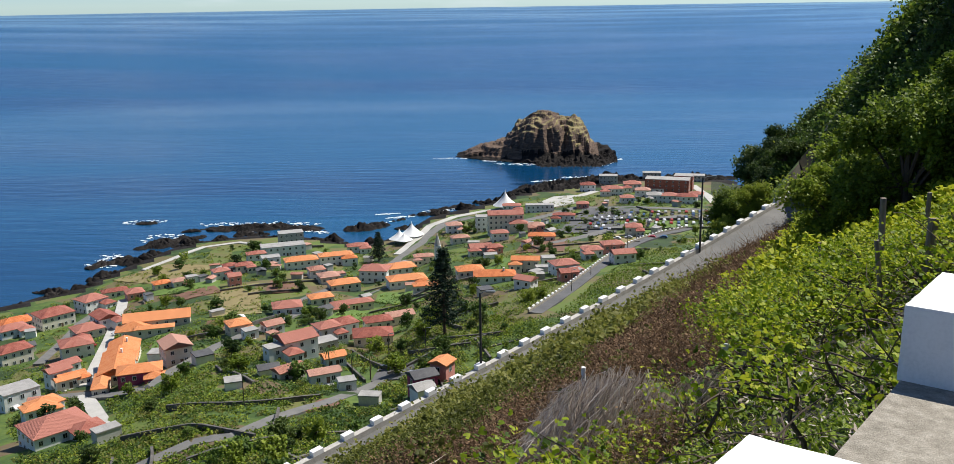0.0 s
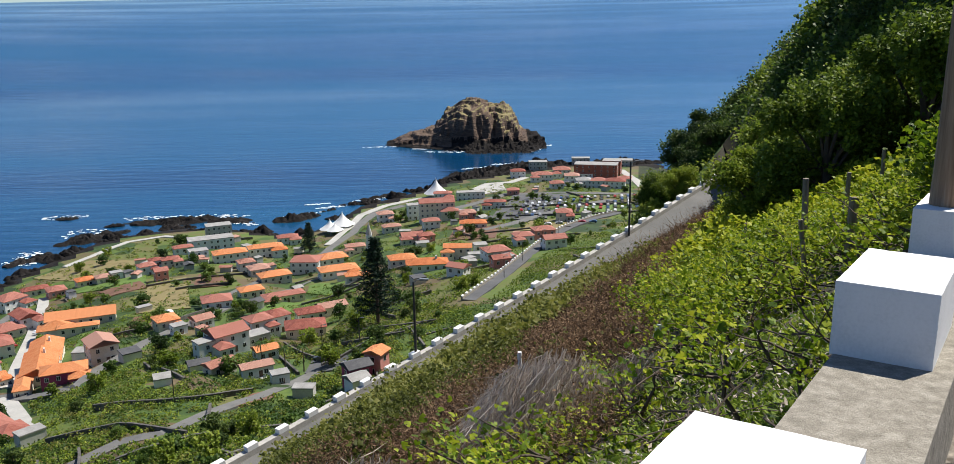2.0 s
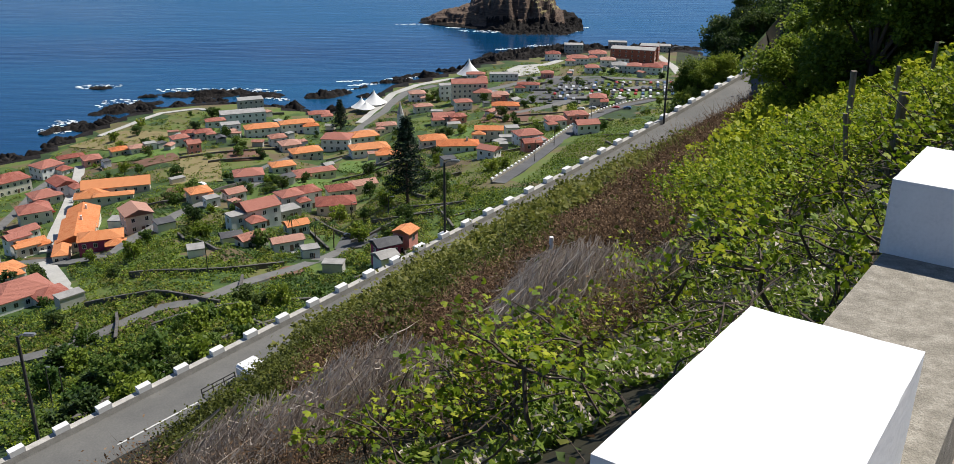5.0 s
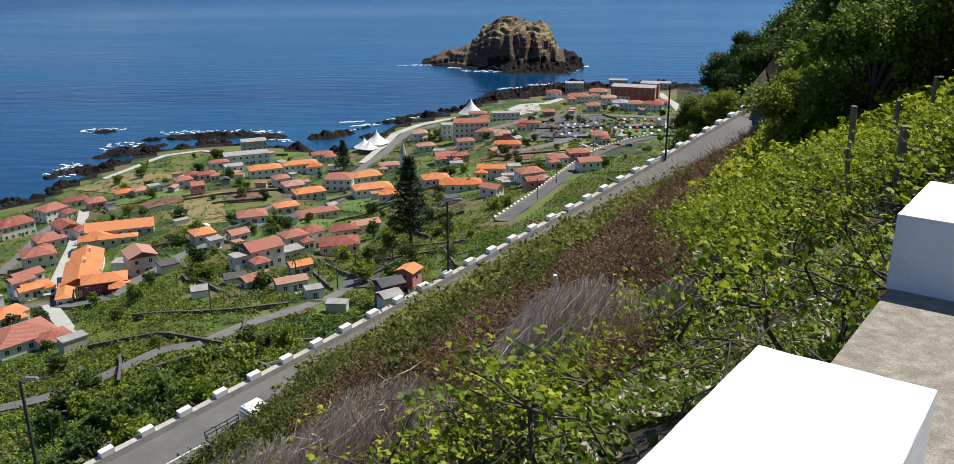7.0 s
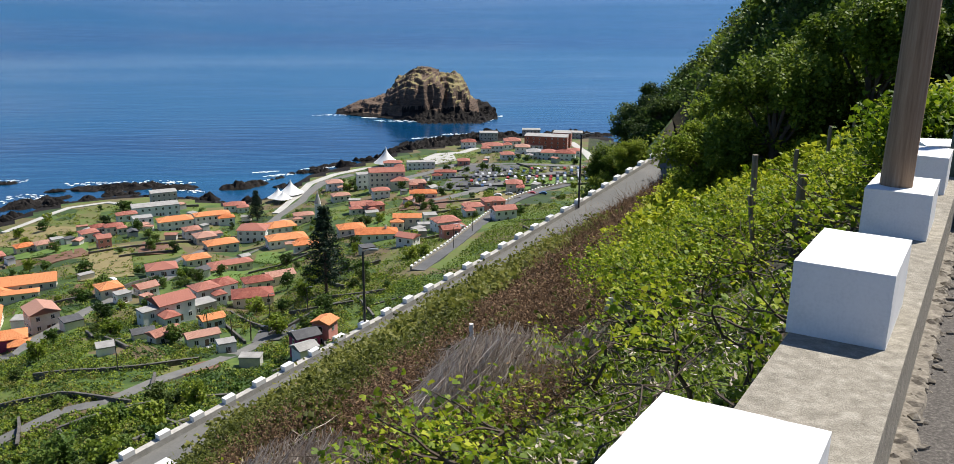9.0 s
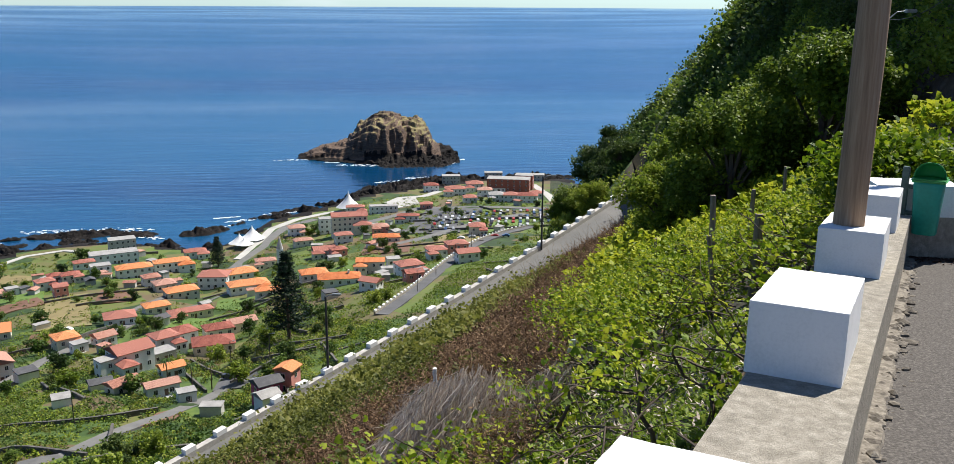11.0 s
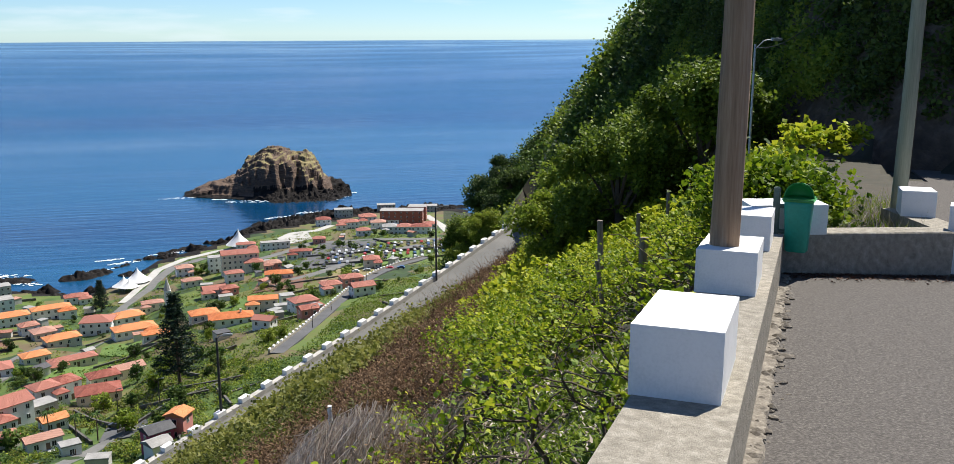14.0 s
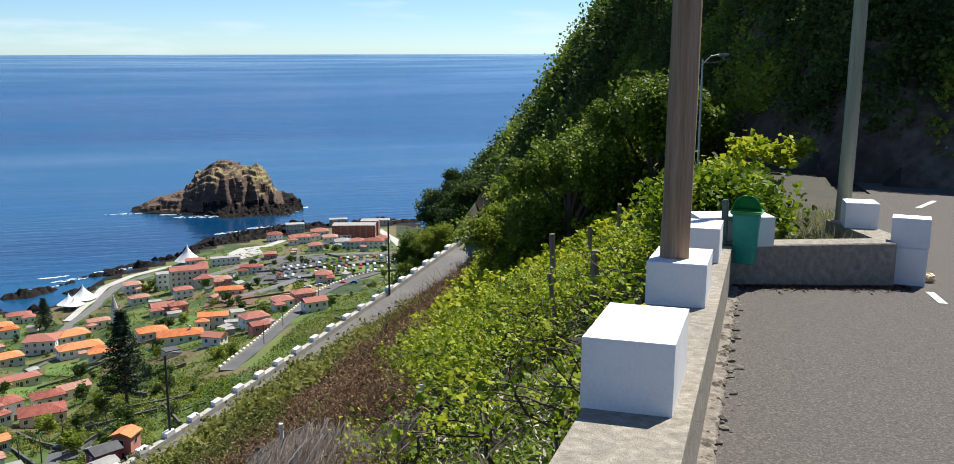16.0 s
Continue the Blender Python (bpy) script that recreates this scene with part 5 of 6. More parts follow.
rnd = random.Random(13)
made = 0
while made < 60:
    az, d = radians(rnd.uniform(-30, 8)), rnd.uniform(110, 600)
    x, y = d * math.sin(az), d * math.cos(az)
    th, ln = rnd.choice((0.35, 1.95)) + rnd.uniform(-0.3, 0.3), rnd.uniform(14, 45)
    if not free_spot(x, y) or ground(x, y) < SEA + 6 or road_sn(x, y)[1] < 25:
        continue
    stone_wall(((x, y), (x + ln * 0.5 * math.cos(th), y + ln * 0.5 * math.sin(th) + 1), (x + ln * math.cos(th), y + ln * math.sin(th))), rnd.uniform(0.7, 1.5))
    made += 1
for pts in (((-62, 112), (-52, 128), (-44, 146), (-33, 170)), ((-96, 214), (-80, 206), (-66, 204), (-52, 212)), ((-34, 268), (-22, 262), (-10, 258)), ((-40, 262), (-32, 252), (-18, 250)), ((-150, 405), (-110, 430), (-84, 462)), ((-60, 175), (-80, 190), (-104, 196)), ((-128, 306), (-112, 312), (-100, 350)), ((20, 520), (60, 505), (100, 515)), ((18, 560), (60, 548), (110, 552)), ((-6, 420), (20, 430), (50, 452))):
    stone_wall(pts)


def rocks(name, cx, cy, rx, ry, h, seed, yaw=0.0, label="jagged black lava rocks in the surf"):
    vs, fs = [], []
    nu, nv = 46, 22
    for j in range(nv + 1):
        for i in range(nu + 1):
            u, v = 2 * i / nu - 1, 2 * j / nv - 1
            e = max(0.0, 1 - (u * u + v * v * 1.1))
            x, y = u * rx, v * ry
            z = h * e ** 0.7 * (0.55 + 0.9 * abs(noise.noise((x / 5 + seed, y / 5, 1)))) + 1.4 * e * noise.noise((x / 2 + seed, y / 2, 4)) - 0.9
            z += 2.5 * (noise.noise((x / 9 + seed, y / 9, 2))) * (e > 0)
            c, s = math.cos(yaw), math.sin(yaw)
            vs.append((cx + x * c - y * s, cy + x * s + y * c, SEA + z))
    for j in range(nv):
        for i in range(nu):
            k = j * (nu + 1) + i
            fs.append((k, k + 1, k + nu + 2, k + nu + 1))
    return tagged(link_mesh(name, vs, fs, M_LAVA), label, "rocks", kind="structure")


for k, (cx, cy, rx, ry, h, yaw) in enumerate(((-118, 607, 18, 9, 5.5, 0.5), (-83, 650, 14, 6, 3.5, 0.5), (-100, 630, 7, 4, 2.5, 0.5), (-262, 510, 7, 4, 2, 0), (-278, 620, 9, 5, 2, 0.2), (22, 748, 44, 24, 7, 0.25), (62, 776, 40, 18, 7, 0.1), (-12, 728, 18, 10, 5, 0.4), (-200, 606, 30, 12, 4, 0.15), (-240, 566, 26, 11, 4, 0.9), (-168, 606, 26, 9, 3.5, -0.2), (-258, 520, 18, 9, 3, 1.1), (130, 782, 40, 14, 5, 0.0), (-60, 672, 26, 6, 3, 0.45), (-236, 600, 12, 6, 2.5, 0.4))):
    rocks("shore_rocks", cx, cy, rx, ry, h, k * 7.3, yaw)


rnd = random.Random(4)
for i in range(46):
    az = -31 + 42 * i / 45 + rnd.uniform(-0.4, 0.4)
    d = table(COAST, az) + rnd.uniform(-6, 9)
    if -9.5 < az < -4 and i % 2:
        continue
    rocks("shore_rocks", d * math.sin(radians(az)), d * math.cos(radians(az)), rnd.uniform(7, 14), rnd.uniform(4, 7), rnd.uniform(2.5, 5.5), i * 3.1 + 50, rnd.uniform(-0.4, 0.9), "jagged black lava rocks along the shore")


def foam(cx, cy, rx, ry, seed, yaw=0.0):
    """Broken white water: a thin uneven sheet of many small patches."""
    rg = np.random.default_rng(seed)
    n = int(20 + rx * ry * 0.32)
    a, r = rg.uniform(0, 2 * math.pi, n), np.sqrt(rg.uniform(0, 1, n))
    x, y = rx * r * np.cos(a), ry * r * np.sin(a)
    c, s = math.cos(yaw), math.sin(yaw)
    px, py = cx + x * c - y * s, cy + x * s + y * c
    vs, fs = [], []
    for i in range(n):
        w = rg.uniform(0.25, 1.0)
        k = len(vs)
        for j in range(6):
            t = j * math.pi / 3
            vs.append((px[i] + w * 1.9 * math.cos(t) * rg.uniform(0.6, 1.2), py[i] + w * math.sin(t) * rg.uniform(0.6, 1.2), SEA + 0.12 + 0.12 * rg.uniform()))
        fs.append(tuple(range(k, k + 6)))
    return vs, fs


fv, ff = [], []
for k, (cx, cy, rx, ry, yaw) in enumerate(((-80, 893, 24, 3, 0.05), (-20, 858, 22, 6, -0.1), (-45, 876, 12, 2, -0.2), (66, 868, 5, 8, 0), (74, 884, 5, 3, 0), (-262, 512, 11, 5, 0), (-282, 624, 16, 6, 0.2), (-118, 618, 16, 3, 0.5), (-98, 640, 12, 3, 0.4), (-250, 578, 14, 16, 0.9), (-215, 618, 26, 6, 0.1), (-175, 620, 22, 5, -0.1), (-70, 664, 22, 4, 0.45), (5, 776, 16, 4, 0.3), (30, 792, 14, 4, 0.1), (-112, 650, 10, 2, 0.3), (-264, 530, 8, 10, 0), (-150, 596, 10, 4, -0.4), (45, 850, 20, 2, 0), (-196, 600, 10, 3, 0.2))):
    v, f = foam(cx, cy, rx, ry, k, yaw)
    o = len(fv)
    fv += v
    ff += [tuple(i + o for i in q) for q in f]
tagged(link_mesh("foam", fv, ff, M_FOAM), "white surf breaking round the rocks", "foam", kind="stuff")


# ---- hillside between the two roads ----
def slope_points(rg, n, a0, a1, q0, q1):
    a, q = rg.uniform(a0, a1, n), rg.uniform(q0, q1, n)
    x = WALL_O[0] + a * WALL_D[0] + q * WALL_N[0]
    y = WALL_O[1] + a * WALL_D[1] + q * WALL_N[1]
    return a, q, x, y


def slope_zone(a, q):
    """v vines, b dry brown brush, g brambles down to the road, s straw, t turf."""
    x, y = wall_pt(a, q)[:2]
    wob = 1.6 * noise.noise((x / 5, y / 5, 2)) + 0.8 * noise.noise((x / 1.7, y / 1.7, 6))
    qb = 1.9 + 0.4 * max(0.0, min(a, 20.0)) + 0.27 * max(0.0, a - 20.0) + 0.8 * wob + 2.6 * (1 - smooth(1.0, 5.0, a))
    if q < qb:
        if 2.2 < a < 9 and 1.4 < q < 4.4 + 0.4 * wob and (q - 3.0) ** 2 / 3.2 + (a - 5.6) ** 2 / 10 < 1:
            return "t"
        return "v"
    if q < qb + 2.2 and a < 13 and noise.noise((x / 2.6, y / 2.6, 11)) > 0.08:
        return "s"
    if q < qb + 7.0 - 2.2 * smooth(12, 26, a) + 1.3 * wob or a > 66:
        return "b"
    return "g"


def leaf5(centres, size, rg, tilt=0.75):
    """Lobed leaves of six triangles' outline, mostly facing the light."""
    c = np.asarray(centres, float)
    n = len(c)
    nrm = np.array((0.35, 0.2, 0.9)) + rg.normal(size=(n, 3)) * tilt
    nrm /= np.linalg.norm(nrm, axis=1, keepdims=True)
    u = np.cross(nrm, rg.normal(size=(n, 3)))
    u /= np.linalg.norm(u, axis=1, keepdims=True)
    w = np.cross(nrm, u)
    s = (size * rg.uniform(0.55, 1.3, n))[:, None] * 0.5
    ring = ((0.0, 1.15, -0.18), (0.72, 0.42, 0.1), (0.95, -0.35, -0.12), (0.25, -0.72, 0.08), (-0.25, -0.72, 0.08), (-0.95, -0.35, -0.12), (-0.72, 0.42, 0.1))
    v = np.stack([c] + [c + s * (a * u + b * w + h * nrm) for a, b, h in ring], 1).reshape(-1, 3)
    k = np.arange(n)[:, None] * 8
    f = np.concatenate([k + (0, i + 1, (i + 1) % 7 + 1) for i in range(7) if i != 3], 1).reshape(-1, 3)
    return v, f


def vine(x, y, z, rg, leaves, arms, stems, thin=1.0):
    """One plant: a knotted trunk, arms spread over wires, leafy shoots along them."""
    top = rg.uniform(0.6, 0.95)
    p = [Vector((x, y, z - 0.1))]
    for k in range(4):
        p.append(p[-1] + Vector((rg.normal() * 0.07, rg.normal() * 0.07, top / 4)))
    if stems is not None:
        stems.append((p, [0.034 - 0.004 * k for k in range(5)]))
    for b in range(arms):
        th = rg.uniform(0, 2 * math.pi)
        d = Vector((math.cos(th), math.sin(th), rg.uniform(-0.1, 0.3)))
        q = [p[-1]]
        for k in range(5):
            d = (d + Vector((rg.normal(), rg.normal(), rg.normal() * 0.6)) * 0.28).normalized()
            q.append(q[-1] + d * rg.uniform(0.12, 0.24))
        if stems is not None:
            stems.append((q, [0.017 - 0.0024 * k for k in range(6)]))
        for k in range(1, 6):
            m = int(rg.integers(3, 17) * thin)
            if m:
                sh = np.array(q[k]) + rg.normal(size=3) * (0.06, 0.06, 0.05) + (0, 0, 0.1)
                leaves.append(sh + rg.normal(size=(m, 3)) * (0.12, 0.12, 0.13))


def vineyard():
    rg = np.random.default_rng(31)
    near, mid, stems = [], [], []
    for (a0, a1, q0, q1, step) in ((-4, 26, 0.75, 16, 0.82), (26, 100, -2, 36, 1.05)):
        na, nq = int((a1 - a0) / step), int((q1 - q0) / step)
        for ia in range(na):
            for iq in range(nq):
                a, q = a0 + (ia + rg.uniform(0.1, 0.9)) * step, q0 + (iq + rg.uniform(0.1, 0.9)) * step
                x, y, _ = wall_pt(a, q)
                zone = slope_zone(a, q)
                if zone not in "vt" or a < -0.6 or cliff_w(x, y) > -1.5 or road_sn(x, y)[1] > -7.5:
                    continue
                if zone == "t" and rg.uniform() < 0.72:
                    continue
                gap = noise.noise((x / 2.3, y / 2.3, 8))
                if gap < (-0.13 if a > 11 else -0.02):
                    continue
                z = ground(x, y)
                if a < 26:
                    vine(x, y, z, rg, near, 4 if a < 11 else 5, stems, (0.95 if a < 9 else 1.35) * (0.5 if zone == "t" else 1.0))
                else:
                    vine(x, y, z, rg, mid, 5, None, 0.8)
    # young leafy shoots among the dead canes
    for a, q in ((4.6, 4.6), (5.2, 5.0), (3.9, 5.2), (5.0, 6.6), (5.4, 7.2), (2.6, 5.0), (3.2, 4.4), (4.4, 4.0), (2.2, 4.4), (3.0, 5.8), (1.6, 5.4), (8.9, 6.0), (4.9, 8.4), (4.2, 9.0), (5.9, 4.3)):
        x, y, _ = wall_pt(a, q)
        vine(x, y, ground(x, y) - 0.3, rg, near, 4, stems, 1.3)
    v, f = leaf5(np.concatenate(near), 0.086, rg, 0.55)
    stuff("vine_leaves", v, f, [L_VINE], "fresh yellow-green vine leaves on low trellises", "vines")
    v, f = leaf_up(np.concatenate(mid), 0.2, rg, 0.6)
    stuff("vine_leaves", v, f, [L_VINE], "fresh yellow-green vine leaves further down the slope", "vines")
    # bare canes lying under the leaves
    a, q, x, y = slope_points(rg, 420, -1, 20, 0.8, 9)
    for i in range(420):
        if slope_zone(a[i], q[i]) not in "vt":
            continue
        p = [Vector((x[i], y[i], ground(x[i], y[i]) + rg.uniform(0.05, 0.7)))]
        d = Vector((rg.normal(), rg.normal(), rg.normal() * 0.4)).normalized()
        for k in range(6):
            d = (d + Vector((rg.normal(), rg.normal(), rg.normal() - 0.2)) * 0.3).normalized()
            p.append(p[-1] + d * rg.uniform(0.14, 0.3))
        r0 = rg.uniform(0.006, 0.016)
        stems.append((p, [r0 * (1 - 0.12 * k) for k in range(7)]))
    vs, fs = [], []
    for p, r in stems:
        v2, f2 = tube(p, r, 5)
        o = len(vs)
        vs += v2
        fs += [tuple(j + o for j in t) for t in f2]
    tagged(link_mesh("vine_stems", vs, fs, M_BARK), "dark knotted vine stems and bare canes", "vines", kind="stuff")


vineyard()


def blades(centres, direction, length, width, rg, bend=0.25):
    """Thin two-piece blades or stalks."""
    c = np.asarray(centres, float)
    n = len(c)
    d = np.asarray(direction, float)
    d /= np.linalg.norm(d, axis=1, keepdims=True)
    e = np.cross(d, rg.normal(size=(n, 3)))
    e /= np.linalg.norm(e, axis=1, keepdims=True)
    ln = (length * rg.uniform(0.5, 1.4, n))[:, None]
    w = (width * rg.uniform(0.6, 1.4, n))[:, None]
    b = rg.normal(size=(n, 3)) * bend
    m, t = c + d * ln * 0.5 + b * ln * 0.3, c + d * ln + b * ln
    v = np.stack([c - e * w, c + e * w, m + e * w * 0.8, m - e * w * 0.8, t], 1).reshape(-1, 3)
    k = np.arange(n)[:, None] * 5
    f = np.concatenate([k + (0, 1, 2), k + (0, 2, 3), k + (3, 2, 4)], 1).reshape(-1, 3)
    return v, f


HEAPS = ((6.7, 6.0, 1.25, 1900, 1.2), (8.3, 7.2, 0.95, 1100, 1.0), (3.4, 7.3, 1.3, 1900, 1.1), (1.8, 7.9, 1.3, 1500, 1.0), (11.5, 9.3, 1.0, 700, 0.8), (7.6, 4.7, 0.5, 300, 0.6))  # along, out, radius, canes, height


def brush():
    rg = np.random.default_rng(77)
    cs, ds, ls = [], [], []
    leaf_b, leaf_g, leaf_far = [], [], []
    straw, sd, turf = [], [], []
    for (a0, a1, q0, q1, n) in ((-9, 13, 2, 20, 80000), (13, 32, 6, 34, 56000), (32, 100, 8, 48, 60000)):
        a, q, x, y = slope_points(rg, n, a0, a1, q0, q1)
        for i in range(n):
            if road_sn(x[i], y[i])[1] > -6.6 or cliff_w(x[i], y[i]) > -1.5:
                continue
            if a[i] < 1.8 and q[i] < 5.0:
                continue
            zn = slope_zone(a[i], q[i])
            if zn == "g" and a[i] < 17 - 4 * noise.noise((x[i] / 3, y[i] / 3, 1)):
                continue
            mound = 0.75 + 0.7 * noise.noise((x[i] / 2.2, y[i] / 2.2, 5)) + 0.5 * noise.noise((x[i] / 0.9, y[i] / 0.9, 5))
            mound = max(0.1, mound) * (1.25 if zn == "b" else 1.0)
            if a[i] < 13:
                # low growth round the heaps of canes
                near = min(((a[i] - h[0]) ** 2 + (min(0.0, q[i] - h[1]) * 0.6 + max(0.0, q[i] - h[1])) ** 2) ** 0.5 / h[2] for h in HEAPS)
                mound *= 0.15 + 0.85 * smooth(0.8, 1.9, near)
            if zn == "g" and a[i] < 13:
                mound *= 0.35
            elif zn == "g":
                mound *= 1.0 + 1.0 * smooth(-22.0, -9.0, road_sn(x[i], y[i])[1])
            z = ground(x[i], y[i])
            h = z + mound * rg.uniform(0.1, 1.0) ** 0.6
            if zn == "b":
                cs.append((x[i], y[i], h - 0.15))
                ds.append((rg.normal() * 0.8, rg.normal() * 0.8, 0.7 + rg.normal() * 0.5))
                ls.append(0.34 if a[i] < 13 else 0.5 if a[i] < 32 else 0.9)
                if i % 2 == 0:
                    leaf_b.append((x[i], y[i], h + 0.05))
                if noise.noise((x[i] / 1.4, y[i] / 1.4, 21)) > 0.42:
                    leaf_g.append((x[i], y[i], h + 0.1))
            elif zn == "g":
                for _ in range(2):
                    p = (x[i] + rg.normal() * 0.25, y[i] + rg.normal() * 0.25, z + mound * rg.uniform(0.5, 1.1))
                    (leaf_g if a[i] < 30 else leaf_far).append(p)
            elif zn == "s" and i % 3 == 0:
                leaf_b.append((x[i], y[i], z + mound * rg.uniform(0.0, 0.5)))
    # heaps of cut canes, combed down the slope
    for ha, hq, hr, hn, hh in HEAPS:
        for k in range(hn):
            r, th = hr * math.sqrt(rg.uniform()), rg.uniform(0, 2 * math.pi)
            x0, y0, _ = wall_pt(ha + r * math.cos(th), hq + r * math.sin(th))
            up = hh * max(0.0, 1 - (r / hr) ** 2) ** 0.6 * rg.uniform(0.5, 1.0)
            straw.append((x0, y0, ground(x0, y0) + up + 0.35))
            fan = rg.normal() * 0.45
            sd.append((0.3 * WALL_N[0] + fan * WALL_D[0] + rg.normal() * 0.15, 0.3 * WALL_N[1] + fan * WALL_D[1] + rg.normal() * 0.15, -1.0 + rg.normal() * 0.3))
    ls = np.array(ls)
    v, f = blades(cs, ds, 1.0, 0.011, rg, 0.4)
    k = np.repeat(ls, 5)[:, None]
    base = np.repeat(np.asarray(cs), 5, 0)
    v = base + (v - base) * k * np.where(np.repeat(ls, 5)[:, None] > 0.6, 1.3, 1.0)
    stuff("dry_brush", v, f, [L_DRY], "tangled dry brown brushwood on the slope", "brush")
    v, f = leaf_up(np.repeat(np.array(leaf_b), 7, 0) + rg.normal(size=(7 * len(leaf_b), 3)) * 0.13, 0.0016 * np.clip(np.linalg.norm(np.repeat(np.array(leaf_b), 7, 0), axis=1), 8, 60) + 0.004, rg, 1.0, 2.2)
    stuff("dry_leaves", v, f, [L_DRY], "withered brown leaves in the brushwood", "brush")
    v, f = leaf_up(np.repeat(np.array(leaf_g), 2, 0) + rg.normal(size=(2 * len(leaf_g), 3)) * 0.12, 0.11, rg, 0.8)
    stuff("bramble_leaves", v, f, [L_BRAMBLE], "olive-green brambles above the road", "brambles")
    v, f = leaf_up(np.repeat(np.array(leaf_far), 2, 0) + rg.normal(size=(2 * len(leaf_far), 3)) * 0.3, 0.24, rg, 0.8)
    stuff("bramble_leaves", v, f, [L_BRAMBLE], "olive-green brambles along the road bank", "brambles")
    v, f = blades(straw, sd, 0.75, 0.0065, rg, 0.2)
    stuff("straw", v, f, [L_STRAW], "grey bleached straw and dead canes", "straw")
    # turf
    a, q, x, y = slope_points(rg, 90000, -3, 14, 0.6, 8)
    for i in range(90000):
        if slope_zone(a[i], q[i]) in "tv" and (slope_zone(a[i], q[i]) == "t" or noise.noise((x[i] / 1.1, y[i] / 1.1, 30)) > 0.05):
            turf.append((x[i], y[i], ground(x[i], y[i]) + 0.4 * bumps(x[i], y[i], 2.2) + rg.uniform(0.0, 0.12)))
    v, f = leaf_up(turf, 0.05, rg, 0.75, 3.0)
    stuff("turf", v, f, [L_LIGHT, L_GRASS, L_STRAW], "fresh green grass below the vines", "grass", np.repeat(rg.choice((0, 1, 1, 1, 1, 2), len(turf)), 2))
    a, q, x, y = slope_points(rg, 30000, -3, 40, 0.5, 18)
    low = [(x[i], y[i], ground(x[i], y[i]) + abs(rg.normal()) * 0.14) for i in range(30000) if slope_zone(a[i], q[i]) in "v" and noise.noise((x[i] / 1.2, y[i] / 1.2, 17)) > -0.1]
    v, f = leaf_up(low, 0.1, rg, 0.9)
    stuff("undergrowth", v, f, [L_DARK, L_BRAMBLE, L_DRY], "dark weeds and dead leaves under the vines", "undergrowth", np.repeat(rg.choice((0, 0, 1, 2), len(low)), 2))


brush()


def mountain_woods():
    """Trees and shrubs clothing the cliff, as many small leaf clumps."""
    rg = np.random.default_rng(5)
    sets = {"far": ([], []), "near": ([], [])}

    def clump(key, x, y, r, m, turn):
        z = ground(x, y) + cliff_rough(x, y, cliff_w(x, y))
        q = rg.normal(size=(m, 3))
        q /= np.linalg.norm(q, axis=1, keepdims=True)
        q *= r * rg.uniform(0.55, 1.1, (m, 1))
        t = noise.noise((x / turn, y / turn, z / turn))
        sets[key][0].append(q + (x - 0.35 * r, y - 0.1 * r, z + 0.3 * r))
        sets[key][1].append(np.full(m * 2, 0 if t < -0.05 else 1 if t < 0.22 else 2))

    for i in range(6400):
        l = 40 + 122 * rg.uniform(0, 1)
        w = rg.uniform(-12, 42) if l > 100 else rg.uniform(0.3, 34)
        if rg.uniform() < 0.4:
            w = rg.uniform(-9 if l > 100 else 0.2, 9)
        x, y = 20.5 + l * CLIFF_D[0] + w * CLIFF_D[1], 29.0 + l * CLIFF_D[1] - w * CLIFF_D[0]
        if -8 < road_sn(x, y)[1] < 2 or (w < 0 and road_sn(x, y)[1] < 2):
            continue
        clump("far", x, y, rg.uniform(0.5, 1.7) * (1.0 if rg.uniform() < 0.8 else 1.5), 42, 9)
    for i in range(3800):
        # the near face above the bend, over a bare rocky foot
        l, w = rg.uniform(-30, 44), rg.uniform(0.6, 7.0)
        x, y = 20.5 + l * CLIFF_D[0] + w * CLIFF_D[1], 29.0 + l * CLIFF_D[1] - w * CLIFF_D[0]
        if l < 0:
            x, y = 20.5 - l * 0.393 + w * 0.92, 29.0 + l * 0.92 + w * 0.393
        if cliff_w(x, y) < 0.85 + 0.8 * noise.noise((x / 2.5, y / 2.5, 1)):
            continue
        clump("near", x, y, rg.uniform(0.3, 0.85), 62, 5)
    for key, size in (("far", 0.34), ("near", 0.15)):
        v, f = leaf_up(np.concatenate(sets[key][0]), size, rg, 0.8)
        stuff("cliff_woods", v, f, [L_DARK, L_TREE, L_LIGHT], "dense dark green bushes covering the " + ("far" if key == "far" else "near") + " cliff", "woods", np.concatenate(sets[key][1]))


mountain_woods()

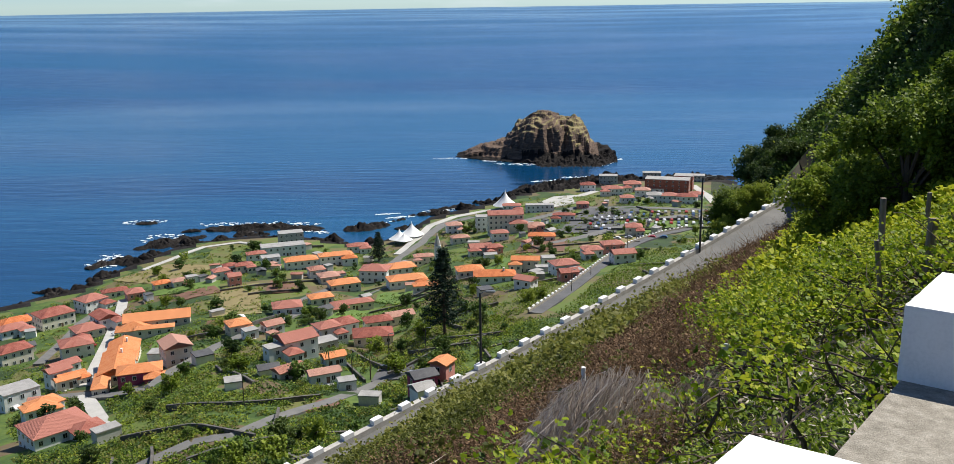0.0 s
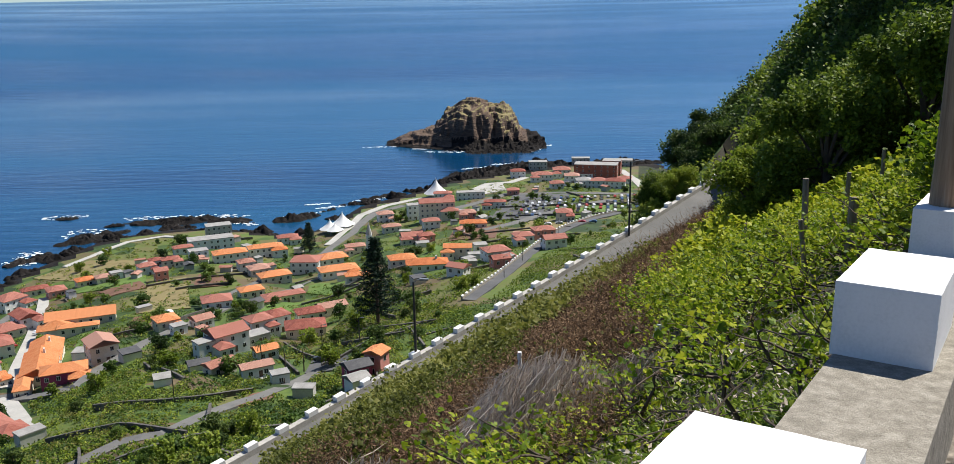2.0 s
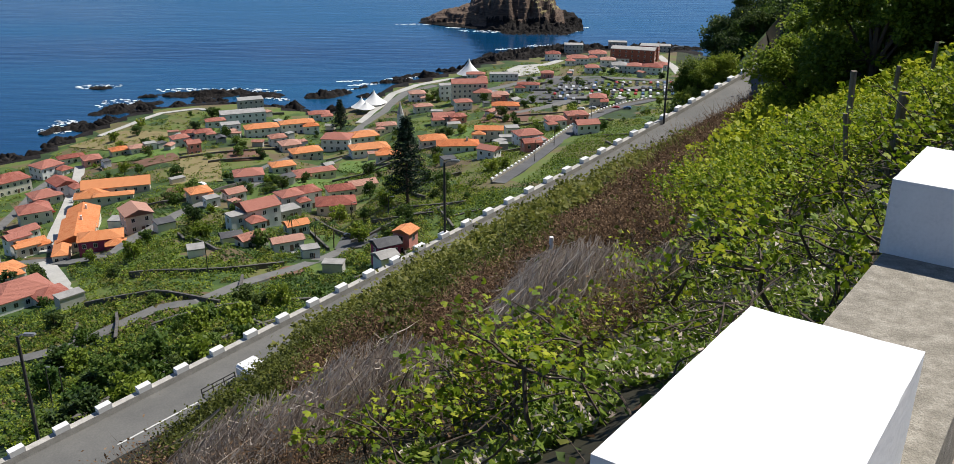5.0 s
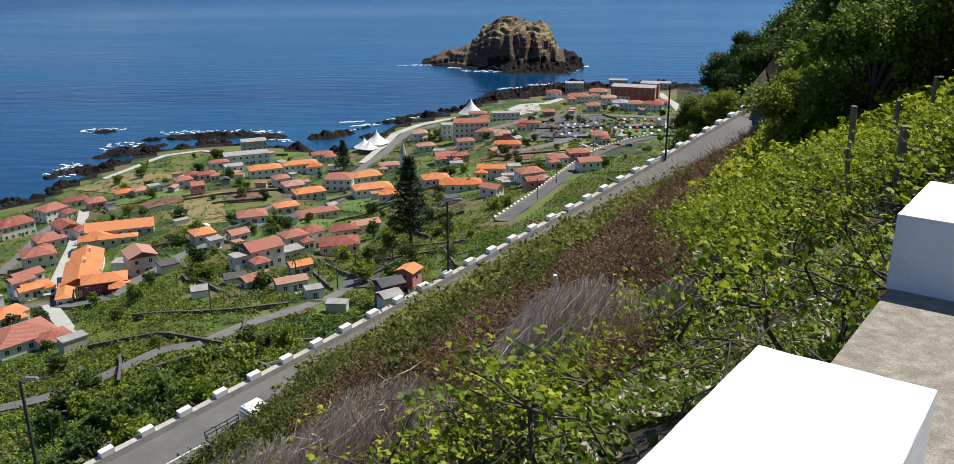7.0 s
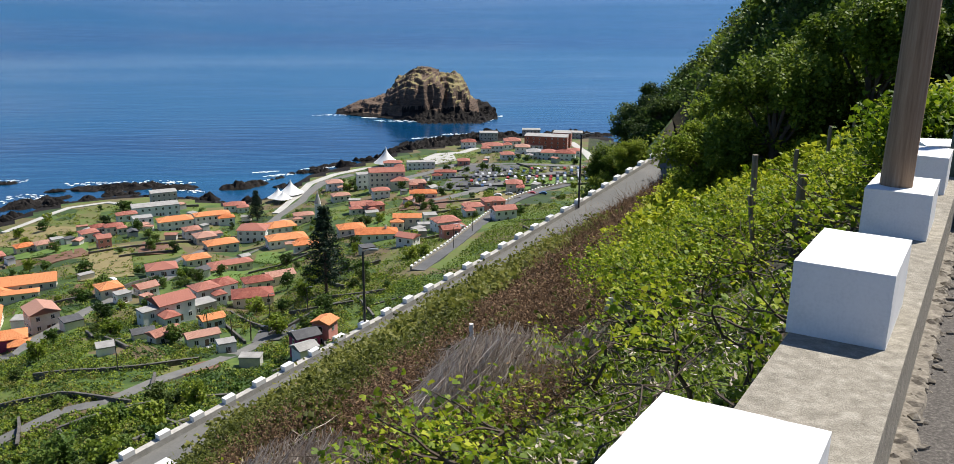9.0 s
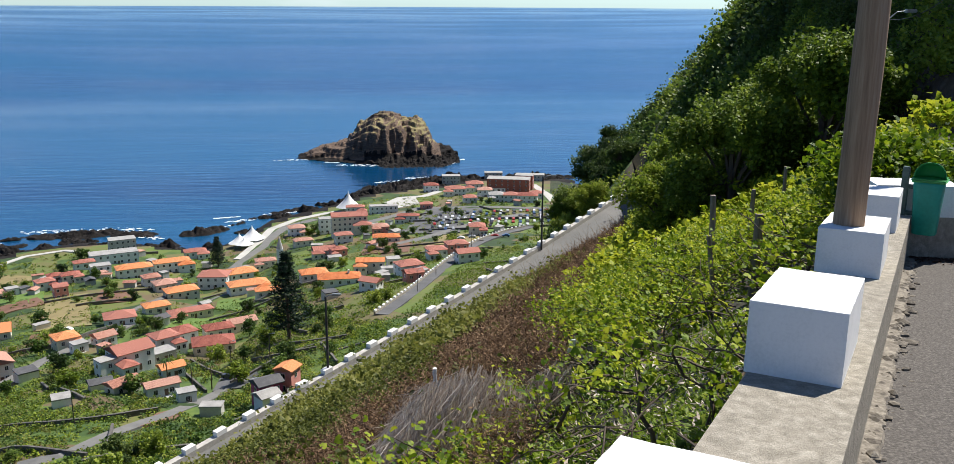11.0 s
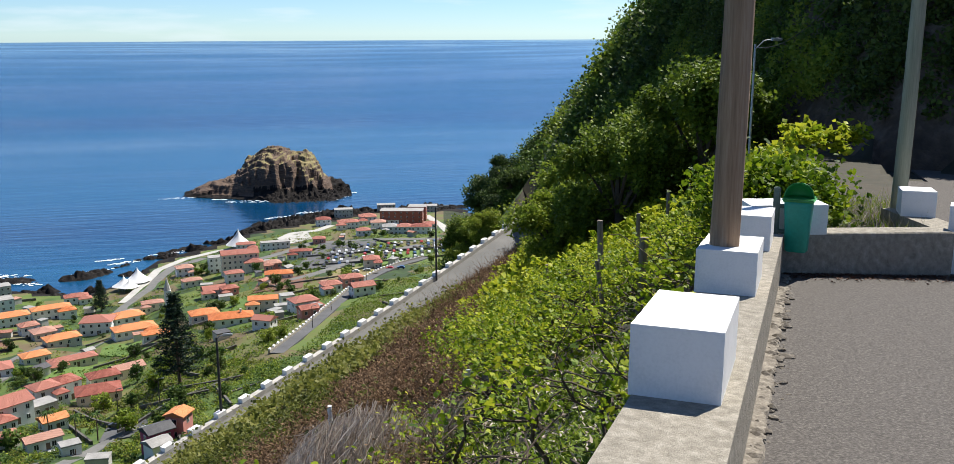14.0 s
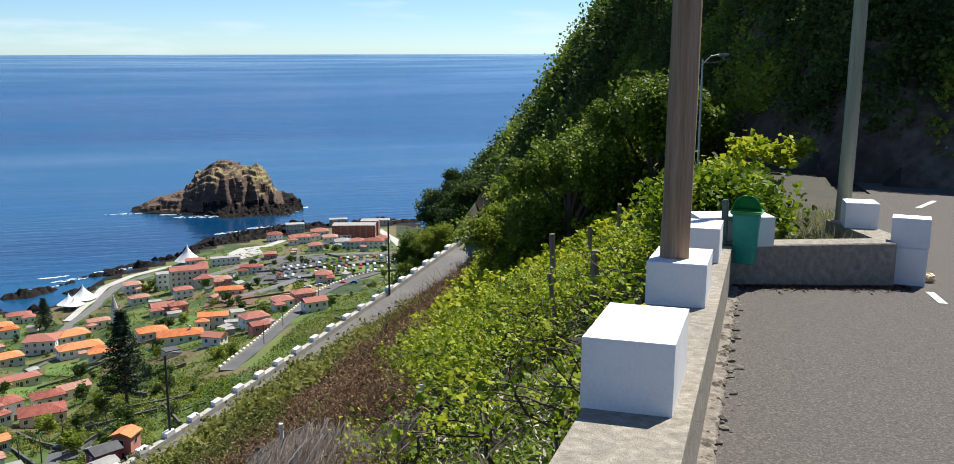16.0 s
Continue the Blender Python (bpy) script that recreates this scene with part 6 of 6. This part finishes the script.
# trees at the end of the road and below the cliff
T_BIG = [tree_thing(41, 8.0, 4.2, 0.17, L_LIGHT, 26000, "dense dark-leaved tree below the cliff"), tree_thing(42, 8.0, 4.0, 0.2, L_LIGHT, 17000, "leafy green tree below the cliff"), tree_thing(43, 11.0, 5.0, 0.36, L_DARK, 9000, "wind-shaped dark tree on the cliff's edge")]
SPOTS = ((0, 16.2, 41.0, 0.85), (0, 19.2, 38.5, 0.95), (1, 14.5, 45.0, 0.65), (0, 20.5, 44.0, 0.9), (1, 18.5, 50.0, 0.8), (0, 22.0, 56.0, 0.8), (1, 23.0, 66.0, 0.8), (2, 34.5, 140.0, 0.6), (2, 37.0, 147.0, 0.6), (2, 35.5, 154.0, 0.75), (2, 34.5, 131.0, 0.5), (2, 39.0, 152.0, 0.6), (1, 27.0, 127.0, 0.9), (1, 24.5, 120.0, 0.6), (2, 33.0, 135.0, 0.45), (1, 28.5, 122.0, 0.7))
rnd = random.Random(9)
used = set()
for k, x, y, s in SPOTS:
    o = T_BIG[k] if k not in used else copy_thing(T_BIG[k], Matrix())
    used.add(k)
    z = ground(x, y)
    o.matrix_world = Matrix.Translation((x, y, z - 0.3)) @ Matrix.Rotation(rnd.uniform(0, 6.3), 4, "Z") @ Matrix.Diagonal((s, s, s, 1))
    tagged(o, group="trees below the cliff")


# ---- upper road: end wall, pillar, second parapet ----
def wall_pose(a, q, dz=0.0, turn=0.0, pitch=True):
    x, y, z = wall_pt(a, q, dz)
    return pose(x, y, z, WALL_PITCH if pitch else 0, 0, WALL_YAW + turn)


def rough_box(name, x0, x1, y0, y1, z0, z1, mat, cuts=6, amount=0.006, bevel=0.015, seed=1, parent=None):
    """A cast concrete body with slightly uneven faces and worn edges."""
    bm = box_bm(x0, x1, y0, y1, z0, z1)
    bmesh.ops.subdivide_edges(bm, edges=bm.edges[:], cuts=cuts, use_grid_fill=True)
    for v in bm.verts:
        v.co += noise.noise_vector(v.co * 3.1 + Vector((seed, 0, 0))) * amount
    sharp = [e for e in bm.edges if len(e.link_faces) == 2 and e.calc_face_angle() > 1.0]
    bmesh.ops.bevel(bm, geom=sharp, offset=bevel, segments=1, affect="EDGES")
    return part(name, bm, mat, parent)


END_TURN = 21.0  # the end wall leans forward as it crosses
ew = rough_box("end_wall", -0.25, 2.32, 0, 0.34, -0.75, -0.04, M_CONCRETE, 5)
ew.matrix_world = wall_pose(7.2, 0.05, 0.0, END_TURN - 0, False)
tagged(ew, "low grey concrete wall closing the parapet", "wall", kind="structure")
cb = new("white_block", block_mesh(0.5, 0.98, 0.38, seed=12))
cb.matrix_world = wall_pose(7.32, 0.42, -0.05, -90 + END_TURN, False)
tagged(cb, "whitewashed concrete block lying along the end wall", "guard block", "guard blocks of the upper road")
pl = rough_box("pillar", -0.225, 0.225, 0, 0.5, -0.75, -0.06, M_WHITE, 4, 0.004)
pl.matrix_world = wall_pose(8.19, -2.285, 0.0, -8.0, False)
tagged(pl, "whitewashed pillar at the corner of the end wall", "pillar", kind="structure")
tagged(wall_run("parapet_second", lambda a, q, dz: wall_pt(a, q + 0.22 * (a - 8.6), dz), 8.72, 11.0, -2.42, -1.96, -1.6, -0.03, M_CONCRETE, 0.6), "concrete parapet going on round the bend", "parapet", kind="structure")
for k, (a, q, dz, turn, l) in enumerate(((8.2, -2.285, -0.055, -8.0, 0.52), (9.97, -1.865, -0.033, 0.0, 0.8))):
    ob = new("white_block", block_mesh(0.47, l, 0.38, seed=20 + k))
    ob.matrix_world = wall_pose(a, q, dz, turn)
    tagged(ob, "whitewashed concrete block beside the bend of the road", "guard block", "guard blocks of the upper road")
tagged(wall_run("road_bend", wall_pt, 24.0, 33.0, -16.0, -3.5, -0.75, -0.56, M_ASPHALT), "asphalt of the road going on round the bend", "road", kind="structure")


# ---- poles ----
def timber_pole(name, x, y, z, height, r0, r1, mat, label, lean=(0.0, 0.0), knots=7):
    ob = empty(name, pose(x, y, z))
    tagged(ob, label, "pole", "roadside poles")
    vs, fs = [], []
    rings, sides = 60, 20
    for i in range(rings + 1):
        t = i / rings
        r = r0 + (r1 - r0) * t
        zz = height * t
        for k in range(sides):
            a = 2 * math.pi * k / sides
            rr = r * (1 + 0.05 * noise.noise((2 * math.cos(a), 2 * math.sin(a), zz * 0.9)) + 0.018 * noise.noise((5 * math.cos(a), 5 * math.sin(a), zz * 2.0)))
            vs.append((rr * math.cos(a) + lean[0] * zz + 0.02 * math.sin(zz * 0.7), rr * math.sin(a) + lean[1] * zz, zz))
        if i:
            for k in range(sides):
                o = (i - 1) * sides
                fs.append((o + k, o + (k + 1) % sides, o + sides + (k + 1) % sides, o + sides + k))
    fs.append(tuple(rings * sides + k for k in range(sides)))
    link_mesh("shaft", vs, fs, mat, ob, True)
    return ob


px, py, pz = wall_pt(3.28, 0.30, 0.33)
timber_pole("utility_pole", 3.86, 7.16, pz, 8.0, 0.128, 0.108, M_WOOD_POLE, "weathered brown timber utility pole standing on a white block", (0.002, 0.0))
timber_pole("utility_pole", 9.72, 12.62, -1.45, 9.0, 0.118, 0.09, M_POLE_GREEN, "greenish treated timber pole beside the bend", (0.012, 0.0))


def lamp_post(x, y, z, height, arm, label, r=0.09, mat=None, head=1.0, yaw=0.0):
    ob = empty("street_lamp", pose(x, y, z, 0, 0, yaw))
    tagged(ob, label, "street lamp", "street lamps")
    v, f = tube([(0, 0, -1.0), (0, 0, height * 0.5), (0, 0, height)], [r, r * 0.85, r * 0.7], 8)
    link_mesh("post", v, f, mat or M_DARKPOLE, ob)
    v, f = tube([(0, 0, height - 0.15), (arm * 0.5, 0, height + 0.12), (arm, 0, height + 0.16)], [r * 0.45, r * 0.4, r * 0.35], 6)
    link_mesh("arm", v, f, M_LAMP, ob)
    h = part("lamp_head", box_bm(-0.32 * head, 0.32 * head, -0.13 * head, 0.13 * head, -0.07 * head, 0.08 * head, 0.05 * head, seg=2), M_LAMP, ob, "grey metal lamp head")
    h.location = (arm + 0.25 * head, 0, height + 0.15)
    return ob


lamp_post(18.5, 104.6, road_z(72) - 0.5, 8.8, 1.0, "tall dark street lamp on the road below", 0.13)
lamp_post(-5.3, 78.4, road_z(36.6) - 0.5, 7.6, 0.6, "dark street lamp beside the road parapet", 0.13, head=1.4)
lamp_post(-31.2, 51.6, -35.5, 8.6, 0.5, "dark street lamp beside the lower bend", 0.14, head=1.3)
lamp_post(-70.5, 126.2, ground(-70.5, 126.2), 7.0, 0.3, "thin pole among the terraces", 0.13)
lamp_post(-73.0, 126.8, ground(-73.0, 126.8), 7.5, 0.2, "thin pole among the terraces", 0.13)
for x, y in ((31, 392), (20.5, 360), (11.5, 322), (41.5, 428), (-33, 250), (-46, 262), (-72, 204)):
    lamp_post(x, y, ground(x, y), 8.5, 0.8, "slim dark street lamp of the village", 0.14, head=1.4)
lp = lamp_post(15.6, 27.9, -4.2, 5.75, 0.75, "thin grey street lamp below the cliff", 0.045, M_LAMP, 0.7, 15)


def cable(a, b, sag, r=0.012):
    pts = []
    for i in range(15):
        t = i / 14
        p = Vector(a).lerp(Vector(b), t)
        pts.append((p.x, p.y, p.z - sag * 4 * t * (1 - t)))
    v, f = tube(pts, [r] * 15, 5)
    return tagged(link_mesh("cable", v, f, M_CABLE), "slack black overhead cable between poles", "cable")


cable((15.6, 27.9, 1.45), (12.6, 14.6, 7.4), 1.6)


# ---- litter bin on its post ----
def litter_bin():
    ob = empty("litter_bin", pose(6.36, 10.03, -0.72, 0, 0, -38))
    tagged(ob, "teal plastic litter bin, green hooded lid, on a steel post", "litter bin")
    vs, fs = [], []
    rings = ((0.0, 0.115, 0.095), (0.015, 0.135, 0.11), (0.3, 0.15, 0.13), (0.60, 0.168, 0.15), (0.64, 0.172, 0.155), (0.64, 0.16, 0.143), (0.05, 0.12, 0.1))
    sides = 28
    for i, (z, rx, ry) in enumerate(rings):
        for k in range(sides):
            a = 2 * math.pi * k / sides
            c, s = math.cos(a), math.sin(a)
            e = 0.45
            vs.append((rx * abs(c) ** e * (1 if c > 0 else -1), ry * abs(s) ** e * (1 if s > 0 else -1), z))
        if i:
            o = (i - 1) * sides
            for k in range(sides):
                fs.append((o + k, o + (k + 1) % sides, o + sides + (k + 1) % sides, o + sides + k))
    fs.append(tuple(range(sides - 1, -1, -1)))
    fs.append(tuple((len(rings) - 1) * sides + k for k in range(sides)))
    link_mesh("body", vs, fs, M_BIN, ob, True)
    rim = box_bm(-0.195, 0.195, -0.175, 0.175, 0.635, 0.675, 0.018, seg=2)
    rm = part("rim", rim, M_LID, ob, "green plastic rim")
    # hooded lid, open to the front
    vs, fs = [], []
    for i in range(9):
        t = i / 8
        a = math.pi * 0.5 * t
        for k in range(13):
            b = math.pi * k / 12
            x = 0.18 * math.cos(b) * math.cos(a * 0.92)
            y = 0.14 * math.sin(b) * math.cos(a * 0.92) - 0.06 + 0.02 * t
            vs.append((x, y, 0.675 + 0.185 * math.sin(a)))
        if i:
            o = (i - 1) * 13
            for k in range(12):
                fs.append((o + k, o + k + 1, o + 14 + k, o + 13 + k))
    lid = link_mesh("lid", vs, fs, M_LID, ob, True)
    sol = lid.modifiers.new("thickness", "SOLIDIFY")
    sol.thickness = 0.012
    post = part("post", box_bm(-0.04, 0.04, -0.04, 0.04, -0.75, 0.78, 0.012, seg=2), M_STEEL, ob, "grey-green steel post")
    post.location = (-0.27, 0.04, 0)
    for z in (0.2, 0.52):
        b = part("bracket", box_bm(-0.24, -0.14, 0.02, 0.06, z, z + 0.05, 0.006), M_STEEL, ob)
    return ob


litter_bin()

# ---- road details ----
rg = np.random.default_rng(3)


def rubble():
    """Broken concrete and grit along the foot of the parapet."""
    vs, fs = [], []
    base = bmesh.new()
    bmesh.ops.create_icosphere(base, subdivisions=1, radius=1.0)
    bv = np.array([v.co[:] for v in base.verts])
    bf = [[v.index for v in f.verts] for f in base.faces]
    base.free()
    for i in range(1100):
        a = rg.uniform(-5.5, 7.0)
        q = -0.09 - abs(rg.normal()) * 0.06
        s = rg.uniform(0.008, 0.05) * (1.0 if rg.uniform() < 0.4 else 0.5)
        x, y, z = wall_pt(a, q, -0.565 + s * 0.25)
        p = bv * (s * rg.uniform(0.7, 1.6, 3)) * rg.uniform(0.75, 1.25, (len(bv), 1)) * (1, 1, 0.6) + (x, y, z)
        o = len(vs)
        vs += [tuple(k) for k in p]
        fs += [tuple(k + o for k in f) for f in bf]
    tagged(link_mesh("rubble", vs, fs, M_RUBBLE), "crumbled concrete and grit along the foot of the parapet", "rubble", kind="stuff")


rubble()
# ragged edge strip of old concrete beside the parapet
vs, fs = [], []
for i in range(160):
    a = -6 + 13.1 * i / 159
    w = 0.09 + 0.05 * noise.noise((a * 3.0, 1, 0)) + 0.04 * noise.noise((a * 11.0, 4, 0))
    vs += [wall_pt(a, -0.03, -0.535), wall_pt(a, -0.08 - w, -0.54), wall_pt(a, -0.10 - w, -0.57)]
    if i:
        o = 3 * i
        fs += [(o - 3, o - 2, o + 1, o), (o - 2, o - 1, o + 2, o + 1)]
tagged(link_mesh("kerb_edge", vs, fs, M_RUBBLE), "ragged strip of old concrete at the road's edge", "kerb", kind="structure")


def formwork_marks():
    # Flat discs on the face; their dark colour paints the shade inside small holes.
    vs, fs = [], []
    for i in range(15):
        a0 = -5.2 + 0.86 * i
        for col in range(2):
            for j in range(4):
                a, dz = a0 + 0.09 * col + 0.02 * rg.normal(), -0.09 - 0.1 * j + 0.015 * rg.normal()
                r = rg.uniform(0.006, 0.011)
                o = len(vs)
                for k in range(7):
                    t = 2 * math.pi * k / 7
                    vs.append(wall_pt(a + r * math.cos(t), -0.0815, dz + r * 1.2 * math.sin(t)))
                fs.append(tuple(range(o, o + 7)))
    tagged(link_mesh("nail_marks", vs, fs, M_HOLE), "flat dark discs painting the shade of small formwork holes on the parapet's face", "marks", kind="stuff")


formwork_marks()
for a0, a1, q0, q1 in ((7.0, 7.75, -2.48, -2.58), (20.0, 24.0, -4.1, -5.3)):
    ob = link_mesh("road_marking", [wall_pt(a0, q0, -0.552), wall_pt(a0, q1, -0.552), wall_pt(a1, q1 + 0.03, -0.552), wall_pt(a1, q0 + 0.03, -0.552)] if a0 < 10 else [wall_pt(20, -4.1, -0.55), wall_pt(20, -4.25, -0.55), wall_pt(22.4, -5.0, -0.55), wall_pt(22.4, -4.85, -0.55)], [(0, 1, 2, 3)], M_PAINT)
    tagged(ob, "worn white paint line on the asphalt", "road marking", kind="structure")
bag = bmesh.new()
bmesh.ops.create_icosphere(bag, subdivisions=3, radius=0.085)
for v in bag.verts:
    v.co += noise.noise_vector(v.co * 22) * 0.03
    v.co.z *= 0.75
bg = part("plastic_bag", bag, M_BAG)
bg.matrix_world = pose(9.16, 10.0, wall_z(8.57) - 0.5)
tagged(bg, "crumpled orange and white plastic bag by the pillar", "litter")


# reddish leaf litter blown against the end wall
lv, lf = [], []
for i in range(1500):
    q = rg.uniform(-2.3, -0.1)
    x, y, z = wall_pt(7.3 - 0.36 * q - abs(rg.normal()) * 0.22, q, -0.552)
    lv.append((x, y, z + 0.006))
v, f = leaf_up(lv, 0.028, rg, 0.25)
tagged(new("leaf_litter", mesh_np("leaf_litter", v, f, [M_BROWN])), "reddish dead leaves and dirt along the end wall", "leaf litter", kind="stuff")


# ---- stakes of the vineyard ----
def stake(x, y, h, r, lean, label, mat=M_STAKE):
    ob = empty("vine_stake", pose(x, y, ground(x, y) - 0.2))
    tagged(ob, label, "stake", "vineyard stakes")
    v, f = tube([(0, 0, -0.3), (lean[0] * h * 0.5, lean[1] * h * 0.5, h * 0.5), (lean[0] * h, lean[1] * h, h + 0.2)], [r, r * 0.95, r * 0.9], 9)
    link_mesh("shaft", v, f, mat, ob)
    return ob


for x, y, h, r, lx in ((7.55, 19.9, 2.3, 0.075, -0.04), (6.1, 14.2, 1.75, 0.085, 0.02), (9.4, 22.4, 2.0, 0.06, 0.03), (12.6, 27.5, 2.1, 0.06, 0.0), (10.5, 21.0, 1.7, 0.07, 0.05), (8.2, 26.0, 1.6, 0.05, -0.1), (15.0, 31.0, 1.9, 0.06, 0.02), (6.6, 17.0, 1.5, 0.05, -0.18)):
    stake(x, y, h, r, (lx, 0.02), "weathered grey timber stake among the vines")
stake(0.95, 17.6, 1.35, 0.05, (0.0, 0.0), "short white-painted stake in the dry straw", M_WHITE)
tg = part("vine_tag", box_bm(-0.05, 0.05, -0.012, 0.012, 0, 0.26, 0.008), M_WHITE)
tg.matrix_world = pose(3.1, 14.6, ground(3.1, 14.6) + 0.75, 8, 14, 10)
tagged(tg, "white plastic strip tied to a vine", "tag")


# ---- vines and rough ground beyond the end wall ----
def bend_vines():
    rg2 = np.random.default_rng(14)
    pts = []
    for i in range(330):
        az, d = math.radians(rg2.uniform(27.5, 33.2)), rg2.uniform(14.2, 17.5)
        x, y = d * math.sin(az), d * math.cos(az)
        u = (math.degrees(az) - 30.6) / 3.4
        top = 0.74 * math.sqrt(max(0.05, 1 - u * u)) + 0.25 * noise.noise((x, y, 2))
        a = wall_an(x, y)[0]
        z = wall_z(a) - 0.2 + top * rg2.uniform(0.15, 1.0)
        pts.append(rg2.normal(size=(34, 3)) * (0.26, 0.26, 0.17) + (x, y, z))
    for i in range(46):
        a, q = rg2.uniform(9.0, 12), rg2.uniform(-0.7, 0.6)
        x, y, z = wall_pt(a, q, -0.15)
        pts.append(rg2.normal(size=(14, 3)) * (0.2, 0.2, 0.06) + (x, y, z))
    v, f = leaf5(np.concatenate(pts), 0.11, rg2)
    stuff("vine_leaves", v, f, [L_VINE], "bright green vines climbing over a heap beyond the end wall", "vines")
    c = []
    for i in range(5200):
        a, q = rg2.uniform(7.6, 14.5), rg2.uniform(-1.9, 0.5)
        a = max(a, 7.95 - 0.42 * q)
        x, y, z = wall_pt(a, q, -0.3)
        c.append((x, y, z))
    dd = np.stack([rg2.normal(size=len(c)) * 0.5, rg2.normal(size=len(c)) * 0.5, np.ones(len(c))], 1)
    v, f = blades(c, dd, 0.2, 0.008, rg2, 0.3)
    stuff("turf", v, f, [L_LIGHT, L_STRAW], "rough grass beyond the end wall", "grass", np.repeat(rg2.integers(0, 2, len(c)), 3))


bend_vines()


# ---- pick-up truck parked on the road below ----
def pickup():
    s0, n0 = 11.2, -5.0
    x, y, z = road_pt(s0, n0, -0.48)
    ob = empty("pickup_truck", pose(x, y, z, math.degrees(math.atan(0.09)), 0, -math.degrees(math.atan2(ROAD_D[0], ROAD_D[1]))))
    tagged(ob, "small white pick-up truck with an open railed bed", "truck")
    cab = box_bm(-0.85, 0.85, 0.2, 1.9, 0.45, 1.95, 0.16, seg=3)
    part("cab", cab, PAINTS[0], ob, "white cab")
    part("windscreen", box_bm(-0.72, 0.72, 1.86, 1.915, 1.2, 1.75, 0.02), M_PANE, ob, "dark glass")
    part("bed", box_bm(-0.85, 0.85, -2.6, 0.15, 0.6, 0.78, 0.02), M_LOT, ob, "dark load bed")
    for sx in (-0.83, 0.83):
        for zz in (1.0, 1.3):
            part("rail", box_bm(sx - 0.03, sx + 0.03, -2.6, 0.15, zz, zz + 0.05), M_DARKPOLE, ob)
    for yy in (-2.58, -1.7, -0.8, 0.1):
        for sx in (-0.83, 0.83):
            part("rail_post", box_bm(sx - 0.03, sx + 0.03, yy - 0.03, yy + 0.03, 0.6, 1.35), M_DARKPOLE, ob)
    for sx in (-1, 1):
        for sy in (-1.9, 1.25):
            t = bmesh.new()
            bmesh.ops.create_cone(t, segments=18, radius1=0.34, radius2=0.34, depth=0.22, cap_ends=True)
            p = part("wheel", t, M_TYRE, ob)
            p.matrix_local = pose(sx * 0.76, sy, 0.34, 0, 90, 0)
    return ob


pickup()
tagged(link_mesh("road_marking", [road_pt(2.5, -3.4, -0.47), road_pt(2.5, -3.55, -0.47), road_pt(8.5, -3.55, -0.47), road_pt(8.5, -3.4, -0.47)], [(0, 1, 2, 3)], M_PAINT), "white centre line on the road below", "road marking", kind="structure")
